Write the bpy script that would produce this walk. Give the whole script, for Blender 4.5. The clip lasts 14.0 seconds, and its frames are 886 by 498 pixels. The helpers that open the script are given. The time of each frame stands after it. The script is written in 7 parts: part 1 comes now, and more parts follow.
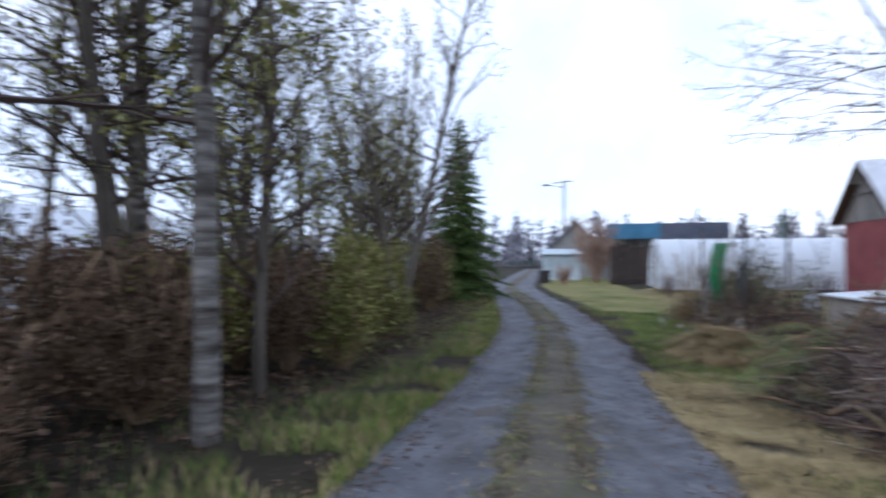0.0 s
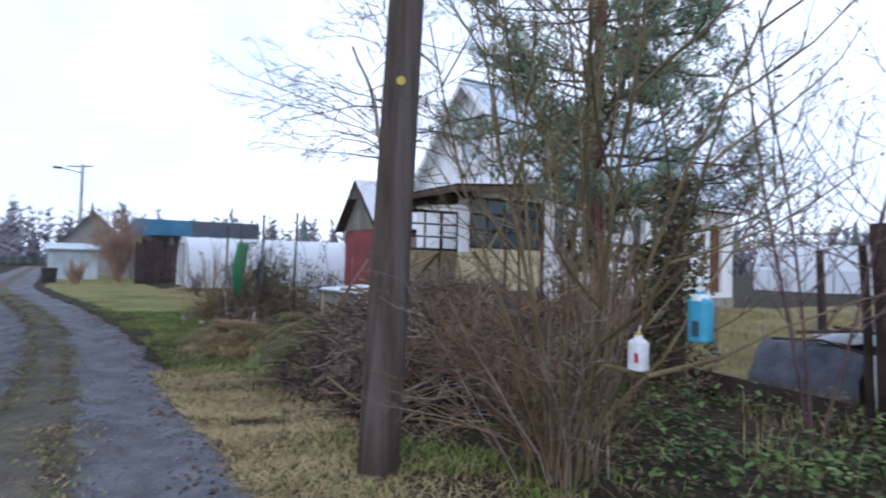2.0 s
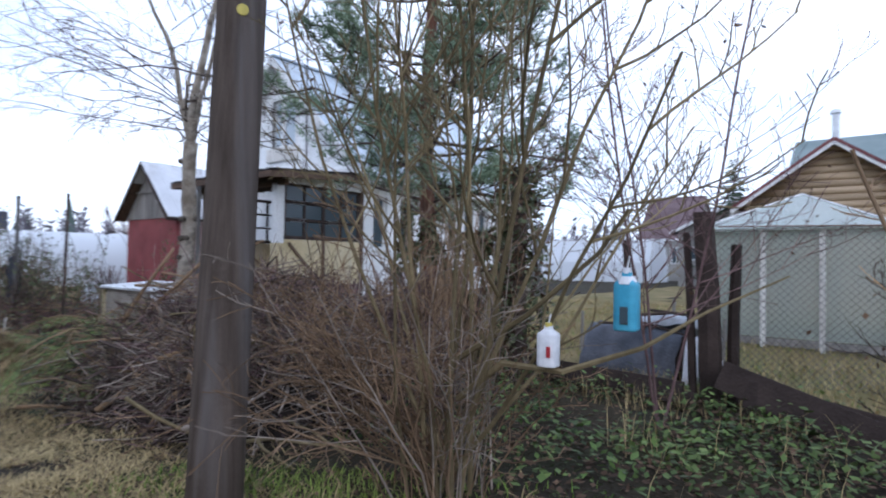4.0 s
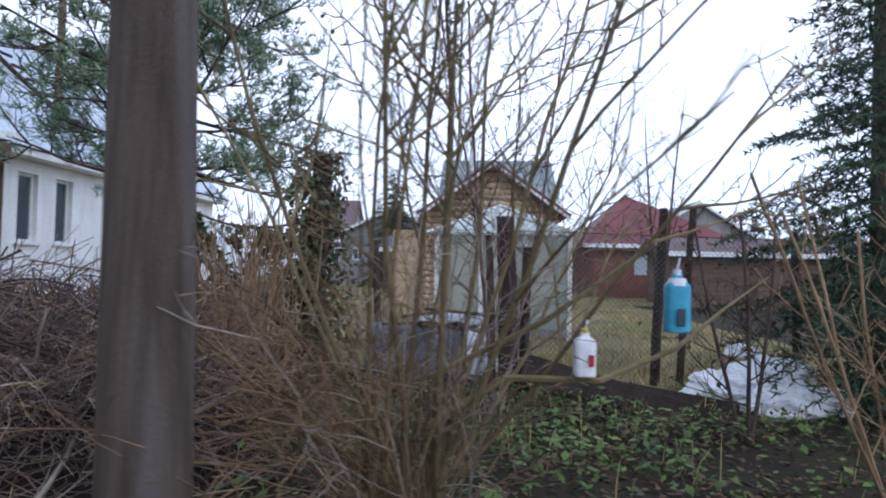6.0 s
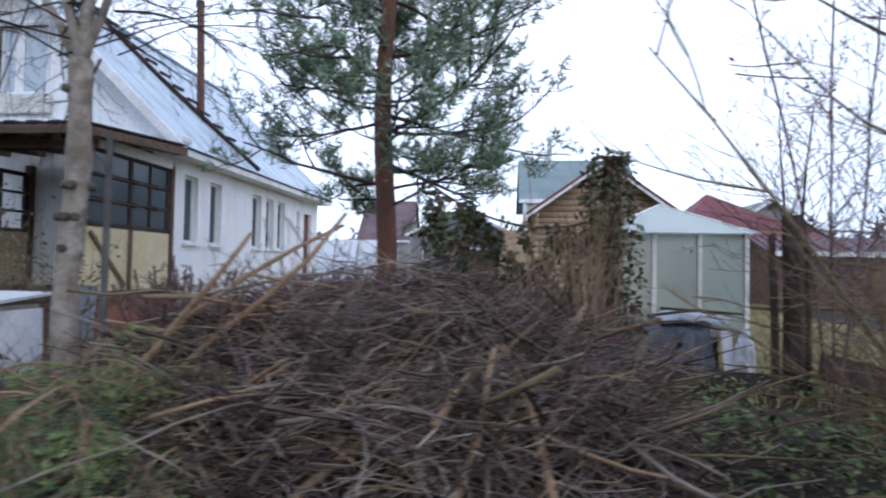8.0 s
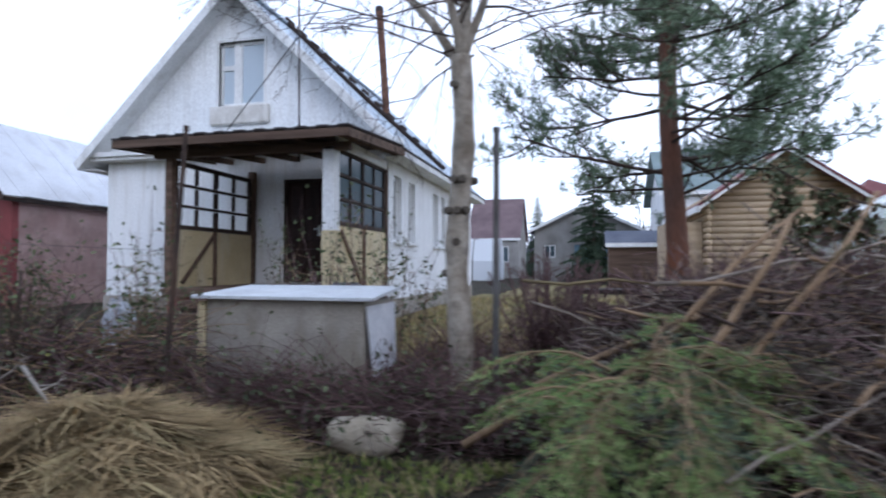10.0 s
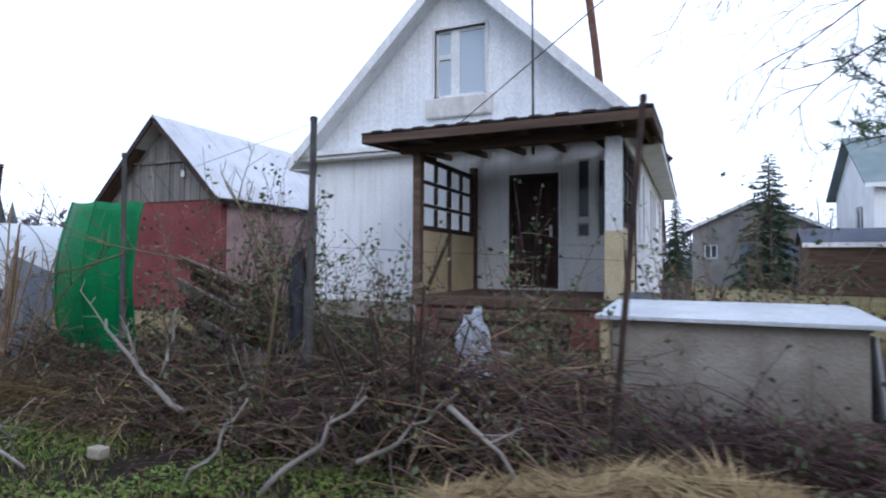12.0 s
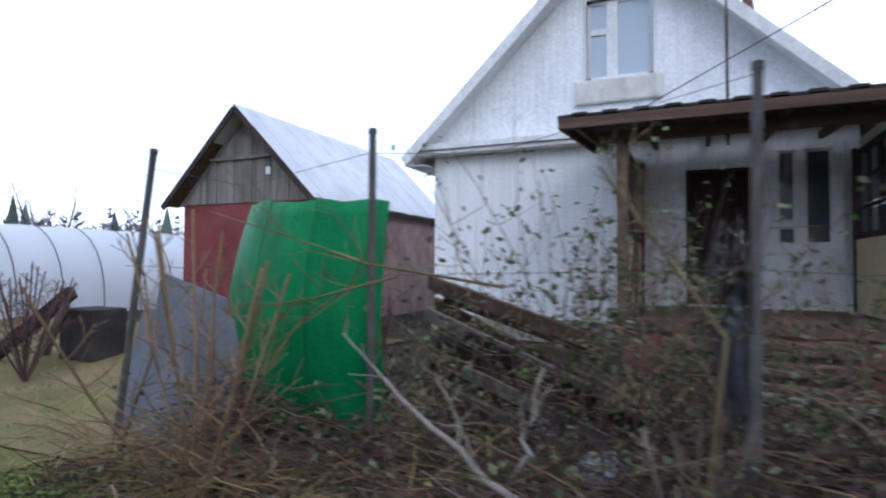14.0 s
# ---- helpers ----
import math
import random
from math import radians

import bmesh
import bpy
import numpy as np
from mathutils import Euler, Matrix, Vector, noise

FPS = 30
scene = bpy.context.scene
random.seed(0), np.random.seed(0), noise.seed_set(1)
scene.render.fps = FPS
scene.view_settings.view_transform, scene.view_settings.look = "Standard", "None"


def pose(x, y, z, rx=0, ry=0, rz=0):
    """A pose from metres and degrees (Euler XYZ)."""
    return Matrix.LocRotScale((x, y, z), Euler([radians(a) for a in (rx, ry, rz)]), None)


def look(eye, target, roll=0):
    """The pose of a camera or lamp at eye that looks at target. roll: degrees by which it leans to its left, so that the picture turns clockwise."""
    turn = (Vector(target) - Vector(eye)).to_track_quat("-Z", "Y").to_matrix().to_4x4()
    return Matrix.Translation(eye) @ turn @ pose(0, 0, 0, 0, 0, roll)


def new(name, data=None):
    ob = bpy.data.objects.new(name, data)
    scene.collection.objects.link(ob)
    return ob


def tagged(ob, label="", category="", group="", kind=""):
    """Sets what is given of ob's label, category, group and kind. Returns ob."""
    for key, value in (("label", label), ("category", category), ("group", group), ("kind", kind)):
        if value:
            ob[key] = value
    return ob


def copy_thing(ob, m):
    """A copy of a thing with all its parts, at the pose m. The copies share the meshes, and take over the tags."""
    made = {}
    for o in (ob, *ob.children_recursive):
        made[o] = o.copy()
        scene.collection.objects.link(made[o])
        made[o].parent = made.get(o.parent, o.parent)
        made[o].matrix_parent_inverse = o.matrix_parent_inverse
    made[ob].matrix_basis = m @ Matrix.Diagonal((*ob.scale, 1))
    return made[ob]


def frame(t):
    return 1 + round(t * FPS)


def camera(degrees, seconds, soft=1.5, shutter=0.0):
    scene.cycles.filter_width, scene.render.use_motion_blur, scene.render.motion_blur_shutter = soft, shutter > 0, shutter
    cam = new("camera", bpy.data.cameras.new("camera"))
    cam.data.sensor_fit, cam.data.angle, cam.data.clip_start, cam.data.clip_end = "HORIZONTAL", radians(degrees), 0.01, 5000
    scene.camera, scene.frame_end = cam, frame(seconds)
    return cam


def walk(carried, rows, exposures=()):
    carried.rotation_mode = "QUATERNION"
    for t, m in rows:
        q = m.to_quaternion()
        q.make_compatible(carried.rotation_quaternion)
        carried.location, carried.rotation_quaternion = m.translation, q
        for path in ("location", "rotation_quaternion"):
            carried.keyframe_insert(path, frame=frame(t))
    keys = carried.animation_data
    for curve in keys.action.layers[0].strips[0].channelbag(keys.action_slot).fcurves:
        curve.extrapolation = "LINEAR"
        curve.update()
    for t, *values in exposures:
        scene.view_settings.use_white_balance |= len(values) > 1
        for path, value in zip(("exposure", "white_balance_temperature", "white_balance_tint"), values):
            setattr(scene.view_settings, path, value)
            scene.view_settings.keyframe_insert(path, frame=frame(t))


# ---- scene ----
cam = camera(75.2, 14.0, soft=2.0, shutter=0.5)
PATH = [
    (0, (16.307, -9.702, 1.283), (14.349, -10.106, 1.318), -0.1),
    (0.5, (16.382, -9.493, 1.265), (14.389, -9.325, 1.299), 0.9),
    (1, (16.475, -9.507, 1.232), (14.557, -8.941, 1.27), 1.6),
    (1.5, (16.488, -9.516, 1.233), (14.675, -8.673, 1.277), 1.2),
    (2, (16.476, -9.515, 1.237), (14.788, -8.445, 1.286), 1.2),
    (2.5, (16.461, -9.525, 1.23), (14.898, -8.278, 1.279), 0.9),
    (3, (16.323, -9.47, 1.19), (14.859, -8.108, 1.234), 0.7),
    (3.5, (16.083, -9.356, 1.19), (14.705, -7.907, 1.228), 0.8),
    (4, (15.797, -9.401, 1.177), (14.562, -7.829, 1.219), 0.8),
    (6.5, (13.756, -9.486, 1.151), (13.734, -7.487, 1.212), 1.2),
    (7, (13.16, -9.455, 1.141), (13.111, -7.456, 1.201), 1.0),
    (7.5, (12.541, -9.584, 1.125), (12.408, -7.589, 1.185), 1.1),
    (10, (9.579, -10.064, 0.999), (9.099, -8.123, 1.054), 0.1),
    (10.5, (8.824, -10.056, 1.054), (8.245, -8.142, 1.105), 0.1),
    (11, (8.117, -10.045, 1.058), (7.419, -8.172, 1.11), 0.4),
    (11.5, (7.508, -9.958, 1.08), (6.73, -8.117, 1.132), 0.2),
    (12, (6.889, -9.773, 1.076), (6.091, -7.94, 1.127), 0.3),
    (12.5, (6.264, -9.557, 1.082), (5.467, -7.724, 1.135), 0.3),
    (13, (5.519, -9.294, 1.081), (4.733, -7.456, 1.138), 0.3),
    (13.5, (4.79, -9.25, 1.139), (4.011, -7.409, 1.197), 0.1),
    (14, (4.032, -9.255, 1.211), (3.227, -7.425, 1.269), 0.3),
]
walk(cam, [(t, look(eye, target, roll)) for t, eye, target, roll in PATH], exposures=((0.0, 0.15, 5700, 16), (14.0, 0.15, 5700, 16)))

# ---- world and light ----
world = bpy.data.worlds.new("world")
scene.world = world
world.use_nodes = True
wn, wl = world.node_tree.nodes, world.node_tree.links
wn.clear()
w_out = wn.new("ShaderNodeOutputWorld")
w_bg = wn.new("ShaderNodeBackground")
w_sky = wn.new("ShaderNodeTexSky")
w_sky.sky_type = "NISHITA"
w_sky.sun_disc = False
w_sky.sun_elevation, w_sky.sun_rotation = radians(28), radians(143)
w_mul = wn.new("ShaderNodeVectorMath")
w_mul.operation = "SCALE"
w_mul.inputs["Scale"].default_value = 0.12
w_tc = wn.new("ShaderNodeTexCoord")
w_noise = wn.new("ShaderNodeTexNoise")
w_noise.inputs["Scale"].default_value = 1.6
w_noise.inputs["Detail"].default_value = 6
w_ramp = wn.new("ShaderNodeValToRGB")
w_ramp.color_ramp.elements[0].position, w_ramp.color_ramp.elements[0].color = 0.32, (0.55, 0.65, 0.79, 1)
w_ramp.color_ramp.elements[1].position, w_ramp.color_ramp.elements[1].color = 0.62, (0.98, 1.03, 1.10, 1)
w_mix = wn.new("ShaderNodeMix")
w_mix.data_type = "RGBA"
w_mix.inputs[0].default_value = 0.85
wl.new(w_tc.outputs["Generated"], w_noise.inputs["Vector"])
wl.new(w_noise.outputs["Fac"], w_ramp.inputs["Fac"])
wl.new(w_sky.outputs["Color"], w_mul.inputs[0])
wl.new(w_mul.outputs["Vector"], w_mix.inputs[6])
wl.new(w_ramp.outputs["Color"], w_mix.inputs[7])
wl.new(w_mix.outputs[2], w_bg.inputs["Color"])
w_bg.inputs["Strength"].default_value = 1.45
wl.new(w_bg.outputs["Background"], w_out.inputs["Surface"])
sun = new("sun", bpy.data.lights.new("sun", "SUN"))
sun.data.energy, sun.data.angle, sun.data.color = 0.48, radians(25), (1.0, 0.98, 0.95)
sun.matrix_world = look((16, -16, 10.6), (4, 0, 0))


# ---- materials ----
def material(name, c1, c2, scale=3.0, fine=40.0, rough=0.85, bump=0.3, metal=0.0, stretch=(1, 1, 1), stain=None, stain_amount=0.5,
             stain_stretch=(6, 6, 0.5), vary=0.0, per="object", wave=None, spec=0.18, depth=0.02):
    m = bpy.data.materials.new(name)
    m.use_nodes = True
    n, l = m.node_tree.nodes, m.node_tree.links
    b = n["Principled BSDF"]
    b.inputs["Roughness"].default_value = rough
    b.inputs["Metallic"].default_value = metal
    b.inputs["Specular IOR Level"].default_value = spec
    tc = n.new("ShaderNodeTexCoord")
    mp = n.new("ShaderNodeMapping")
    mp.inputs["Scale"].default_value = stretch
    l.new(tc.outputs["Object"], mp.inputs["Vector"])
    big = n.new("ShaderNodeTexNoise")
    big.inputs["Scale"].default_value, big.inputs["Detail"].default_value = scale, 6
    l.new(mp.outputs["Vector"], big.inputs["Vector"])
    ramp = n.new("ShaderNodeValToRGB")
    ramp.color_ramp.elements[0].position, ramp.color_ramp.elements[1].position = 0.32, 0.68
    ramp.color_ramp.elements[0].color, ramp.color_ramp.elements[1].color = (*c1, 1), (*c2, 1)
    l.new(big.outputs["Fac"], ramp.inputs["Fac"])
    col = ramp.outputs["Color"]
    small = n.new("ShaderNodeTexNoise")
    small.inputs["Scale"].default_value, small.inputs["Detail"].default_value = fine, 4
    l.new(mp.outputs["Vector"], small.inputs["Vector"])

    def mul(a, fac_socket, lo, hi):
        r = n.new("ShaderNodeMapRange")
        r.inputs["To Min"].default_value, r.inputs["To Max"].default_value = lo, hi
        l.new(fac_socket, r.inputs["Value"])
        v = n.new("ShaderNodeVectorMath")
        v.operation = "SCALE"
        l.new(a, v.inputs[0])
        l.new(r.outputs["Result"], v.inputs["Scale"])
        return v.outputs["Vector"]

    col = mul(col, small.outputs["Fac"], 0.72, 1.28)
    if stain:
        sm = n.new("ShaderNodeMapping")
        sm.inputs["Scale"].default_value = stain_stretch
        l.new(tc.outputs["Object"], sm.inputs["Vector"])
        sn = n.new("ShaderNodeTexNoise")
        sn.inputs["Scale"].default_value, sn.inputs["Detail"].default_value = 1.0, 5
        l.new(sm.outputs["Vector"], sn.inputs["Vector"])
        sr = n.new("ShaderNodeMapRange")
        sr.inputs["From Min"].default_value, sr.inputs["From Max"].default_value = 0.5, 0.75
        sr.inputs["To Max"].default_value = stain_amount
        l.new(sn.outputs["Fac"], sr.inputs["Value"])
        mx = n.new("ShaderNodeMix")
        mx.data_type = "RGBA"
        l.new(sr.outputs["Result"], mx.inputs[0])
        l.new(col, mx.inputs[6])
        mx.inputs[7].default_value = (*stain, 1)
        col = mx.outputs[2]
    if vary:
        if per == "object":
            rnd = n.new("ShaderNodeObjectInfo").outputs["Random"]
        else:
            rnd = n.new("ShaderNodeNewGeometry").outputs["Random Per Island"]
        col = mul(col, rnd, 1 - vary, 1 + vary)
    l.new(col, b.inputs["Base Color"])
    height = small.outputs["Fac"]
    if wave:
        wv = n.new("ShaderNodeTexWave")
        wv.bands_direction, wv.inputs["Scale"].default_value = wave[0], wave[1]
        wv.inputs["Distortion"].default_value = wave[2]
        l.new(tc.outputs["Object"], wv.inputs["Vector"])
        ad = n.new("ShaderNodeMath")
        ad.operation = "MULTIPLY_ADD"
        ad.inputs[1].default_value = wave[3]
        l.new(wv.outputs["Fac"], ad.inputs[0])
        l.new(small.outputs["Fac"], ad.inputs[2])
        height = ad.outputs["Value"]
    bp = n.new("ShaderNodeBump")
    bp.inputs["Strength"].default_value, bp.inputs["Distance"].default_value = bump, depth
    l.new(height, bp.inputs["Height"])
    l.new(bp.outputs["Normal"], b.inputs["Normal"])
    return m


def glass(name, tint, rough=0.05, through_part=0.5):
    m = bpy.data.materials.new(name)
    m.use_nodes = True
    n, l = m.node_tree.nodes, m.node_tree.links
    b = n["Principled BSDF"]
    b.inputs["Base Color"].default_value = (*tint, 1)
    b.inputs["Roughness"].default_value = rough
    b.inputs["Transmission Weight"].default_value = through_part
    b.inputs["IOR"].default_value = 1.45
    nz = n.new("ShaderNodeTexNoise")
    nz.inputs["Scale"].default_value = 3
    bp = n.new("ShaderNodeBump")
    bp.inputs["Strength"].default_value, bp.inputs["Distance"].default_value = 0.05, 0.01
    l.new(nz.outputs["Fac"], bp.inputs["Height"])
    l.new(bp.outputs["Normal"], b.inputs["Normal"])
    return m


M = {}
M["earth"] = material("earth", (0.021, 0.017, 0.013), (0.042, 0.034, 0.020), 1.3, 30, 0.95, 0.8, stain=(0.036, 0.046, 0.016), stain_stretch=(0.8, 0.8, 0.8), stain_amount=0.7)
M["gravel"] = material("gravel", (0.085, 0.087, 0.097), (0.165, 0.166, 0.18), 2.4, 38, 0.72, 1.0, stain=(0.07, 0.058, 0.048), stain_stretch=(0.7, 2.2, 1), stain_amount=0.85)
M["crown_earth"] = material("crown_earth", (0.085, 0.074, 0.064), (0.145, 0.128, 0.10), 2.0, 45, 0.95, 1.0, stain=(0.10, 0.12, 0.04), stain_stretch=(0.8, 2.0, 1), stain_amount=0.7)
M["lawn"] = material("lawn", (0.15, 0.135, 0.055), (0.27, 0.21, 0.11), 1.2, 60, 0.95, 0.8)
M["grass_green"] = material("grass_green", (0.10, 0.16, 0.03), (0.21, 0.26, 0.06), 1.0, 20, 0.8, 0.1, vary=0.4, per="island")
M["grass_dry"] = material("grass_dry", (0.27, 0.20, 0.095), (0.44, 0.35, 0.18), 1.5, 20, 0.85, 0.1, vary=0.4, per="island")
M["hay"] = material("hay", (0.25, 0.17, 0.082), (0.44, 0.32, 0.165), 1.8, 30, 0.9, 0.3, vary=0.45, per="island")
M["litter"] = material("litter", (0.055, 0.036, 0.026), (0.145, 0.092, 0.058), 2.0, 20, 0.9, 0.2, vary=0.5, per="island")
M["leaf_green"] = material("leaf_green", (0.065, 0.11, 0.03), (0.14, 0.19, 0.055), 2.0, 20, 0.6, 0.1, vary=0.4, per="island")
M["leaf_olive"] = material("leaf_olive", (0.035, 0.062, 0.018), (0.10, 0.14, 0.045), 2.0, 20, 0.6, 0.1, vary=0.5, per="island")
M["leaf_dark"] = material("leaf_dark", (0.055, 0.072, 0.036), (0.15, 0.165, 0.09), 2.0, 20, 0.65, 0.1, vary=0.4, per="island")
M["leaf_yellow"] = material("leaf_yellow", (0.13, 0.145, 0.04), (0.29, 0.27, 0.08), 0.8, 20, 0.7, 0.1, vary=0.4, per="island")
M["needle"] = material("needle", (0.12, 0.19, 0.12), (0.27, 0.345, 0.225), 1.0, 20, 0.7, 0.1, vary=0.4, per="island")
M["needle_dark"] = material("needle_dark", (0.035, 0.06, 0.04), (0.09, 0.125, 0.075), 1.0, 20, 0.75, 0.1, vary=0.4, per="island")
M["needle_fresh"] = material("needle_fresh", (0.075, 0.135, 0.032), (0.20, 0.28, 0.085), 2.0, 20, 0.7, 0.1, vary=0.35, per="island")
M["needle_tip"] = material("needle_tip", (0.15, 0.225, 0.065), (0.31, 0.38, 0.15), 2.0, 20, 0.7, 0.1, vary=0.35, per="island")
M["twig_purple"] = material("twig_purple", (0.085, 0.050, 0.050), (0.205, 0.135, 0.128), 2.5, 40, 0.85, 0.3, vary=0.35, per="island")
M["twig_grey"] = material("twig_grey", (0.14, 0.115, 0.096), (0.31, 0.26, 0.215), 3.0, 40, 0.85, 0.4, vary=0.4, per="island")
M["twig_tan"] = material("twig_tan", (0.20, 0.13, 0.075), (0.36, 0.25, 0.155), 3.0, 40, 0.8, 0.3, vary=0.3, per="island")
M["twig_dark"] = material("twig_dark", (0.042, 0.030, 0.025), (0.105, 0.077, 0.064), 3.0, 40, 0.85, 0.3, vary=0.3, per="island")
M["branch_pale"] = material("branch_pale", (0.24, 0.21, 0.18), (0.42, 0.38, 0.33), 3.0, 40, 0.85, 0.4, vary=0.3, per="island")
M["bark_olive"] = material("bark_olive", (0.12, 0.095, 0.052), (0.24, 0.19, 0.105), 3.0, 40, 0.85, 0.4, vary=0.3, per="island")
M["bark_pine"] = material("bark_pine", (0.20, 0.085, 0.05), (0.12, 0.075, 0.06), 3.0, 25, 0.9, 0.9, stretch=(1, 1, 0.4))
M["bark_birch"] = material("bark_birch", (0.20, 0.165, 0.125), (0.48, 0.43, 0.36), 6.0, 30, 0.8, 0.4, stretch=(1, 1, 1.0), stain=(0.06, 0.05, 0.04), stain_stretch=(3, 3, 6), stain_amount=1.0)
M["bark_alder"] = material("bark_alder", (0.09, 0.075, 0.06), (0.16, 0.14, 0.115), 3.0, 30, 0.9, 0.6, stretch=(1, 1, 0.3))
M["white_sheet"] = material("white_sheet", (0.80, 0.83, 0.85), (0.88, 0.90, 0.91), 0.8, 25, 0.55, 0.22, stain=(0.45, 0.42, 0.38), stain_stretch=(7, 7, 0.45), stain_amount=0.25, wave=("X", 2.6, 0.0, 1.2))
M["white_plaster"] = material("white_plaster", (0.80, 0.81, 0.82), (0.90, 0.91, 0.92), 1.2, 30, 0.8, 0.4, stain=(0.52, 0.52, 0.50), stain_stretch=(4, 4, 0.6), stain_amount=0.35)
M["white_board"] = material("white_board", (0.77, 0.79, 0.80), (0.87, 0.88, 0.89), 0.9, 30, 0.6, 0.35, stain=(0.5, 0.46, 0.40), stain_stretch=(8, 8, 0.5), stain_amount=0.4)
M["white_trim"] = material("white_trim", (0.70, 0.71, 0.71), (0.82, 0.83, 0.83), 2.0, 30, 0.6, 0.2, stain=(0.4, 0.38, 0.34), stain_stretch=(5, 5, 1), stain_amount=0.4)
M["sill_worn"] = material("sill_worn", (0.62, 0.60, 0.56), (0.76, 0.75, 0.72), 4.0, 40, 0.8, 0.4, stain=(0.34, 0.31, 0.27), stain_stretch=(5, 5, 2), stain_amount=0.6)
M["roof_grey"] = material("roof_grey", (0.42, 0.49, 0.56), (0.56, 0.63, 0.69), 0.7, 30, 0.5, 0.4, stain=(0.28, 0.30, 0.32), stain_stretch=(1.5, 1.5, 1.5), stain_amount=0.6)
M["roof_light"] = material("roof_light", (0.55, 0.56, 0.58), (0.70, 0.71, 0.73), 0.7, 30, 0.5, 0.3, stain=(0.4, 0.38, 0.36), stain_stretch=(2, 2, 2), stain_amount=0.5)
M["bitumen"] = material("bitumen", (0.035, 0.032, 0.032), (0.07, 0.06, 0.058), 4.0, 60, 0.9, 0.6)
M["wood_brown"] = material("wood_brown", (0.09, 0.06, 0.045), (0.17, 0.115, 0.085), 2.0, 40, 0.8, 0.5, stretch=(0.4, 6, 6), vary=0.25)
M["wood_dark"] = material("wood_dark", (0.03, 0.022, 0.019), (0.065, 0.047, 0.04), 3.0, 40, 0.75, 0.5, vary=0.3)
M["wood_grey"] = material("wood_grey", (0.17, 0.16, 0.15), (0.29, 0.27, 0.25), 2.5, 40, 0.9, 0.6, stretch=(5, 5, 0.4), vary=0.25)
M["bark_birch_wood"] = material("bark_birch_wood", (0.06, 0.05, 0.042), (0.30, 0.28, 0.255), 2.2, 30, 0.85, 0.5, stretch=(1, 1, 7.0), stain=(0.035, 0.03, 0.025), stain_stretch=(1.2, 1.2, 4.5), stain_amount=1.0)
M["blue_door"] = material("blue_door", (0.13, 0.22, 0.28), (0.2, 0.3, 0.35), 2.0, 30, 0.7, 0.3)
M["wood_pole"] = material("wood_pole", (0.095, 0.074, 0.060), (0.178, 0.140, 0.116), 2.5, 60, 0.85, 0.9, stretch=(9, 9, 0.3), stain=(0.25, 0.24, 0.24), stain_stretch=(9, 9, 0.25), stain_amount=0.6)
M["concrete"] = material("concrete", (0.30, 0.272, 0.235), (0.43, 0.395, 0.345), 3.0, 50, 0.9, 0.5, stain=(0.19, 0.16, 0.11), stain_stretch=(2.5, 2.5, 1.2), stain_amount=0.8)
M["ochre"] = material("ochre", (0.52, 0.43, 0.25), (0.68, 0.59, 0.39), 1.6, 30, 0.85, 0.3, stain=(0.6, 0.58, 0.5), stain_stretch=(3, 3, 1), stain_amount=0.5)
M["door_brown"] = material("door_brown", (0.025, 0.014, 0.013), (0.05, 0.026, 0.023), 2.0, 40, 0.45, 0.25, stretch=(6, 6, 0.6))
M["red_paint"] = material("red_paint", (0.165, 0.042, 0.044), (0.24, 0.068, 0.068), 1.5, 30, 0.75, 0.4, stain=(0.16, 0.06, 0.055), stain_stretch=(3, 3, 0.8), stain_amount=0.6)
M["pink_brick"] = material("pink_brick", (0.30, 0.195, 0.18), (0.42, 0.30, 0.275), 1.8, 40, 0.9, 0.6, stain=(0.16, 0.11, 0.10), stain_stretch=(2, 2, 2), stain_amount=0.6, vary=0.15)
M["green_plastic"] = material("green_plastic", (0.0, 0.17, 0.055), (0.012, 0.27, 0.085), 2.2, 30, 0.5, 0.3, stain=(0.01, 0.11, 0.045), stain_stretch=(6, 6, 0.8), stain_amount=0.7)
M["sheet_blue_grey"] = material("sheet_blue_grey", (0.15, 0.165, 0.195), (0.25, 0.265, 0.295), 2.0, 40, 0.8, 0.4, stain=(0.12, 0.12, 0.12), stain_stretch=(3, 3, 1), stain_amount=0.6)
M["sheet_dark"] = material("sheet_dark", (0.06, 0.068, 0.085), (0.15, 0.16, 0.19), 3.0, 40, 0.7, 0.5, stain=(0.05, 0.045, 0.045), stain_stretch=(4, 4, 2), stain_amount=0.7)
M["sheet_pale"] = material("sheet_pale", (0.34, 0.37, 0.42), (0.58, 0.61, 0.65), 4.0, 30, 0.6, 0.6, stain=(0.16, 0.15, 0.15), stain_stretch=(4, 4, 4), stain_amount=0.8)
M["zinc"] = material("zinc", (0.60, 0.63, 0.66), (0.76, 0.79, 0.81), 2.0, 30, 0.5, 0.3, stain=(0.4, 0.4, 0.38), stain_stretch=(3, 3, 3), stain_amount=0.4)
M["metal_post"] = material("metal_post", (0.08, 0.078, 0.075), (0.18, 0.175, 0.17), 3.0, 50, 0.65, 0.4, metal=0.2, stain=(0.09, 0.055, 0.04), stain_stretch=(5, 5, 1.2), stain_amount=0.8)
M["rust"] = material("rust", (0.10, 0.05, 0.035), (0.20, 0.11, 0.075), 4.0, 50, 0.85, 0.5)
M["rust_dark"] = material("rust_dark", (0.035, 0.028, 0.026), (0.11, 0.075, 0.06), 6.0, 50, 0.85, 0.5, stain=(0.16, 0.09, 0.06), stain_stretch=(5, 5, 2), stain_amount=0.6)
M["wire"] = material("wire", (0.05, 0.05, 0.05), (0.10, 0.10, 0.10), 3.0, 40, 0.6, 0.1)
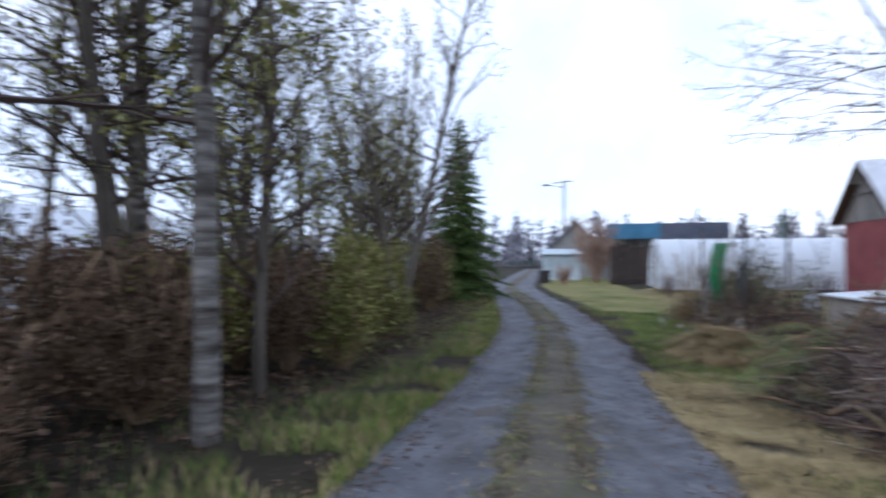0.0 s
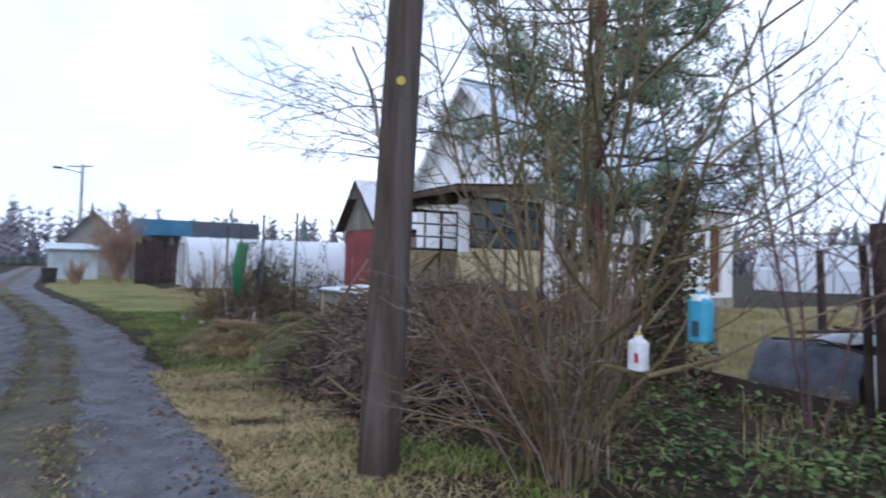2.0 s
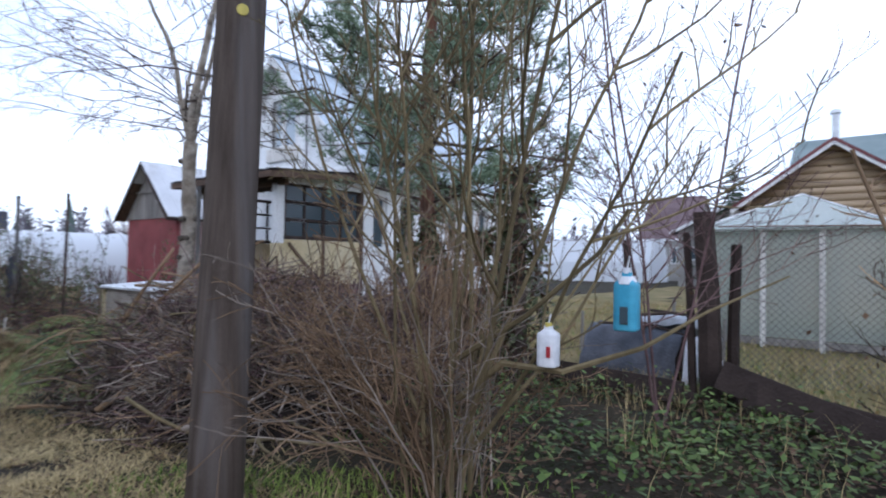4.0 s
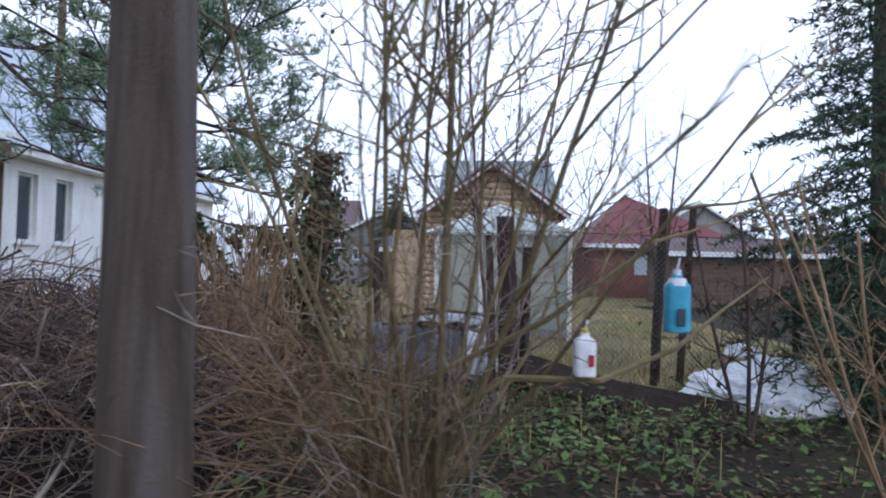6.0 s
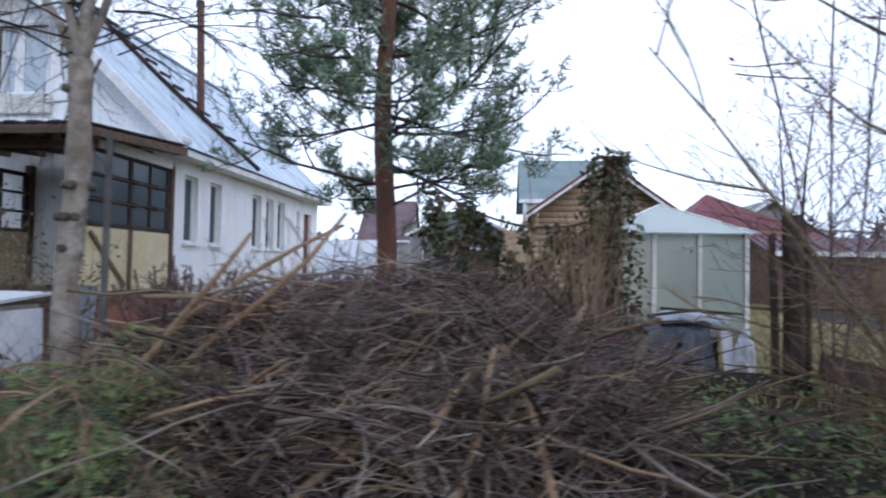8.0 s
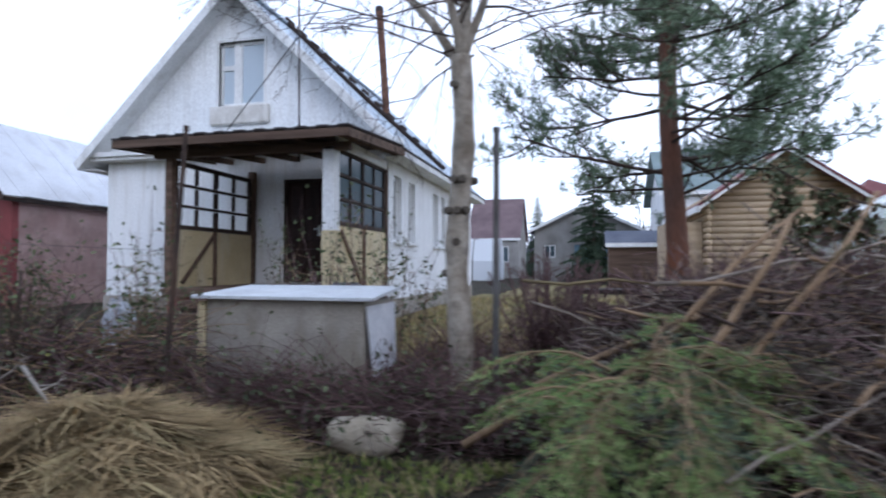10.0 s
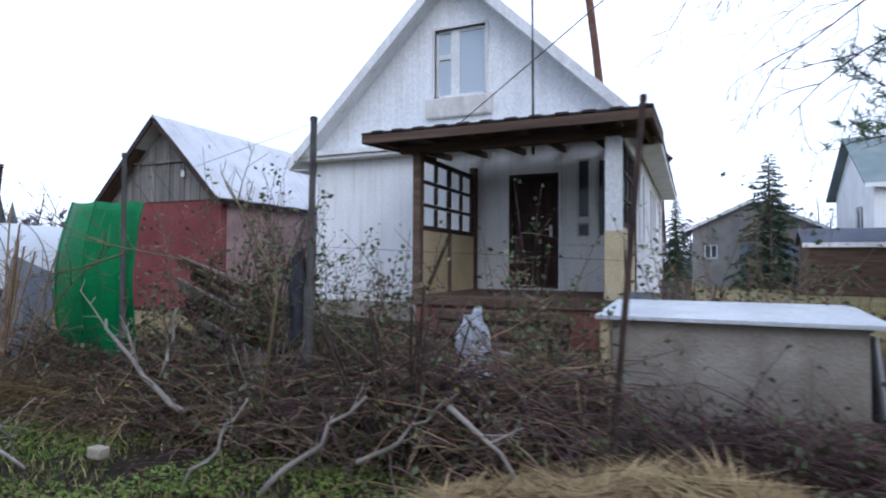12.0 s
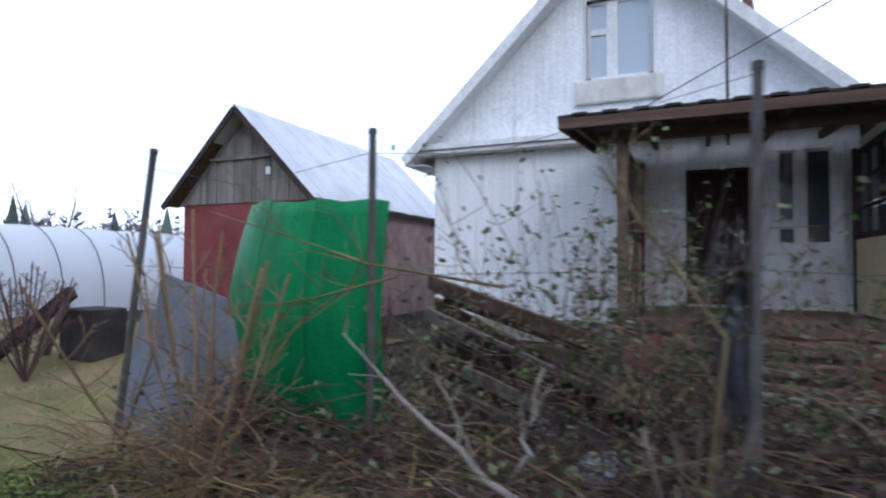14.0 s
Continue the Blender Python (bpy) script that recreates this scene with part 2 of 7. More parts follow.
M["foil"] = material("foil", (0.42, 0.45, 0.50), (0.66, 0.69, 0.74), 6.0, 30, 0.4, 0.5, stain=(0.25, 0.25, 0.27), stain_stretch=(8, 8, 8), stain_amount=0.6)
M["white_plastic"] = material("white_plastic", (0.66, 0.68, 0.72), (0.78, 0.79, 0.82), 6.0, 30, 0.4, 0.15)
M["blue_plastic"] = material("blue_plastic", (0.05, 0.30, 0.46), (0.11, 0.42, 0.58), 5.0, 30, 0.35, 0.15)
M["red_label"] = material("red_label", (0.34, 0.03, 0.04), (0.45, 0.05, 0.06), 8.0, 30, 0.5, 0.1)
M["yellow_cap"] = material("yellow_cap", (0.50, 0.42, 0.10), (0.60, 0.52, 0.15), 8.0, 30, 0.5, 0.1)
M["log_wood"] = material("log_wood", (0.38, 0.285, 0.185), (0.53, 0.41, 0.285), 1.5, 40, 0.75, 0.4, stretch=(0.5, 5, 5), vary=0.14)
M["roof_red"] = material("roof_red", (0.13, 0.045, 0.05), (0.20, 0.075, 0.075), 1.0, 30, 0.6, 0.3, wave=("X", 3.0, 0.0, 1.0))
M["roof_green"] = material("roof_green", (0.15, 0.20, 0.20), (0.23, 0.28, 0.28), 1.0, 30, 0.6, 0.3)
M["roof_brown"] = material("roof_brown", (0.12, 0.085, 0.09), (0.18, 0.13, 0.135), 1.0, 30, 0.8, 0.3)
M["roof_blue"] = material("roof_blue", (0.05, 0.15, 0.24), (0.08, 0.21, 0.32), 1.0, 30, 0.6, 0.3)
M["roof_slate"] = material("roof_slate", (0.07, 0.08, 0.11), (0.12, 0.13, 0.16), 1.0, 30, 0.6, 0.3)
M["beige_wall"] = material("beige_wall", (0.42, 0.36, 0.28), (0.55, 0.48, 0.39), 1.0, 30, 0.9, 0.3)
M["brick_red"] = material("brick_red", (0.17, 0.075, 0.06), (0.25, 0.115, 0.09), 5.0, 40, 0.9, 0.5, vary=0.25)
M["grey_wall"] = material("grey_wall", (0.24, 0.23, 0.22), (0.34, 0.33, 0.31), 1.0, 30, 0.9, 0.3, stain=(0.16, 0.15, 0.14), stain_stretch=(2, 2, 1), stain_amount=0.5)
M["stone"] = material("stone", (0.42, 0.36, 0.27), (0.58, 0.52, 0.42), 5.0, 40, 0.9, 0.6)
# bare trees far off: the haze is painted in as a paler purple-grey
M["far_wood_hazed"] = material("far_wood_hazed", (0.19, 0.18, 0.21), (0.27, 0.26, 0.29), 0.1, 4, 0.95, 0.1, vary=0.35, per="island")
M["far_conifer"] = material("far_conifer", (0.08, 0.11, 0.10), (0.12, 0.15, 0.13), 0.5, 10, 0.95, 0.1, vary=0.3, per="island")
M["bush_rust"] = material("bush_rust", (0.25, 0.16, 0.115), (0.38, 0.265, 0.20), 2.0, 20, 0.9, 0.1, vary=0.3, per="island")
M["pebble"] = material("pebble", (0.10, 0.10, 0.11), (0.24, 0.235, 0.23), 6.0, 30, 0.8, 0.3, vary=0.5, per="island")
M["rag"] = material("rag", (0.035, 0.036, 0.045), (0.085, 0.09, 0.105), 5.0, 40, 0.9, 0.5)
M["water"] = material("water", (0.055, 0.045, 0.038), (0.08, 0.065, 0.052), 6.0, 30, 0.5, 0.4)
M["pane"] = glass("pane", (0.60, 0.70, 0.78), 0.08, 0.25)
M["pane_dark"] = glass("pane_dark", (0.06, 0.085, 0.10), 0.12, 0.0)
M["poly_film"] = glass("poly_film", (0.84, 0.88, 0.92), 0.45, 0.35)
M["poly_panel"] = glass("poly_panel", (0.72, 0.79, 0.74), 0.2, 0.7)
M["yard_grass"] = material("yard_grass", (0.13, 0.115, 0.045), (0.26, 0.20, 0.095), 0.9, 40, 0.95, 0.9, stain=(0.10, 0.13, 0.04), stain_stretch=(0.6, 0.6, 0.6), stain_amount=0.7)
# near-black filler for heaps: the shade in their gaps, put into the colour
M["shade_core"] = material("shade_core", (0.014, 0.011, 0.010), (0.034, 0.026, 0.022), 4.0, 30, 0.95, 0.9)
M["twig_brown"] = material("twig_brown", (0.115, 0.074, 0.044), (0.235, 0.158, 0.098), 3.0, 40, 0.85, 0.3, vary=0.35, per="island")
M["verge_grass"] = material("verge_grass", (0.11, 0.13, 0.035), (0.24, 0.205, 0.08), 0.7, 50, 0.95, 0.8, stain=(0.20, 0.15, 0.08), stain_stretch=(0.5, 0.5, 0.5), stain_amount=0.7)
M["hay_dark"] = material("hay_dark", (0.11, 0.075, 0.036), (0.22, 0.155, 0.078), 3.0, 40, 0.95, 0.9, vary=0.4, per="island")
M["bramble_leaf"] = material("bramble_leaf", (0.055, 0.085, 0.032), (0.15, 0.185, 0.085), 2.5, 20, 0.5, 0.1, vary=0.5, per="island")
M["sheet_teal"] = material("sheet_teal", (0.36, 0.43, 0.46), (0.50, 0.57, 0.60), 1.0, 30, 0.6, 0.3, stain=(0.25, 0.27, 0.27), stain_stretch=(3, 3, 1), stain_amount=0.5)


# ---- geometry helpers ----
class Geo:
    def __init__(self):
        self.v, self.f = [], []

    def add(self, vs, fs):
        k = len(self.v)
        self.v.extend(vs)
        self.f.extend([tuple(i + k for i in f) for f in fs])
        return self

    def box(self, x0, x1, y0, y1, z0, z1, m=None):
        vs = [Vector(p) for p in ((x0, y0, z0), (x1, y0, z0), (x1, y1, z0), (x0, y1, z0), (x0, y0, z1), (x1, y0, z1), (x1, y1, z1), (x0, y1, z1))]
        if m is not None:
            vs = [m @ p for p in vs]
        return self.add([tuple(p) for p in vs], [(3, 2, 1, 0), (4, 5, 6, 7), (0, 1, 5, 4), (1, 2, 6, 5), (2, 3, 7, 6), (3, 0, 4, 7)])

    def beam(self, a, b, w, h, up=(0, 0, 1)):
        a, b = Vector(a), Vector(b)
        d = (b - a).normalized()
        s = d.cross(Vector(up))
        s = (s if s.length > 1e-4 else d.cross(Vector((1, 0, 0)))).normalized()
        u = s.cross(d)
        vs = []
        for p in (a, b):
            for i, j in ((-1, -1), (1, -1), (1, 1), (-1, 1)):
                vs.append(tuple(p + s * (w / 2 * i) + u * (h / 2 * j)))
        return self.add(vs, [(3, 2, 1, 0), (4, 5, 6, 7), (0, 1, 5, 4), (1, 2, 6, 5), (2, 3, 7, 6), (3, 0, 4, 7)])

    def tube(self, pts, radii, sides=5, cap=False):
        pts = [Vector(p) for p in pts]
        vs, fs = [], []
        for i, p in enumerate(pts):
            d = pts[min(i + 1, len(pts) - 1)] - pts[max(i - 1, 0)]
            if d.length < 1e-6:
                d = Vector((0, 0, 1))
            d.normalize()
            s = d.cross(Vector((0.31, 0.17, 0.93)))
            if s.length < 0.05:
                s = d.cross(Vector((1, 0, 0)))
            s.normalize()
            u = s.cross(d)
            for k in range(sides):
                a = 2 * math.pi * k / sides
                vs.append(tuple(p + (s * math.cos(a) + u * math.sin(a)) * radii[i]))
        for i in range(len(pts) - 1):
            for k in range(sides):
                fs.append((i * sides + k, i * sides + (k + 1) % sides, (i + 1) * sides + (k + 1) % sides, (i + 1) * sides + k))
        if cap:
            fs.append(tuple(reversed(range(sides))))
            fs.append(tuple(range((len(pts) - 1) * sides, len(pts) * sides)))
        return self.add(vs, fs)

    def prism(self, poly, axis, a, b):
        """Extrudes a polygon of (u, z) along the axis x or y from a to b."""
        n = len(poly)
        put = (lambda u, z, w: (u, w, z)) if axis == "y" else (lambda u, z, w: (w, u, z))
        vs = [put(u, z, a) for u, z in poly] + [put(u, z, b) for u, z in poly]
        fs = [tuple(range(n)), tuple(reversed(range(n, 2 * n)))] + [(i, i + n, (i + 1) % n + n, (i + 1) % n) for i in range(n)]
        return self.add(vs, fs)

    def slab(self, a, b, c, d, t):
        """A plate with corners a b c d and thickness t along its normal's back."""
        a, b, c, d = (Vector(p) for p in (a, b, c, d))
        nrm = (b - a).cross(d - a).normalized() * t
        vs = [tuple(p) for p in (a, b, c, d)] + [tuple(p - nrm) for p in (a, b, c, d)]
        return self.add(vs, [(0, 1, 2, 3), (7, 6, 5, 4), (0, 4, 5, 1), (1, 5, 6, 2), (2, 6, 7, 3), (3, 7, 4, 0)])

    def leaf(self, p, size, rng, flat=0.0):
        d = Vector((rng.uniform(-1, 1), rng.uniform(-1, 1), rng.uniform(-1, 1) * (1 - flat) - 0.2)).normalized()
        s = d.cross(Vector((rng.uniform(-1, 1), rng.uniform(-1, 1), rng.uniform(-1, 1) + 2 * flat))).normalized() * size * 0.32
        if flat:
            s.z *= 0.4
        p = Vector(p)
        q = p + d * size * 0.5
        return self.add([tuple(p), tuple(q + s), tuple(p + d * size), tuple(q - s)], [(0, 1, 2, 3)])

    def blade(self, p, h, lean, w):
        x, y, z = p
        lx, ly = lean
        k = math.hypot(lx, ly) or 1
        sx, sy = -ly / k * w, lx / k * w
        return self.add([(x - sx, y - sy, z), (x + sx, y + sy, z), (x + lx * 0.4 + sx * 0.7, y + ly * 0.4 + sy * 0.7, z + h * 0.65),
                         (x + lx * 0.4 - sx * 0.7, y + ly * 0.4 - sy * 0.7, z + h * 0.65), (x + lx, y + ly, z + h)], [(0, 1, 2, 3), (3, 2, 4)])


FINE = {"stem_mass", "twig_mass", "limb_mass", "stalk_mass", "foliage", "needle_mass", "ivy", "leaf_patch", "knot_mass", "crown", "mesh"}


def root(name, at, label="", category="", group="", kind=""):
    e = new(name)
    e.empty_display_size = 0.2
    e.location = at
    return tagged(e, label, category, group, kind)


def part(name, geo, mat, parent=None, label="", bevel=0.0, smooth=False):
    """One mesh object from world coordinates, under a thing or a part of it."""
    me = bpy.data.meshes.new(name)
    top, o = parent, Vector((0, 0, 0))
    while top is not None:
        o += top.location
        top = top.parent
    me.from_pydata([(x - o.x, y - o.y, z - o.z) for x, y, z in geo.v], [], geo.f)
    if smooth:
        me.polygons.foreach_set("use_smooth", [True] * len(me.polygons))
    me.materials.append(M[mat])
    me.update()
    ob = new(name, me)
    if parent is not None:
        ob.parent = parent
    if bevel:
        bv = ob.modifiers.new("edge", "BEVEL")
        bv.width, bv.segments, bv.limit_method = bevel, 2, "ANGLE"
    if name in FINE:
        ob["kind"] = "stuff"
    return tagged(ob, label)


def thing(name, geo, mat, at, label, category, group="", kind="", bevel=0.0, smooth=False):
    """A thing of one mesh, with its origin at its base."""
    me = bpy.data.meshes.new(name)
    me.from_pydata([(x - at[0], y - at[1], z - at[2]) for x, y, z in geo.v], [], geo.f)
    if smooth:
        me.polygons.foreach_set("use_smooth", [True] * len(me.polygons))
    me.materials.append(M[mat])
    me.update()
    ob = new(name, me)
    ob.location = at
    if bevel:
        bv = ob.modifiers.new("edge", "BEVEL")
        bv.width, bv.segments, bv.limit_method = bevel, 2, "ANGLE"
    return tagged(ob, label, category, group, kind)


def smooth01(v):
    v = min(1.0, max(0.0, v))
    return v * v * (3 - 2 * v)


def road_mid(x):
    """The road's centre line."""
    return -9.8 - 2.7 * smooth01((7.5 - x) / 26.0) - 0.025 * max(0.0, -18.5 - x)


def ground_z(x, y):
    """Height of the ground: it falls towards the west, with a shallow ditch beside the road."""
    fall = -0.2 * smooth01((13.0 - x) / 4.0)
    z = fall * (1 - smooth01((y + 5.6) / 2.5)) if y > -8 else fall
    z -= 0.10 * math.exp(-((y + 6.2) / 0.9) ** 2) * smooth01((11 - x) / 3)
    if abs(x) < 60 and abs(y) < 60:
        z += 0.035 * noise.noise((x * 0.7, y * 0.7, 0)) + 0.02 * noise.noise((x * 2.3, y * 2.3, 5))
    return z


# ---- ground and road ----
def axis_steps(stops):
    out = []
    for a, b, s in stops:
        n = max(1, round((b - a) / s))
        out += [a + (b - a) * i / n for i in range(n)]
    return out + [stops[-1][1]]


def road_rim(x, u):
    """How far the ragged edge of the track swings in and out."""
    return 0.15 * noise.noise((x * 0.9, 3.0 if u > 0 else 8.0, 4)) + 0.07 * noise.noise((x * 3.7, 3.0 if u > 0 else 8.0, 5))


def road_z(x, u):
    y = road_mid(x) + u
    rut = -0.045 * (math.exp(-((u - 0.72) / 0.28) ** 2) + math.exp(-((u + 0.72) / 0.28) ** 2))
    edge = -0.07 * smooth01((abs(u) - 1.08 - road_rim(x, u)) / 0.24)
    return ground_z(x, y) + 0.02 + rut + edge + 0.026 * noise.noise((x * 2.6, y * 3.4, 1)) + 0.016 * noise.noise((x * 8, y * 8, 3)) + 0.009 * noise.noise((x * 19, y * 19, 7))


xs = axis_steps([(-600, -60, 60), (-60, -15, 3), (-15, -2, 0.5), (-2, 19, 0.14), (19, 40, 1.5), (40, 600, 70)])
ys = axis_steps([(-600, -60, 60), (-60, -16, 2.5), (-16, -12, 0.4), (-12, -4, 0.12), (-4, 8, 0.5), (8, 60, 4), (60, 600, 60)])
g = Geo()
for y in ys:
    for x in xs:
        z = ground_z(x, y)
        off = abs(y - road_mid(x))
        rim = 1.27 + road_rim(x, y - road_mid(x))
        if off < rim and -70 < x < 40:
            z -= 0.10 * smooth01((rim - off) / 0.25)
        g.v.append((x, y, z))
nx = len(xs)
for j in range(len(ys) - 1):
    for i in range(nx - 1):
        g.f.append((j * nx + i, j * nx + i + 1, (j + 1) * nx + i + 1, (j + 1) * nx + i))
ground = part("ground", g, "earth", None, "damp dark earth with moss and thin grass", smooth=True)
tagged(ground, kind="structure", category="ground")

g = Geo()
road_x = axis_steps([(-70, -15, 1.0), (-15, -2, 0.3), (-2, 19, 0.055), (19, 40, 1.0)])
road_u = [-1.5 + 3.0 * k / 66 for k in range(67)]
for x in road_x:
    for u in road_u:
        y = road_mid(x) + u
        z = road_z(x, u)
        g.v.append((x, y, z))
nu = len(road_u)
for i in range(len(road_x) - 1):
    for k in range(nu - 1):
        g.f.append((i * nu + k + 1, i * nu + k, (i + 1) * nu + k, (i + 1) * nu + k + 1))
road = part("road", g, "gravel", None, "wet grey gravel track with two wheel ruts", smooth=True)
tagged(road, kind="structure", category="road")
# earthy strip with dead grass between the wheel ruts
g = Geo()
strip_u = [-0.5 + k / 24 for k in range(25)]
for x in road_x:
    for u in strip_u:
        w = 0.30 + 0.10 * noise.noise((x * 0.7, 1, 6)) + 0.12 * noise.noise((x * 3.1, u * 4, 8)) + 0.07 * noise.noise((x * 9, u * 9, 9))
        g.v.append((x, road_mid(x) + u, road_z(x, u) + max(-0.03, min(0.03, 0.16 * (w - abs(u)))) + 0.008 * noise.noise((x * 14, u * 14, 2))))
for i in range(len(road_x) - 1):
    for k in range(24):
        g.f.append((i * 25 + k + 1, i * 25 + k, (i + 1) * 25 + k, (i + 1) * 25 + k + 1))
tagged(part("road_strip", g, "crown_earth", None, "brown earth and dead grass between the wheel ruts", smooth=True), kind="structure", category="road")

# lawn behind the house and beside the greenhouse
g = Geo()
for (x0, x1, y0, y1) in ((6.8, 30, 9.1, 34), (-14, -0.2, -6.4, -1.0)):
    n1, n2 = 24, 24
    base = len(g.v)
    for j in range(n2 + 1):
        for i in range(n1 + 1):
            x, y = x0 + (x1 - x0) * i / n1, y0 + (y1 - y0) * j / n2
            g.v.append((x, y, ground_z(x, y) + 0.03))
    for j in range(n2):
        for i in range(n1):
            a = base + j * (n1 + 1) + i
            g.f.append((a, a + 1, a + n1 + 2, a + n1 + 1))
lawn = part("lawn", g, "lawn", None, "faded autumn lawn", smooth=True)
tagged(lawn, kind="structure", category="lawn")


g = Geo()
for i in range(61):
    x = -34.0 + 33.6 * i / 60
    for j in range(13):
        u = 1.38 + 5.2 * j / 12
        y = road_mid(x) + u
        g.v.append((x, y, ground_z(x, y) + 0.022 + 0.03 * noise.noise((x * 1.3, y * 1.3, 31)) - (0.09 if j in (0, 12) else 0.0)))
for i in range(60):
    for j in range(12):
        a = i * 13 + j
        g.f.append((a, a + 13, a + 14, a + 1))
tagged(part("verge", g, "verge_grass", None, "grassy verge beside the track, green and straw yellow", smooth=True), kind="structure", category="verge")
g = Geo()
for j in range(41):
    for i in range(49):
        x, y = 6.2 + 13.0 * i / 48, -4.2 + 13.3 * j / 40
        g.v.append((x, y, ground_z(x, y) + 0.03 + 0.03 * noise.noise((x * 1.7, y * 1.7, 14)) - (0.08 if j == 0 else 0.0)))
for j in range(40):
    for i in range(48):
        a = j * 49 + i
        g.f.append((a, a + 1, a + 50, a + 49))
tagged(part("yard", g, "yard_grass", None, "rough yard of faded yellow-green grass", smooth=True), kind="structure", category="lawn")


# ---- the white house ----
WX0, WX1, PX, PZ, EZ = -0.2, 6.05, 2.92, 6.5, 3.1
house = root("house", (2.92, 3.5, 0.0), "white gabled cottage with a grey roof and an open porch", "house")


def wall_boxes(g, axis, a, b, z0, z1, t0, t1, holes):
    """A wall along x or y from a to b with rectangular holes (u0, u1, z0, z1)."""
    us = sorted({a, b, *[h[0] for h in holes], *[h[1] for h in holes]})
    zs = sorted({z0, z1, *[h[2] for h in holes], *[h[3] for h in holes]})
    for u0, u1 in zip(us, us[1:]):
        for w0, w1 in zip(zs, zs[1:]):
            mu, mz = (u0 + u1) / 2, (w0 + w1) / 2
            if any(h[0] < mu < h[1] and h[2] < mz < h[3] for h in holes):
                continue
            if axis == "x":
                g.box(u0, u1, t0, t1, w0, w1)
            else:
                g.box(t0, t1, u0, u1, w0, w1)
    seen, vs, where = {}, [], []
    for p in g.v:
        key = tuple(round(c, 4) for c in p)
        if key not in seen:
            seen[key] = len(vs)
            vs.append(p)
        where.append(seen[key])
    faces = {}
    for f in g.f:
        f = tuple(where[i] for i in f)
        faces.setdefault(frozenset(f), []).append(f)
    g.v, g.f = vs, [fs[0] for fs in faces.values() if len(fs) == 1]
    return g


DOOR = (3.9, 4.78, 0.65, 2.65)
SIDE_L = (5.09, 5.31, 1.85, 2.85)
SIDE_LOW = (5.09, 5.31, 1.53, 1.78)
SIDE_R = (5.42, 5.74, 1.53, 2.85)
gw = wall_boxes(Geo(), "x", WX0, WX1, 0.35, 3.2, 0.0, 0.25, [DOOR, SIDE_L, SIDE_LOW, SIDE_R])
front_wall = part("wall", gw, "white_board", house, "white painted front wall with rain streaks")
side_wins = [(0.31, 0.78, 1.45, 2.71), (1.25, 1.71, 1.45, 2.71), (3.21, 3.71, 1.45, 2.71), (3.99, 4.43, 1.45, 2.71), (4.72, 5.21, 1.45, 2.71), (6.05, 6.35, 1.47, 2.6)]
side_door = (6.7, 7.35, 0.5, 2.58)
gw = wall_boxes(Geo(), "y", 0.25, 7.9, 0.35, 3.2, WX1 - 0.25, WX1, [(max(w[0], 0.3), *w[1:]) for w in side_wins] + [side_door])
part("wall", gw, "white_plaster", house, "whitewashed brick side wall")
part("wall", Geo().box(WX0, WX0 + 0.25, 0.25, 7.9, 0.35, 3.2), "white_plaster", house)
part("wall", Geo().box(WX0 + 0.25, WX1 - 0.25, 7.65, 7.9, 0.35, 3.2), "white_plaster", house)
gw = Geo().box(WX0 - 0.04, WX1 + 0.04, -0.04, 0.3, -0.3, 0.35).box(WX1 - 0.3, WX1 + 0.04, 0.3, 7.9, -0.3, 0.35)
gw.box(WX0 - 0.04, WX0 + 0.3, 0.3, 7.9, -0.3, 0.35)
part("plinth", gw, "concrete", house, "grey concrete plinth")

# gable: four pieces round the attic window
AW = (2.45, 3.46, 4.17, 5.45)


def gable_half(z):
    return (PZ - 0.12 - z) * (PX - WX0 + 0.2) / (PZ - 0.12 - 3.25)


for poly in (
    [(PX - gable_half(3.25), 3.25), (PX + gable_half(3.25), 3.25), (PX + gable_half(AW[2]), AW[2]), (PX - gable_half(AW[2]), AW[2])],
    [(PX - gable_half(AW[2]), AW[2]), (AW[0], AW[2]), (AW[0], AW[3]), (PX - gable_half(AW[3]), AW[3])],
    [(AW[1], AW[2]), (PX + gable_half(AW[2]), AW[2]), (PX + gable_half(AW[3]), AW[3]), (AW[1], AW[3])],
    [(PX - gable_half(AW[3]), AW[3]), (PX + gable_half(AW[3]), AW[3]), (PX, PZ - 0.12)],
):
    part("gable_panel", Geo().prism(poly, "y", 0.0, 0.2), "white_sheet", house, "white ribbed gable cladding")
part("gable_panel", Geo().prism([(PX - gable_half(3.25), 3.2), (PX + gable_half(3.25), 3.2), (PX, PZ - 0.12)], "y", 7.7, 7.9), "white_sheet", house)
part("cornice", Geo().box(WX0 - 0.32, WX1 + 0.3, -0.34, 0.0, 3.2, 3.3).box(WX0 - 0.28, WX1 + 0.26, -0.28, 0.0, 3.13, 3.2), "white_trim", house, "white boxed cornice", bevel=0.01)


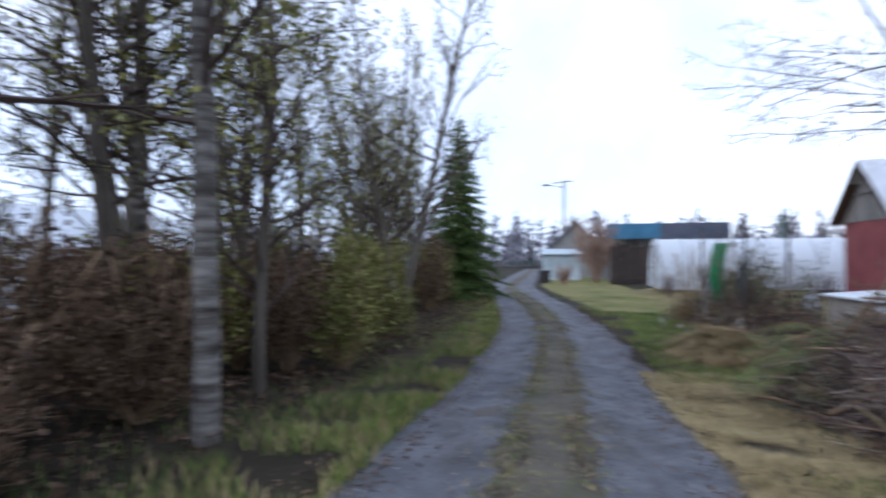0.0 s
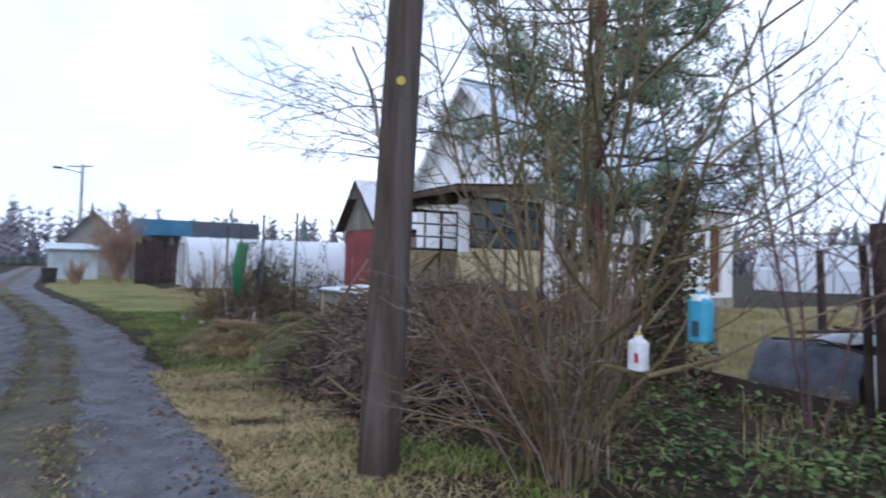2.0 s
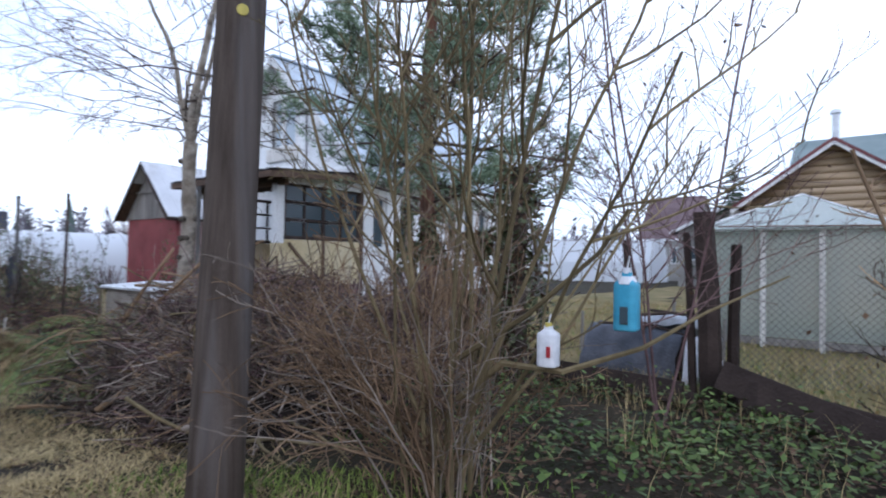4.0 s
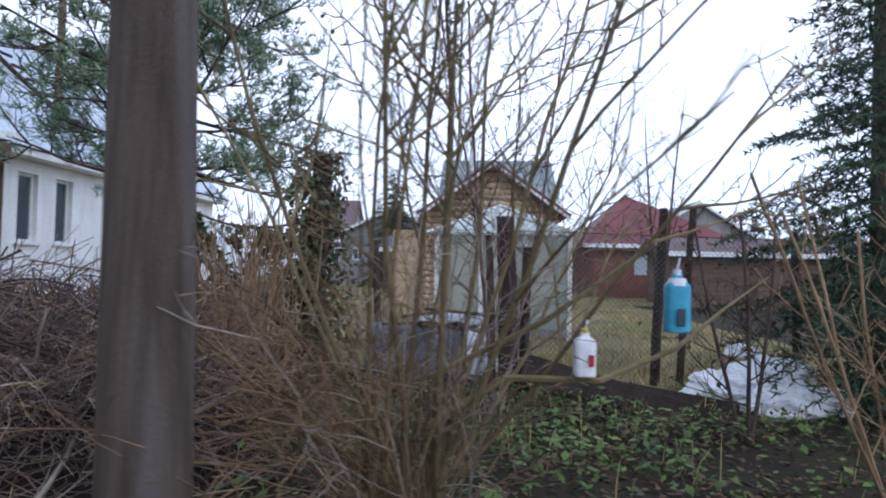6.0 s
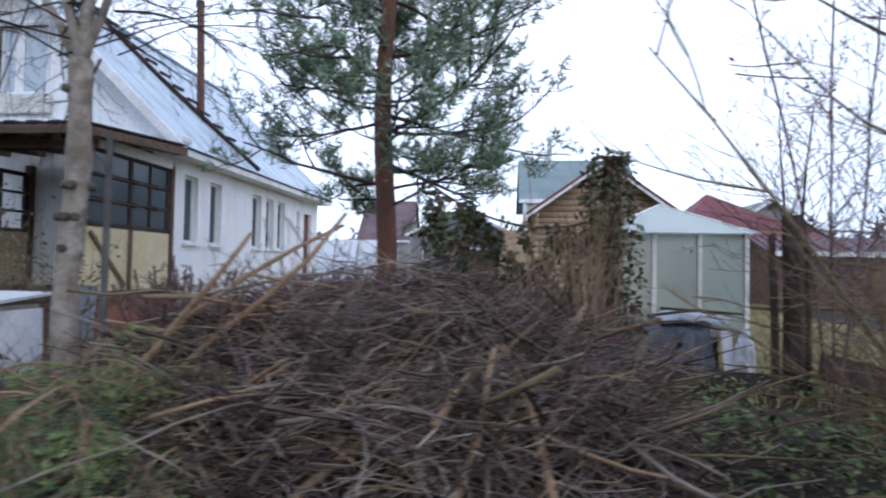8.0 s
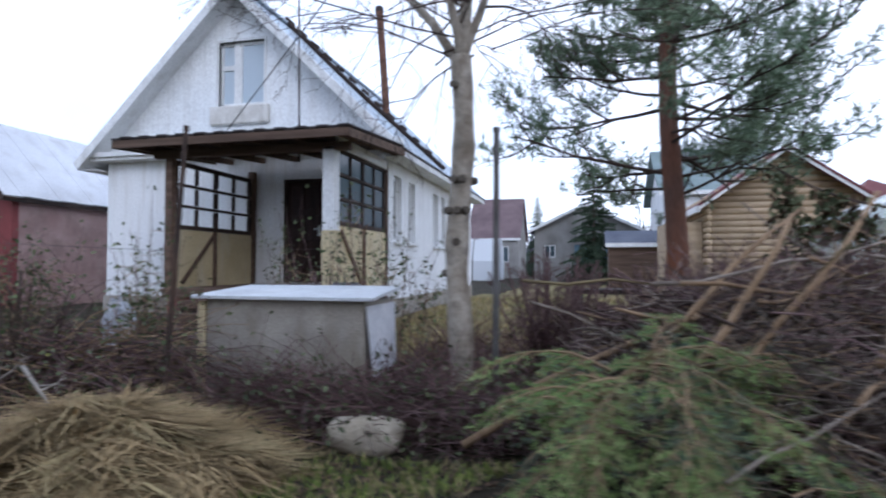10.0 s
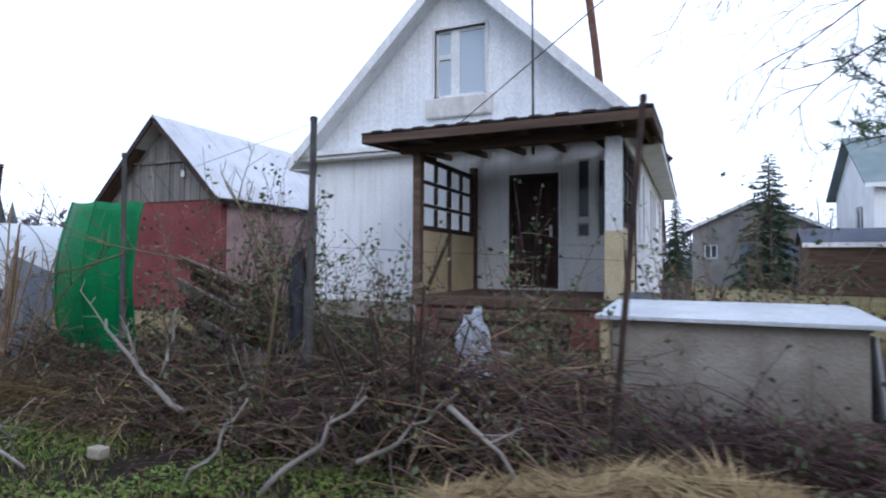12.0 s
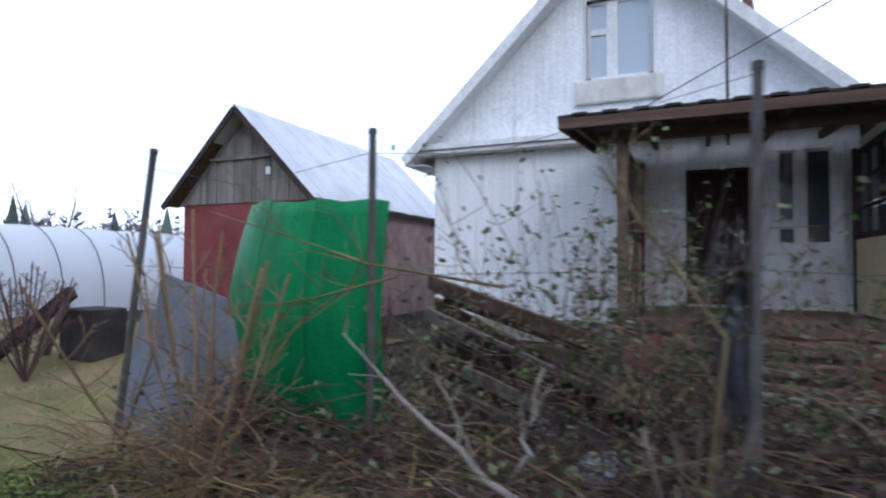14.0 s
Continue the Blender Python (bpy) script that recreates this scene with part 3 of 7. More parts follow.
def roof_side(sign):
    """A roof slope of ribbed sheets that overlap a little, each a piece of its own."""
    slope = part("roof", Geo().slab(*(((PX + 3.48, -0.4, EZ - 0.06), (PX + 3.48, 8.16, EZ - 0.06), (PX, 8.16, PZ - 0.06), (PX, -0.4, PZ - 0.06)) if sign > 0 else
                                      ((PX - 3.48, -0.4, EZ - 0.06), (PX, -0.4, PZ - 0.06), (PX, 8.16, PZ - 0.06), (PX - 3.48, 8.16, EZ - 0.06))), 0.03), "white_trim", house, "weathered blue-grey ribbed roof slope")
    ex, ez = PX + sign * 3.5, EZ
    n = 30
    for k in range(n):
        y0, y1 = -0.42 + 8.6 * k / n, -0.42 + 8.6 * (k + 1) / n
        lift = 0.012 if k % 2 else 0.0
        a, b = (ex, y0, ez + lift), (PX, y0, PZ + lift)
        c, d = (PX, y1, PZ + lift), (ex, y1, ez + lift)
        part("roof_sheet", Geo().slab(*((a, d, c, b) if sign > 0 else (a, b, c, d)), 0.05), "roof_grey", slope)


roof_side(1)
roof_side(-1)
part("ridge_cap", Geo().beam((PX, -0.44, PZ + 0.02), (PX, 8.2, PZ + 0.02), 0.22, 0.05), "roof_grey", house, bevel=0.01)
for s in (-1, 1):
    part("barge_board", Geo().beam((PX, -0.43, PZ - 0.09), (PX + s * 3.52, -0.43, EZ - 0.09), 0.04, 0.17), "white_trim", house, "white barge board", bevel=0.008)
    x = PX + s * 3.5
    part("eave_board", Geo().box(x - 0.03, x + 0.02, -0.4, 8.15, EZ - 0.16, EZ - 0.03), "white_trim", house, "white eave board", bevel=0.008)
    part("gutter_edge", Geo().box(x + 0.022 * s - 0.02, x + 0.022 * s + 0.02, -0.4, 8.15, EZ - 0.04, EZ - 0.005), "bitumen", house)
    part("soffit", Geo().box(min(x, x - s * 0.34), max(x, x - s * 0.34), -0.3, 8.0, EZ - 0.155, EZ - 0.135), "white_trim", house)
part("roof_pole", Geo().tube([(PX + 0.1, 1.7, PZ + 0.02), (4.4, 2.0, 5.12), (6.5, 2.5, 3.16)], [0.05, 0.055, 0.05], 6, True), "wood_dark", house, "dark pole lying down the roof slope")
for k in range(12):
    f = k / 12
    part("rung", Geo().beam((PX + 0.1 + 3.4 * f, 1.6 + 0.8 * f, PZ + 0.09 - 3.29 * f), (PX + 0.1 + 3.4 * f, 1.98 + 0.8 * f, PZ + 0.09 - 3.29 * f), 0.05, 0.05), "wood_dark", house)
chim = part("flue_pipe", Geo().tube([(5.2, 2.3, 4.15), (5.02, 2.55, 5.6), (4.8, 2.85, 7.15)], [0.085, 0.08, 0.085], 10, True), "rust", house, "leaning rusty flue pipe")
part("flue_pipe_rim", Geo().tube([(4.81, 2.83, 7.05), (4.79, 2.86, 7.18)], [0.10, 0.10], 10, True), "bitumen", chim)
part("mast", Geo().tube([(4.45, -0.42, 2.9), (4.44, -0.44, 5.0), (4.42, -0.45, 8.2)], [0.022, 0.02, 0.016], 6, True), "metal_post", house, "thin steel aerial mast")

# attic window
aw = part("attic_window", Geo().box(AW[0], AW[1], 0.06, 0.12, AW[2], AW[2] + 0.06).box(AW[0], AW[1], 0.06, 0.12, AW[3] - 0.06, AW[3])
          .box(AW[0], AW[0] + 0.06, 0.06, 0.12, AW[2], AW[3]).box(AW[1] - 0.06, AW[1], 0.06, 0.12, AW[2], AW[3])
          .box(2.75, 2.93, 0.05, 0.12, AW[2], AW[3]).box(AW[0] + 0.06, 2.75, 0.055, 0.12, 4.9, 5.0), "white_trim", house, "white three-light attic window", bevel=0.006)
for x0, x1, z0, z1 in ((2.51, 2.75, 4.23, 4.9), (2.51, 2.75, 5.0, 5.39), (2.93, 3.4, 4.23, 5.39)):
    part("pane", Geo().box(x0, x1, 0.085, 0.095, z0, z1), "pane", aw)
part("window_surround", Geo().box(AW[0] - 0.05, AW[0], -0.03, 0.06, AW[2], AW[3] + 0.05).box(AW[1], AW[1] + 0.05, -0.03, 0.06, AW[2], AW[3] + 0.05)
     .box(AW[0], AW[1], -0.03, 0.06, AW[3], AW[3] + 0.05), "white_trim", house, bevel=0.005)
part("window_apron", Geo().box(AW[0] - 0.16, AW[1] + 0.14, -0.1, -0.002, 3.78, 4.15), "sill_worn", house, "peeling boxed apron under the attic window", bevel=0.03)
part("curtain", Geo().box(AW[0], AW[1], 0.16, 0.18, AW[2], AW[3]), "white_trim", house, "pale curtain behind the attic glass")

# front door and the glazed side light
door = part("front_door", Geo().box(DOOR[0] + 0.05, DOOR[1] - 0.05, 0.08, 0.14, DOOR[2] + 0.02, DOOR[3] - 0.04), "door_brown", house, "dark brown panelled door", bevel=0.006)
for z0, z1 in ((0.85, 1.3), (1.45, 1.95), (2.08, 2.5)):
    for x0, x1 in ((4.03, 4.31), (4.37, 4.65)):
        part("door_panel", Geo().box(x0, x1, 0.062, 0.085, z0, z1), "door_brown", door, bevel=0.012)
part("door_handle", Geo().box(4.62, 4.66, 0.02, 0.08, 1.55, 1.75).tube([(4.64, 0.03, 1.68), (4.54, 0.02, 1.68)], [0.012, 0.012], 6, True), "zinc", door, "steel lever handle")
part("door_frame", Geo().box(DOOR[0], DOOR[0] + 0.05, 0.02, 0.16, DOOR[2], DOOR[3]).box(DOOR[1] - 0.05, DOOR[1], 0.02, 0.16, DOOR[2], DOOR[3])
     .box(DOOR[0] + 0.05, DOOR[1] - 0.05, 0.02, 0.16, DOOR[3] - 0.04, DOOR[3]), "wood_dark", house, "dark door frame")
for x0, x1, z0, z1 in (SIDE_L, SIDE_LOW, SIDE_R):
    w = part("side_light", Geo().box(x0, x0 + 0.03, 0.03, 0.1, z0, z1).box(x1 - 0.03, x1, 0.03, 0.1, z0, z1)
             .box(x0 + 0.03, x1 - 0.03, 0.03, 0.1, z0, z0 + 0.03).box(x0 + 0.03, x1 - 0.03, 0.03, 0.1, z1 - 0.03, z1), "white_trim", house, "narrow glazed side light")
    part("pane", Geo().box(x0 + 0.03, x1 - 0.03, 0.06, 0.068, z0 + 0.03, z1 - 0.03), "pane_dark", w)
part("panel_seam", Geo().box(4.86, 5.86, -0.018, -0.002, 1.38, 1.42).box(4.82, 4.86, -0.018, -0.002, 0.66, 2.95).box(5.86, 5.9, -0.018, -0.002, 0.66, 2.95), "white_trim", house)

# windows of the long side
for (y0, y1, z0, z1) in side_wins:
    y0 = max(y0, 0.3)
    w = part("side_window", Geo().box(WX1 - 0.16, WX1 - 0.1, y0, y0 + 0.045, z0, z1).box(WX1 - 0.16, WX1 - 0.1, y1 - 0.045, y1, z0, z1)
             .box(WX1 - 0.16, WX1 - 0.1, y0 + 0.045, y1 - 0.045, z0, z0 + 0.05).box(WX1 - 0.16, WX1 - 0.1, y0 + 0.045, y1 - 0.045, z1 - 0.05, z1), "white_trim", house, "tall narrow window")
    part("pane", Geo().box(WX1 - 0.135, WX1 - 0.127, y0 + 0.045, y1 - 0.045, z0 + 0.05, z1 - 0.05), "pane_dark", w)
    part("window_sill", Geo().box(WX1 - 0.1, WX1 + 0.07, y0 - 0.05, y1 + 0.05, z0 - 0.06, z0 - 0.005), "white_trim", w, bevel=0.008)
part("side_door", Geo().box(WX1 - 0.16, WX1 - 0.1, 6.7, 7.35, 0.5, 2.58), "rust", house, "rusty red side door", bevel=0.01)

# porch
PY = -2.4
fl = part("porch_floor", Geo().box(3.2, 6.1, PY - 0.05, -0.045, 0.5, 0.63), "wood_brown", house, "worn brown porch floor", bevel=0.01)
part("porch_base", Geo().box(3.25, 6.05, PY + 0.02, -0.05, -0.2, 0.5), "brick_red", house, "red brick porch base")
for k in range(3):
    part("step", Geo().box(3.7, 5.5, PY - 0.05 - 0.28 * (k + 1), PY - 0.052 - 0.28 * k, 0.34 - 0.17 * k, 0.46 - 0.17 * k), "wood_brown", house, "worn wooden porch step", bevel=0.012)
    part("step_riser", Geo().box(3.75, 5.45, PY - 0.05 - 0.28 * k - 0.25, PY - 0.06 - 0.28 * k, -0.2, 0.34 - 0.17 * k), "wood_dark", house)
part("porch_post", Geo().box(5.88, 6.08, PY - 0.02, PY + 0.16, 0.63, 2.72), "white_board", house, "white painted porch post", bevel=0.015)
part("post_foot", Geo().box(5.872, 6.088, PY - 0.028, PY + 0.168, 0.63, 1.5), "ochre", house, "yellowed lower half of the white post", bevel=0.015)
part("porch_post", Geo().box(3.2, 3.32, PY, PY + 0.12, 0.63, 2.72), "wood_brown", house, "brown porch post", bevel=0.01)
part("porch_post", Geo().box(3.2, 3.32, -0.13, -0.01, 0.63, 2.8), "wood_brown", house, bevel=0.01)
part("porch_post", Geo().box(5.95, 6.05, -0.12, -0.01, 0.63, 2.8), "wood_brown", house, bevel=0.01)


def glazed_side(x, y0, y1, z0, z1, cols, rows, pane_mat, label):
    g = Geo()
    for r in range(rows + 1):
        z = z0 + (z1 - z0) * r / rows
        h = 0.035 if r in (0, rows) else 0.022
        g.box(x - 0.03, x + 0.03, y0, y1, z - h, z + h)
    for c in range(cols + 1):
        y = y0 + (y1 - y0) * c / cols
        h = 0.04 if c in (0, cols) or c * 2 == cols else 0.02
        for r in range(rows):
            za = z0 + (z1 - z0) * r / rows + 0.035
            zb = z0 + (z1 - z0) * (r + 1) / rows - 0.035
            g.box(x - 0.028, x + 0.028, y - h, y + h, za, zb)
    fr = part("glazing_frame", g, "wood_dark", house, label, bevel=0.004)
    if pane_mat:
        for r in range(rows):
            for c in range(cols):
                ya, yb = y0 + (y1 - y0) * c / cols + 0.04, y0 + (y1 - y0) * (c + 1) / cols - 0.04
                za, zb = z0 + (z1 - z0) * r / rows + 0.036, z0 + (z1 - z0) * (r + 1) / rows - 0.036
                p = part("pane", Geo().box(x - 0.004, x + 0.004, ya, yb, za, zb), pane_mat, fr)
                p.visible_shadow = False


glazed_side(3.26, PY + 0.16, -0.17, 1.6, 2.62, 4, 3, None, "dark unglazed lattice frame")
glazed_side(6.0, PY + 0.2, -0.16, 1.62, 2.72, 4, 3, "pane_dark", "dark framed porch glazing")
part("porch_panel", Geo().box(3.235, 3.285, PY + 0.12, -0.13, 0.63, 1.56), "ochre", house, "yellowed ochre panel under the glazing")
part("porch_panel", Geo().box(5.97, 6.03, PY + 0.16, -0.12, 0.63, 1.58), "ochre", house, "yellowed ochre panel under the glazing")
part("panel_batten", Geo().beam((3.30, PY + 0.3, 0.7), (3.30, -1.3, 1.5), 0.03, 0.06).beam((3.305, -1.28, 0.63), (3.305, -1.28, 1.56), 0.05, 0.05), "wood_brown", house)
part("panel_batten", Geo().beam((6.05, PY + 0.3, 1.5), (6.05, -1.3, 0.7), 0.03, 0.06).beam((6.05, -1.2, 0.63), (6.05, -1.2, 1.58), 0.05, 0.05), "wood_brown", house)
part("porch_top_board", Geo().box(6.0, 6.06, PY + 0.16, -0.12, 2.74, 2.9), "white_board", house)
# porch roof
for k in range(24):
    x0, x1 = 2.62 + 3.86 * k / 24, 2.62 + 3.86 * (k + 1) / 24
    u = 0.018 * (k % 2)
    part("porch_roof_sheet", Geo().slab((x0, -2.87, 2.9 + u), (x1, -2.87, 2.9 + u), (x1, -0.36, 3.1 + u), (x0, -0.36, 3.1 + u), 0.03), "bitumen", house)
part("porch_fascia", Geo().box(2.62, 6.48, -2.86, -2.81, 2.75, 2.87), "wood_brown", house, "brown porch fascia board", bevel=0.008)
part("porch_fascia", Geo().slab((6.48, -2.81, 2.87), (6.48, -2.81, 2.75), (6.48, -0.36, 2.93), (6.48, -0.36, 3.06), 0.04), "wood_brown", house)
part("porch_fascia", Geo().slab((2.62, -2.81, 2.75), (2.62, -2.81, 2.87), (2.62, -0.36, 3.06), (2.62, -0.36, 2.93), 0.04), "wood_brown", house)
for k in range(6):
    x = 2.8 + 3.5 * k / 5
    part("rafter", Geo().beam((x, -2.8, 2.81), (x, -0.05, 3.02), 0.06, 0.1), "wood_brown", house)
part("porch_ceiling", Geo().slab((2.68, -2.8, 2.865), (2.68, -0.37, 3.06), (6.44, -0.37, 3.06), (6.44, -2.8, 2.865), 0.012), "wood_dark", house)
part("porch_beam", Geo().box(3.0, 6.3, PY - 0.02, PY + 0.1, 2.66, 2.78), "wood_brown", house, "brown porch beam", bevel=0.01)


# ---- red shed ----
SX, SZ, SE = -4.5, 4.47, 2.5
shed = root("shed", (SX, 2.5, 0), "red painted shed with a grey plank gable", "shed")
part("wall", Geo().box(SX - 1.75, SX + 1.75, 0.0, 0.15, -0.25, 2.5), "red_paint", shed, "faded red front wall")
part("wall", Geo().box(SX + 1.6, SX + 1.75, 0.15, 6.0, -0.25, 2.5), "pink_brick", shed, "dull pink brick side wall")
part("wall", Geo().box(SX - 1.75, SX - 1.6, 0.15, 6.0, -0.25, 2.5), "pink_brick", shed)
part("wall", Geo().box(SX - 1.6, SX + 1.6, 5.85, 6.0, -0.25, 2.5), "pink_brick", shed)
n = 22
for k in range(n):
    x0, x1 = SX - 1.75 + 3.5 * k / n, SX - 1.75 + 3.5 * (k + 1) / n - 0.006
    z = lambda x: 2.5 + (1 - abs(x - SX) / 1.75) * 1.75
    d = 0.01 * (k % 3)
    part("plank", Geo().prism([(x0, 2.5), (x1, 2.5), (x1, max(2.501, z(x1))), (x0, max(2.501, z(x0)))], "y", -0.02 - d, 0.1), "wood_grey", shed)
part("shed_sign", Geo().box(SX + 0.55, SX + 0.67, -0.07, -0.055, 3.05, 3.2), "white_trim", shed, "small white plate")
part("gable_board", Geo().box(SX - 0.95, SX + 0.95, -0.1, -0.062, 3.4, 3.46), "wood_grey", shed)
for s in (-1, 1):
    for k in range(14):
        y0, y1 = -0.4 + 6.7 * k / 14, -0.4 + 6.7 * (k + 1) / 14
        u = 0.012 * (k % 2)
        a, b, c, d = (SX + s * 1.95, y0, SE + u), (SX, y0, SZ + u), (SX, y1, SZ + u), (SX + s * 1.95, y1, SE + u)
        part("roof_sheet", Geo().slab(*((a, d, c, b) if s > 0 else (a, b, c, d)), 0.04), "roof_light", shed)
    part("barge_board", Geo().beam((SX, -0.39, SZ - 0.09), (SX + s * 1.97, -0.39, SE - 0.09), 0.035, 0.12), "wood_dark", shed, "dark weathered barge board")
    part("soffit", Geo().slab(*((SX, -0.38, SZ - 0.05), (SX + s * 1.93, -0.38, SE - 0.05), (SX + s * 1.93, 0.0, SE - 0.05), (SX, 0.0, SZ - 0.05)), 0.01), "wood_brown", shed)
part("eave_board", Geo().box(SX + 1.86, SX + 1.9, -0.38, 6.2, SE - 0.12, SE - 0.01), "wood_dark", shed)


# ---- plants: builders ----
def wander(p, d, length, segs, rng, bend=0.25, lift=0.0):
    """Points of a crooked shoot."""
    p, d = Vector(p), Vector(d).normalized()
    pts = [p.copy()]
    for _ in range(segs):
        d = (d + Vector((rng.uniform(-bend, bend), rng.uniform(-bend, bend), rng.uniform(-bend, bend) + lift))).normalized()
        p = p + d * (length / segs)
        pts.append(p.copy())
    return pts


def taper(r0, r1, n):
    return [r0 + (r1 - r0) * i / max(1, n - 1) for i in range(n)]


def shoot(g, p, d, length, r, depth, rng, kids=4, spread=0.7, bend=0.22, lift=0.05, shrink=0.55, tips=None, sides=4, first=0.25):
    """A shoot with side shoots, down to the given depth; tips collects points near the ends."""
    segs = 5 if depth > 0 else 3
    pts = wander(p, d, length, segs, rng, bend, lift)
    g.tube(pts, taper(r, max(r * 0.35, 0.0022), len(pts)), sides if depth > 0 else 3)
    if tips is not None and depth <= 1:
        tips.extend(pts[2:])
    if depth > 0:
        for k in range(kids):
            f = first + (1 - first) * (k + rng.random()) / kids
            i = min(int(f * segs), segs - 1)
            q = pts[i].lerp(pts[i + 1], f * segs - i)
            base = (pts[i + 1] - pts[i]).normalized()
            side = Vector((rng.uniform(-1, 1), rng.uniform(-1, 1), rng.uniform(-0.5, 0.8)))
            side = (side - base * side.dot(base)).normalized()
            shoot(g, q, base * (1 - spread * 0.6) + side * spread, length * shrink * (1.15 - 0.5 * f) * rng.uniform(0.7, 1.2), r * 0.5, depth - 1, rng,
                  max(2, kids - 1), spread, bend, lift, shrink, tips, sides)
    return pts


def needles(g, p, d, length, count, size, rng, wide=0.07):
    """A tuft of needles along d from p."""
    p, d = Vector(p), Vector(d).normalized()
    for _ in range(count):
        q = p + d * (length * rng.random())
        w = (d * rng.uniform(0.2, 0.9) + Vector((rng.uniform(-1, 1), rng.uniform(-1, 1), rng.uniform(-0.8, 1)))).normalized() * size
        s = w.cross(Vector((rng.uniform(-1, 1), rng.uniform(-1, 1), rng.uniform(-1, 1)))).normalized() * size * wide
        g.add([tuple(q - s), tuple(q + s), tuple(q + w)], [(0, 1, 2)])


def fir_bough(gw, gn, p, d, length, rng, droop=-0.12, size=0.05, step=0.06, wide=0.09):
    """A spruce bough: a stem with side twigs, needles on all of them."""
    pts = wander(p, d, length, 6, rng, 0.08, droop * 0.3)
    gw.tube(pts, taper(0.004 * length + 0.003, 0.002, len(pts)), 4)
    n = int(length / step)
    for k in range(n):
        f = (k + 0.5) / n
        i = min(int(f * 6), 5)
        q = pts[i].lerp(pts[i + 1], f * 6 - i)
        base = (pts[i + 1] - pts[i]).normalized()
        side = base.cross(Vector((0, 0, 1)))
        side = (side if side.length > 0.1 else Vector((1, 0, 0))).normalized() * (1 if k % 2 else -1)
        w = (base * 0.75 + side * 0.8 + Vector((0, 0, rng.uniform(-0.35, 0.1)))).normalized()
        tl = length * 0.42 * (1 - f * 0.8) * rng.uniform(0.6, 1.1) + 0.05
        needles(gn, q, w, tl, max(7, int(tl * 85)), size, rng, wide)


def fir_spray(gw, gn, gt, p, d, length, rng):
    """A flat drooping spray of a spruce bough, needles combed to both sides of each twig."""
    pts = wander(p, d, length, 6, rng, 0.10, -0.10)
    gw.tube(pts, taper(0.004, 0.0015, len(pts)), 3)
    d = Vector(d).normalized()
    up = Vector((rng.uniform(-0.5, 0.5), rng.uniform(-0.8, 0.1), 1)).normalized()
    side = d.cross(up).normalized()
    n = int(length / 0.042)
    for k in range(n):
        f = (k + 0.5) / n
        i = min(int(f * 6), 5)
        q = pts[i].lerp(pts[i + 1], f * 6 - i)
        w = (d * 0.8 + side * (0.8 if k % 2 else -0.8) + Vector((0, 0, rng.uniform(-0.35, 0.05)))).normalized()
        tl = length * 0.40 * (1 - f * 0.75) * rng.uniform(0.65, 1.1) + 0.03
        c = w.cross(up).normalized()
        for j in range(int(tl / 0.008)):
            t = j * 0.008
            o = q + w * t - Vector((0, 0, 0.25 * t * t / 0.3))
            b = w * 0.6 + c * (0.8 if j % 2 else -0.8) + up * rng.uniform(-0.2, 0.5)
            b = b.normalized() * rng.uniform(0.02, 0.034)
            s = b.cross(up).normalized() * 0.0034
            (gt if t > tl * 0.72 or f > 0.85 else gn).add([tuple(o - s), tuple(o + s), tuple(o + b)], [(0, 1, 2)])


def mound(cx, cy, rx, ry, h, rng, name_seed=0, n=28, jag=0.15):
    """A low lumpy heap."""
    g = Geo()
    for j in range(n + 1):
        for i in range(n + 1):
            u, v = -1 + 2 * i / n, -1 + 2 * j / n
            x, y = cx + u * rx, cy + v * ry
            k = max(0.0, 1 - (u * u + v * v))
            z = ground_z(x, y) - 0.05 + h * (k ** 0.7) * (1 + jag * 2 * noise.noise((x * 1.7, y * 1.7, name_seed))) + jag * 0.25 * k * noise.noise((x * 6, y * 6, name_seed))
            g.v.append((x, y, z))
    for j in range(n):
        for i in range(n):
            a = j * (n + 1) + i
            g.f.append((a, a + 1, a + n + 2, a + n + 1))
    return g


# ---- the road side: pole, shrub, heaps ----
pole = root("utility_pole", (13.44, -8.0, 0), "weathered dark wooden utility pole leaning over the verge", "utility pole")
pa, pb = Vector((13.44, -8.02, -0.3)), Vector((13.02, -7.47, 7.6))
pp = [pa.lerp(pb, k / 12) for k in range(13)]
shaft = part("shaft", Geo().tube(pp, taper(0.125, 0.094, 13), 20, True), "wood_pole", pole, "grey-brown cracked timber shaft", smooth=True)
tag_at = pa.lerp(pb, 2.64 / 7.9)
td = (Vector((16.3, -9.5, 2.3)) - tag_at).normalized()
tag_c = tag_at + td * 0.118
ts = td.cross(Vector((0, 0, 1))).normalized() * 0.028
tag = [tuple(tag_c + ts * math.cos(a) + Vector((0, 0, 0.028)) * math.sin(a) + td * 0.004) for a in [2 * math.pi * k / 10 for k in range(10)]]
gt = Geo().add(tag + [tuple(Vector(p) - td * 0.01) for p in tag], [tuple(range(10))] + [(k, k + 10, (k + 1) % 10 + 10, (k + 1) % 10) for k in range(10)])
part("number_tag", gt, "yellow_cap", pole, "small round yellow tag")
band_at = pa.lerp(pb, 0.62)
part("steel_band", Geo().tube([band_at, band_at + Vector((0, 0, 0.05))], [0.112, 0.112], 16), "metal_post", pole)
part("crossarm", Geo().beam((12.2, -7.2, 7.1), (13.9, -7.75, 7.1), 0.09, 0.11), "wood_pole", pole)
thing("overhead_cable", Geo().tube([(2.9, -0.72, 3.23), (5.0, -2.49, 3.74), (7.0, -4.19, 4.23), (9.0, -5.88, 4.85), (13.1, -7.6, 6.6)], [0.009] * 5, 4), "wire", (2.9, -0.72, 3.23),
      "black service cable from the porch to the pole", "cable")

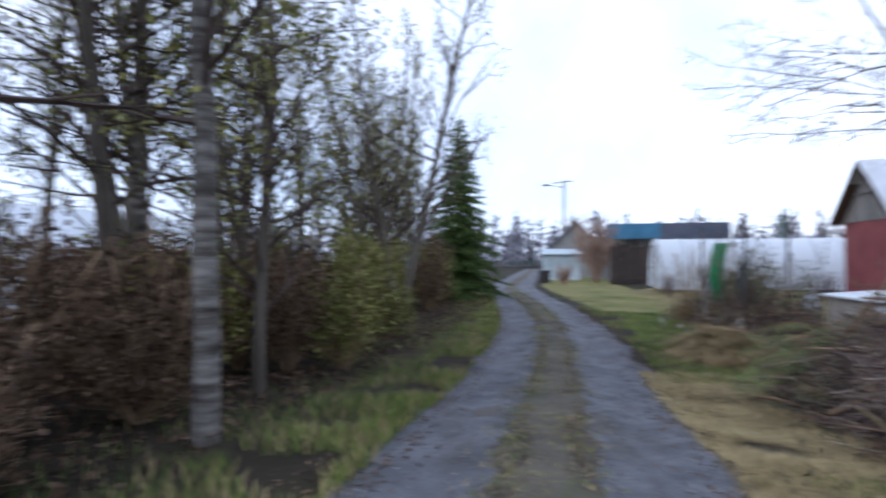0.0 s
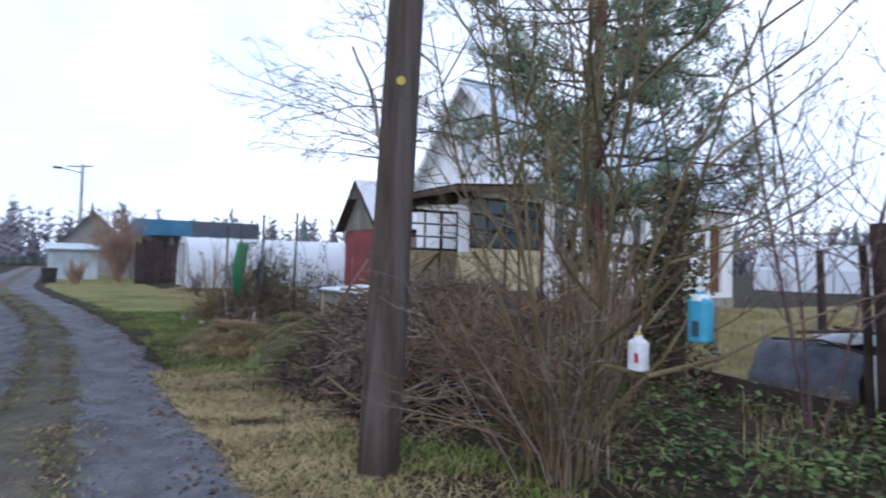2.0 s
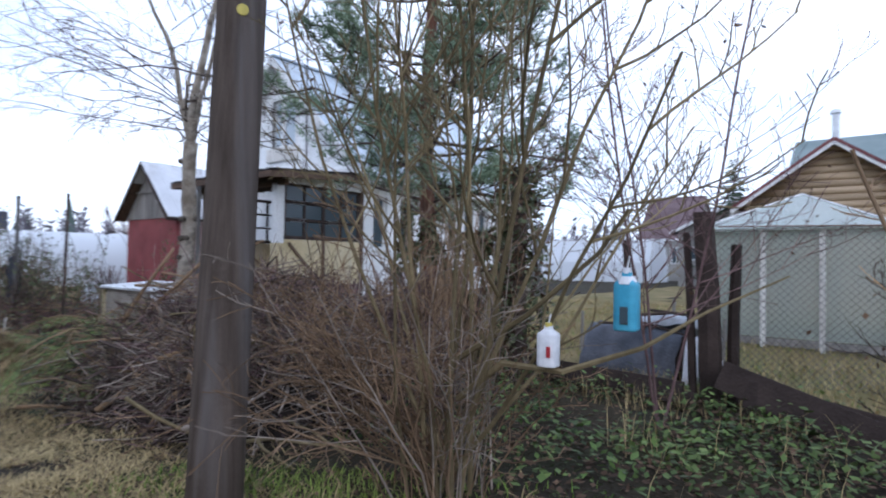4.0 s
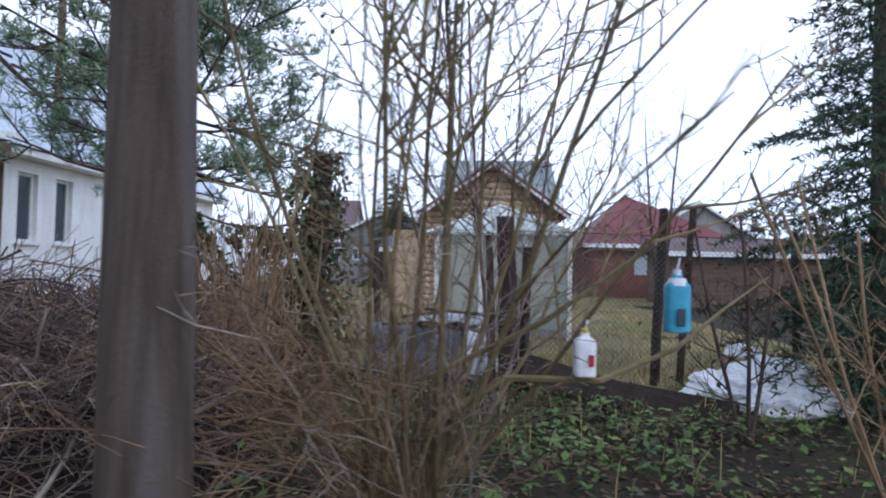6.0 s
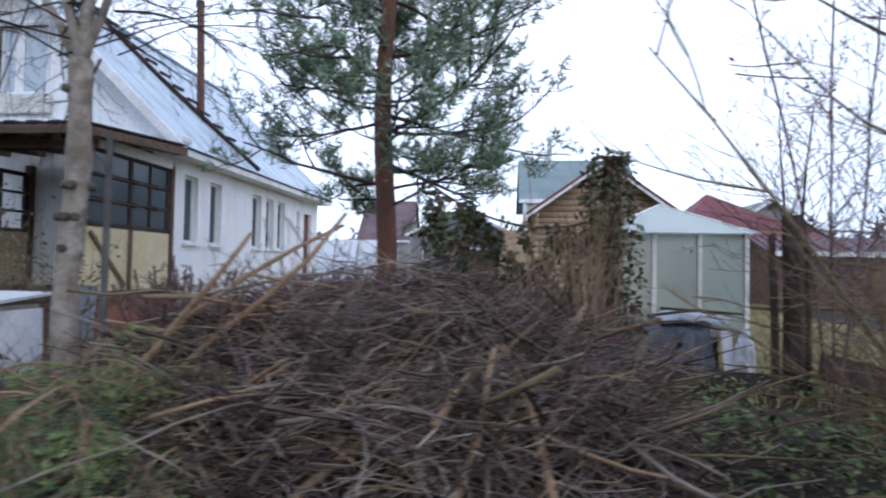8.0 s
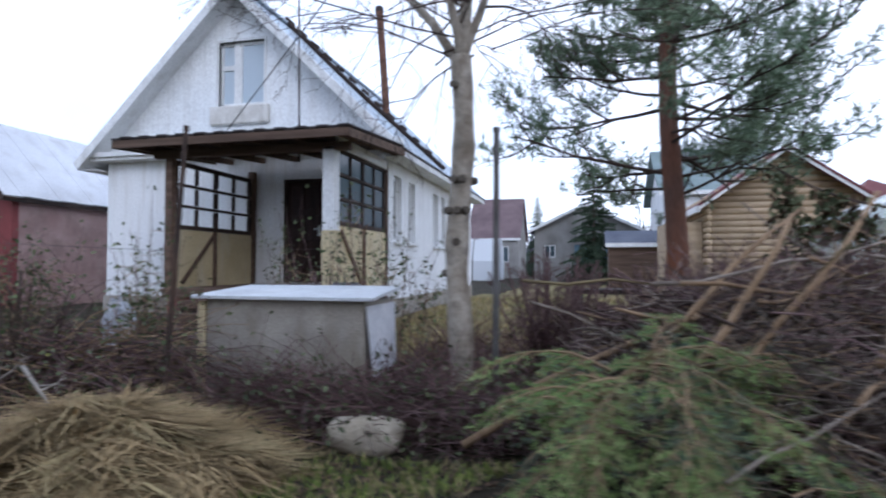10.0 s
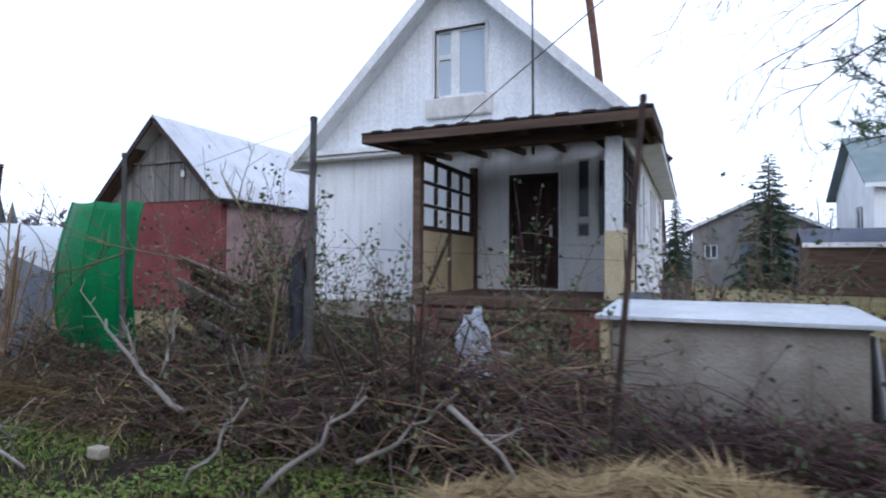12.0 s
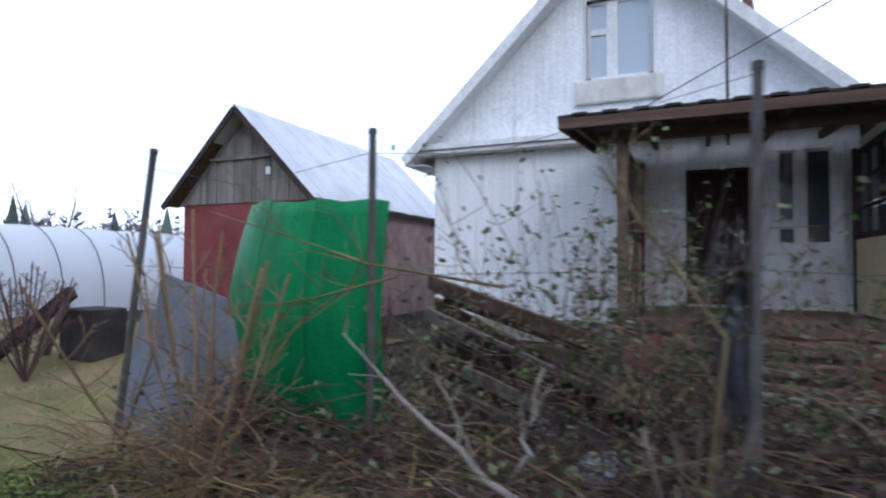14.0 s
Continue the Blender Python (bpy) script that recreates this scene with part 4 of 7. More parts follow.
rng = random.Random(11)
shrub = root("shrub", (14.04, -7.1, 0), "tall bare many-stemmed shrub with olive and tan stems", "shrub")
g, g2, g3, tips = Geo(), Geo(), Geo(), []
for k in range(8):
    a = 2.399 * k
    rr = rng.uniform(0.03, 0.2)
    p = (14.0 + rr * math.cos(a), -7.1 + rr * math.sin(a), ground_z(14.0, -7.1) - 0.05)
    out = rng.uniform(0.02, 0.16)
    shoot(g, p, (out * math.cos(a) + 0.04, out * math.sin(a), 1), rng.uniform(2.4, 3.5), rng.uniform(0.010, 0.016), 3, rng, 6, 0.62, 0.14, 0.06, 0.38, tips, 6, 0.36)
for out, az, L, r in ((0.85, 0.1, 2.2, 0.013), (0.6, -0.25, 2.9, 0.017), (1.05, 0.4, 2.1, 0.012), (0.42, 0.15, 3.1, 0.017), (0.5, 2.7, 2.6, 0.014), (0.35, 3.5, 2.9, 0.014)):
    shoot(g, (14.04, -7.1, 0.1), (out * math.cos(az), out * math.sin(az), 1), L, r, 3, rng, 5, 0.65, 0.14, 0.06, 0.38, tips, 6, 0.34)
for k in range(54):
    a = rng.uniform(0, 2 * math.pi)
    rr = rng.uniform(0.03, 0.3)
    out = rng.uniform(0.0, 0.3)
    shoot(g2 if k % 3 else g3, (14.02 + rr * math.cos(a), -7.1 + rr * math.sin(a), -0.05), (out * math.cos(a), out * math.sin(a), 1), rng.uniform(0.5, 1.9), rng.uniform(0.003, 0.006), 2, rng, 5, 0.75, 0.24, 0.0, 0.36)
for k in range(22):
    a = rng.gauss(3.6, 0.7)
    shoot(g2, (13.95, -7.12, rng.uniform(0.0, 0.5)), (math.cos(a), math.sin(a), rng.uniform(0.5, 1.3)), rng.uniform(0.7, 1.4), 0.006, 2, rng, 5, 0.6, 0.16, -0.02, 0.45)
part("stem_mass", g, "bark_olive", shrub, "olive-brown upright stems")
part("stem_mass", g2, "twig_brown", shrub, "dead brown shoots")
part("stem_mass", g3, "twig_grey", shrub, "grey dead shoots")
gl = Geo()
for p in tips[::14]:
    if p.z > 1.9:
        gl.leaf(p, rng.uniform(0.015, 0.035), rng)
part("foliage", gl, "litter", shrub, "few shrivelled leaves")

# branch that carries the two hung bottles
br = thing("bare_branch", Geo().tube([(14.1, -7.1, 0.5), (14.4, -7.18, 0.72), (14.75, -7.28, 0.74), (15.05, -7.22, 0.86), (15.25, -7.14, 1.0), (15.5, -7.0, 1.14)], [0.018, 0.016, 0.013, 0.010, 0.006, 0.003], 6, True)
           .tube([(14.55, -7.22, 0.95), (14.9, -7.28, 1.22), (15.02, -7.3, 1.38)], [0.012, 0.009, 0.006], 5).tube([(14.1, -7.1, 0.7), (14.55, -7.22, 0.95)], [0.016, 0.012], 5), "bark_olive", (14.1, -7.1, 0.5),
           "low bare shrub branch stretching sideways", "branch")


def bottle(x, y, z, w, h, body_mat, cap_mat, label, spot):
    b = root("plastic_bottle", (x, y, z), label, "bottle", "bottles hung in the shrub")
    pr = [(0.0, 0.88), (0.02, 0.98), (0.05, 1.0), (0.40, 0.99), (0.76, 1.0), (0.82, 0.94), (0.90, 0.50), (0.93, 0.40), (1.0, 0.40)]
    g = Geo()
    n = 16
    for f, k in pr:
        for i in range(n):
            a = 2 * math.pi * i / n
            cx, cy = math.cos(a), math.sin(a)
            s = 1.0 / max(abs(cx), abs(cy)) ** 0.86
            g.v.append((x + cx * s * w / 2 * k, y + cy * s * w / 2 * k * 0.8, z + f * h))
    for j in range(len(pr) - 1):
        for i in range(n):
            g.f.append((j * n + i, j * n + (i + 1) % n, (j + 1) * n + (i + 1) % n, (j + 1) * n + i))
    g.f.append(tuple(reversed(range(n))))
    body = part("body", g, body_mat, b, smooth=True)
    part("cap", Geo().tube([(x, y, z + h * 0.98), (x, y, z + h * 1.08)], [w * 0.19, w * 0.17], 12, True), cap_mat, b)
    part("string", Geo().tube([(x, y, z + h * 1.06), (x + 0.01, y, z + h * 1.28)], [0.004, 0.004], 4), "white_plastic", b)
    if spot == "red":
        part("printed_label", Geo().box(x + w * 0.12, x + w * 0.36, y - w * 0.53, y - w * 0.44, z + h * 0.25, z + h * 0.52), "red_label", b, "small red printed label", bevel=0.01)
    if spot == "hole":
        # no hole is cut: a dark plate stands for the opening's shade
        part("cut_opening", Geo().box(x - w * 0.15, x + w * 0.22, y - w * 0.53, y - w * 0.46, z + h * 0.12, z + h * 0.42), "pane_dark", b, "dark plate on its side, standing for a shaded hole", bevel=0.01)
        part("shoulder", Geo().tube([(x, y, z + h * 0.80), (x, y, z + h * 0.93)], [w * 0.46, w * 0.36], 14, True), "white_plastic", b, "pale shoulder")
    return b


bottle(14.69, -7.29, 0.755, 0.078, 0.165, "white_plastic", "yellow_cap", "white plastic bottle with a red label hung as a feeder", "red")
bottle(15.02, -7.31, 0.93, 0.082, 0.215, "blue_plastic", "white_plastic", "blue plastic bottle cut open and hung as a feeder", "hole")

# brush heap
rng = random.Random(5)


def heap_h(x, y):
    u = (x - 11.2) / 1.72
    v = (y + 6.15) / 1.35
    return max(0.0, 1 - u ** 4 - v * v) ** 0.6 * (0.95 - 0.12 * u + 0.2 * noise.noise((x * 1.1, y * 1.1, 9)))


def shade_core():
    """A lumpy mound inside the heap, near-black to stand for shade between the twigs."""
    g = Geo()
    n1, n2 = 56, 40
    for j in range(n2 + 1):
        for i in range(n1 + 1):
            x, y = 9.45 + 3.55 * i / n1, -7.5 + 2.7 * j / n2
            h = heap_h(x, y)
            g.v.append((x, y, ground_z(x, y) - 0.06 + h * 0.80 + (0.09 * noise.noise((x * 7, y * 7, 2)) + 0.05 * noise.noise((x * 17, y * 17, 4))) * min(1.0, h * 3)))
    for j in range(n2):
        for i in range(n1):
            a = j * (n1 + 1) + i
            g.f.append((a, a + 1, a + n1 + 2, a + n1 + 1))
    return g


brush = root("brush_heap", (11.35, -6.3, 0), "long heap of cut purple-brown and grey branches beside the track", "brush heap")
part("core", shade_core(), "shade_core", brush, "near-black mound inside the heap, gap shade in its colour")
gp, gg, gd, gta = Geo(), Geo(), Geo(), Geo()
count = 0
while count < 6000:
    x, y = rng.uniform(9.5, 13.6), rng.uniform(-7.6, -4.8)
    h = heap_h(x, y)
    if h < 0.06:
        continue
    f = 0.55 + 0.5 * rng.random() ** 0.8 if h > 0.3 else rng.random()
    z = ground_z(x, y) + h * f
    a = rng.uniform(0, 6.283) if count % 2 else rng.gauss(0.3, 0.8)
    d = Vector((math.cos(a), math.sin(a), rng.gauss(0.05, 0.42)))
    L = rng.uniform(0.25, 0.95)
    kind = rng.random()
    back = smooth01((y + 6.9) / 0.9)
    gg_ = gp if kind < 0.22 + 0.34 * back else (gg if kind < 0.68 else (gta if kind < 0.80 else gd))
    r = rng.uniform(0.0025, 0.006) if kind < 0.9 else rng.uniform(0.006, 0.015)
    if count % 3 == 0:
        shoot(gg_, Vector((x, y, z)) - d * L * 0.5, d, L, r, 1, rng, 5, 0.6, 0.3, -0.03, 0.55)
    else:
        pts = wander(Vector((x, y, z)) - d * L * 0.5, d, L, 5, rng, 0.36, -0.03)
        gg_.tube(pts, taper(r, 0.002, 6), 3)
    count += 1
part("twig_mass", gp, "twig_purple", brush, "fine purple-brown twigs")
part("twig_mass", gg, "twig_grey", brush, "pale grey sticks")
part("twig_mass", gd, "twig_dark", brush, "dark wet twigs")
part("twig_mass", gta, "twig_tan", brush, "tan peeled twigs")
for k in range(84):
    x, y = rng.uniform(9.9, 13.1), rng.uniform(-7.45, -6.0)
    h = heap_h(x, y)
    z = ground_z(x, y) + h * rng.uniform(0.55, 1.05) + 0.04
    a = rng.gauss(0.5, 0.8)
    d = Vector((math.cos(a), math.sin(a), rng.gauss(0.1, 0.3))).normalized()
    L = rng.uniform(0.6, 1.7)
    r = rng.uniform(0.006, 0.017)
    part("branch", Geo().tube(wander(Vector((x, y, z)) - d * L * 0.5, d, L, 6, rng, 0.22, 0.0), taper(r, r * 0.4, 7), 6, True), ("twig_grey", "twig_tan", "bark_olive")[k % 3], brush, smooth=True)
for a, b in (((9.95, -7.35, 0.05), (10.9, -6.2, 1.25)), ((9.4, -7.0, 0.15), (11.2, -6.35, 1.2)), ((11.0, -7.55, 0.0), (11.75, -6.6, 1.05)), ((11.7, -7.5, -0.05), (12.05, -7.2, 0.75)), ((12.2, -7.45, 0.1), (11.95, -7.1, 0.8)), ((10.0, -7.1, 0.4), (10.72, -6.85, 1.2)), ((9.3, -6.7, 0.3), (11.0, -6.0, 0.95))):
    part("branch", Geo().tube(wander(a, Vector(b) - Vector(a), (Vector(b) - Vector(a)).length, 6, rng, 0.15), taper(0.024, 0.012, 7), 7, True), "twig_tan", brush, "long peeled tan branch", smooth=True)

# spruce boughs at the heap's end
boughs = root("spruce_boughs", (9.4, -7.2, -0.2), "heap of cut green spruce boughs on the verge", "spruce boughs")
gw, gn, gt, gnd = Geo(), Geo(), Geo(), Geo()
for k in range(46):
    a = 2.399 * k
    f = (k + 0.5) / 46
    u, v = math.cos(a) * f ** 0.6, math.sin(a) * f ** 0.6
    p = Vector((9.93 + 0.42 * u, -7.18 + 0.26 * v, 0))
    p.z = ground_z(p.x, p.y) + 0.82 * (1 - 0.55 * f) * rng.uniform(0.65, 1.12)
    stem = wander(p, (u + rng.gauss(0, 0.3), v - 0.25 + rng.gauss(0, 0.3), rng.uniform(-0.1, 0.55)), rng.uniform(0.35, 0.62), 6, rng, 0.1, -0.17)
    gw.tube(stem, taper(0.009, 0.003, 7), 4)
    # every fourth bough is darkened, painting in the heap's shaded inside
    dark = k % 4 == 3
    for i in range(1, 7):
        along = (stem[i] - stem[i - 1]).normalized()
        side = along.cross(Vector((0, 0, 1))).normalized()
        for sgn in (-1, 1):
            fir_spray(gw, gnd if dark or rng.random() < 0.15 else gn, gnd if dark else gt, stem[i], along * 0.75 + side * sgn * rng.uniform(0.5, 0.9) + Vector((0, 0, rng.uniform(-0.4, 0.05))), rng.uniform(0.16, 0.30) * (1.2 - 0.1 * i), rng)
    fir_spray(gw, gn, gt, stem[-1], stem[-1] - stem[-2], rng.uniform(0.12, 0.22), rng)
# filler mound whose near-black colour stands for shade between the sprays
part("core", mound(9.95, -7.15, 0.62, 0.40, 0.50, rng, 17, 18, 0.3), "shade_core", boughs, "near-black mound under the boughs, gap shade in its colour")
part("stem_mass", gw, "twig_tan", boughs)
part("needle_mass", gn, "needle_fresh", boughs, "fresh green needles")
part("needle_mass", gnd, "needle_dark", boughs, "needles in darker green, for shade inside the heap")
part("needle_mass", gt, "needle_tip", boughs, "paler needle tips")
for a, b in (((8.85, -6.6, -0.1), (9.8, -6.0, 0.4)),):
    thing("cut_branch", Geo().tube(wander(a, Vector(b) - Vector(a), (Vector(b) - Vector(a)).length, 5, rng, 0.06), taper(0.026, 0.018, 6), 7, True), "twig_tan", a, "peeled tan branch leaning on the boughs", "branch", smooth=True)

# hay heap and stone
rng = random.Random(21)
hay = root("hay_heap", (6.85, -7.12, -0.25), "low heap of flattened yellow hay by the fence", "hay heap")
# core mound in a darker colour, so gaps between stalks read as shaded
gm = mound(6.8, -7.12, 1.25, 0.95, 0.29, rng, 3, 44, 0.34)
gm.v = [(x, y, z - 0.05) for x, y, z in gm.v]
part("core", gm, "hay_dark", hay, "hay core, darkened for the shade between the stalks", smooth=True)
hb, hd, hp = Geo(), Geo(), Geo()
for k in range(620):
    u, v = rng.gauss(0, 0.5), rng.gauss(0, 0.5)
    w = 1 - u * u - v * v
    if w < -0.45:
        continue
    cx, cy = 6.8 + u * 1.25, -7.12 + v * 0.95
    lump = 0.31 * max(0.0, w) ** 0.55 * (1 + 0.68 * noise.noise((cx * 1.7, cy * 1.7, 3)))
    a = 0.3 + 3.0 * noise.noise((cx * 2.6, cy * 2.6, 5)) + rng.gauss(0, 1.4)
    tuft = rng.uniform(0.02, 0.11) if k % 5 == 0 else rng.uniform(-0.03, 0.03)
    gk = (hb, hb, hp, hd, hb)[k % 5]
    for _ in range(22):
        x, y = cx + rng.gauss(0, 0.05), cy + rng.gauss(0, 0.05)
        b = a + rng.gauss(0, 0.35)
        L = rng.uniform(0.15, 0.55)
        gk.blade((x, y, ground_z(x, y) - 0.04 + lump + rng.uniform(-0.02, 0.03)), tuft - 0.14 * L - 0.10 * max(0.0, 1 - w) * L + rng.uniform(-0.02, 0.05), (L * math.cos(b), L * math.sin(b)), rng.uniform(0.002, 0.0075))
part("stalk_mass", hb, "hay", hay, "loose dry stalks")
part("stalk_mass", hd, "hay_dark", hay, "rotting brown stalks")
part("stalk_mass", hp, "grass_dry", hay, "pale straw tufts")
g = Geo()
for j in range(9):
    for i in range(18):
        th, ph = math.pi * j / 8, 2 * math.pi * i / 18
        n3 = Vector((math.sin(th) * math.cos(ph), math.sin(th) * math.sin(ph), math.cos(th)))
        s = 1 / max(abs(n3.x), abs(n3.y), abs(n3.z)) ** 0.5 * (1 + 0.2 * noise.noise(n3 * 1.8))
        g.v.append((8.12 + n3.x * 0.27 * s, -6.32 + n3.y * 0.14 * s, -0.165 + n3.z * 0.125 * s))
for j in range(8):
    for i in range(18):
        g.f.append((j * 18 + i, (j + 1) * 18 + i, (j + 1) * 18 + (i + 1) % 18, j * 18 + (i + 1) % 18))
thing("stone_block", g, "stone", (8.12, -6.32, -0.3), "pale weathered stone block lying on the bank", "stone", smooth=True)
thing("stone_block", Geo().box(3.35, 3.47, -7.3, -7.22, -0.17, -0.1), "stone", (3.41, -7.26, -0.2), "small yellowish brick fragment on the moss", "stone", bevel=0.012)

# covered concrete box
box = root("concrete_box", (7.2, -5.35, -0.2), "grey rendered box with a white sheet-metal lid", "concrete box")
part("body", Geo().box(6.37, 7.84, -5.68, -5.0, -0.35, 0.70), "concrete", box, "grey rendered walls with yellow stains", bevel=0.015)
part("lid", Geo().slab((6.27, -5.76, 0.735), (7.94, -5.76, 0.735), (7.9, -4.92, 0.80), (6.33, -4.92, 0.80), 0.03), "zinc", box, "white sheet-metal lid", bevel=0.004)
part("end_board", Geo().box(6.30, 6.365, -5.7, -5.0, -0.3, 0.68), "ochre", box, "yellowed end board")
part("skirt_sheet", Geo().slab((7.86, -5.7, 0.66), (7.86, -5.0, 0.66), (7.88, -5.0, 0.1), (7.93, -5.7, 0.05), 0.006), "white_plastic", box)


# ---- fence posts, sheets and lumber along the plot ----
def fence_post(base, top, r, mat, label):
    a, b = Vector(base), Vector(top)
    pts = [a.lerp(b, k / 5) for k in range(6)]
    e = root("fence_post", base, label, "fence post", "fence posts along the plot")
    part("post", Geo().tube(pts, taper(r, r * 0.9, 6), 8, True), mat, e, smooth=False)
    part("top_cap", Geo().tube([b - Vector((0, 0, 0.02)), b + Vector((0, 0, 0.015))], [r * 1.12, r * 1.05], 8, True), mat, e)
    return e


fence_post((-0.25, -6.05, -0.35), (0.18, -6.09, 2.09), 0.029, "metal_post", "dark steel fence post leaning sideways")
fence_post((2.2, -6.18, -0.35), (2.21, -6.2, 2.04), 0.025, "metal_post", "grey steel fence post beside the green sheet")
fence_post((4.26, -6.25, -0.35), (4.3, -6.25, 2.15), 0.027, "metal_post", "grey steel fence post with a torn net")
fence_post((6.42, -6.28, -0.4), (6.63, -6.3, 2.04), 0.020, "rust_dark", "dark rusty fence post leaning by the box")
fence_post((8.9, -5.62, -0.35), (8.91, -5.62, 2.06), 0.028, "metal_post", "dark thin fence post beside the birch")
thing("metal_sleeve", Geo().tube([(4.255, -6.25, -0.3), (4.27, -6.25, 0.9)], [0.042, 0.04], 8, True), "metal_post", (4.26, -6.25, -0.3), "rusty sleeve round a fence post", "pipe")
# torn grey net hanging on a post
g = Geo()
gv = [[(4.25 - 0.22 * (i / 5) * (1 - abs(j - 4) / 9), -6.2 + 0.07 * math.sin(i * 1.7 + j), 0.55 + 0.85 * j / 8 + 0.05 * math.sin(i * 2.1)) for i in range(6)] for j in range(9)]
for row in gv:
    g.tube(row, [0.004] * 6, 3)
for i in range(6):
    g.tube([row[i] for row in gv], [0.004] * 9, 3)
for i in range(5):
    for j in range(8):
        if (i * 3 + j) % 3 == 0:
            g.tube([gv[j][i], gv[j + 1][i + 1]], [0.004, 0.004], 3)
thing("torn_net", g, "wire", (4.25, -6.2, 0.55), "torn dark wire net hanging on a post", "net")
thing("fence_wire", Geo().tube([(0.18, -6.1, 1.95), (1.2, -6.2, 1.75), (2.2, -6.22, 1.9), (3.0, -6.3, 1.82), (4.28, -6.28, 2.1)], [0.002] * 5, 4)
      .tube([(-0.1, -6.1, 1.2), (2.2, -6.22, 1.15), (4.28, -6.28, 1.2), (6.5, -6.3, 1.1)], [0.0016] * 4, 4), "wire", (-0.1, -6.1, 1.2), "slack rusty fence wires between the posts", "wire")

# rag on the post
g = Geo()
for j in range(11):
    for i in range(7):
        v, u = j / 10, i / 6
        g.v.append((4.26 - 0.13 * u * (0.5 + 0.5 * math.sin(3.0 * v)) - 0.02, -6.3 + 0.05 * math.sin(u * 7 + v * 3) + 0.02 * math.sin(v * 11), 1.12 - 0.6 * v + 0.05 * math.sin(u * 5)))
n0 = len(g.v)
g.v += [(x, y + 0.006, z) for x, y, z in g.v]
for j in range(10):
    for i in range(6):
        a = j * 7 + i
        g.f.append((a, a + 1, a + 8, a + 7))
        g.f.append((n0 + a + 7, n0 + a + 8, n0 + a + 1, n0 + a))
thing("hanging_rag", g, "rag", (4.25, -6.3, 0.35), "dark slate-blue rag hanging on a fence post", "rag", smooth=True)

# green curved sheet
g = Geo()
nu_, nv_ = 22, 16
for side in (0, 1):
    for j in range(nv_ + 1):
        for i in range(nu_ + 1):
            u, v = i / nu_, j / nv_
            x = 0.90 + 1.33 * u - 0.12 * math.sin(math.pi * v) * (1 - u)
            y = -6.02 - 0.16 * math.sin(math.pi * u) - 0.10 * math.sin(math.pi * v) + 0.22 * (1 - u) ** 2 + side * 0.012
            z = -0.05 + 0.25 * u + (1.72 - 0.25 * u) * v - 0.05 * u + (0.008 * math.sin(u * 9) + 0.02 * noise.noise((u * 7, 0, 4))) * v
            y += 0.016 * noise.noise((u * 5, v * 5, 1))
            g.v.append((x, y, z))
off = (nu_ + 1) * (nv_ + 1)
for j in range(nv_):
    for i in range(nu_):
        a = j * (nu_ + 1) + i
        g.f.append((a, a + 1, a + nu_ + 2, a + nu_ + 1))
        g.f.append((off + a + nu_ + 1, off + a + nu_ + 2, off + a + 1, off + a))
rim = [i for i in range(nu_ + 1)] + [j * (nu_ + 1) + nu_ for j in range(1, nv_ + 1)] + [nv_ * (nu_ + 1) + i for i in range(nu_ - 1, -1, -1)] + [j * (nu_ + 1) for j in range(nv_ - 1, 0, -1)]
for a, b in zip(rim, rim[1:] + rim[:1]):
    g.f.append((b, a, a + off, b + off))
green = root("green_sheet", (1.6, -6.1, -0.2), "large curved bright green plastic sheet propped upright", "plastic sheet")
part("sheet", g, "green_plastic", green, smooth=True)
for u in (0.33, 0.66):
    pts = [(0.90 + 1.33 * u - 0.12 * math.sin(math.pi * v) * (1 - u), -6.04 - 0.16 * math.sin(math.pi * u) - 0.10 * math.sin(math.pi * v) + 0.22 * (1 - u) ** 2, -0.02 + 0.2 * u + (1.70 - 0.25 * u) * v) for v in [k / 8 for k in range(9)]]
    part("seam", Geo().tube(pts, [0.008] * 9, 4), "green_plastic", green)
# grey sheets
for k, (a, b, c, d) in enumerate((((0.05, -6.1, -0.2), (0.75, -6.15, -0.2), (0.72, -5.85, 0.95), (0.0, -5.85, 1.15)), ((0.62, -6.2, -0.25), (1.12, -6.22, -0.25), (0.98, -6.0, 0.78), (0.55, -6.0, 1.0)), ((-0.5, -5.9, -0.2), (0.1, -5.95, -0.2), (0.15, -5.7, 0.9), (-0.4, -5.7, 0.8)))):
    thing("roofing_sheet", Geo().slab(a, b, c, d, 0.012), "sheet_blue_grey", a, ("grey fibre-cement sheet leaning beside the green one", "bent grey sheet standing against another", "dark grey sheet leaning in the weeds")[k], "roofing sheet", "leaning grey sheets", bevel=0.004)
# boards
rng = random.Random(31)
for k in range(16):
    y = -5.75 + 0.07 * rng.random() + 0.05 * (k % 4)
    z0 = 1.12 - 0.055 * k + rng.uniform(-0.02, 0.02)
    L = rng.uniform(0.9, 1.5)
    a = (2.32 + rng.uniform(-0.05, 0.12), y, z0)
    b = (a[0] + L * 0.93, y + rng.uniform(-0.15, 0.15), z0 - L * rng.uniform(0.26, 0.42))
    thing("board", Geo().beam(a, b, 0.10, 0.026, (0, 1, 0.4)), ("wood_brown", "wood_grey", "wood_dark")[k % 3], a, "old weathered board stacked on a slant", "board", "stacked old boards", bevel=0.004)
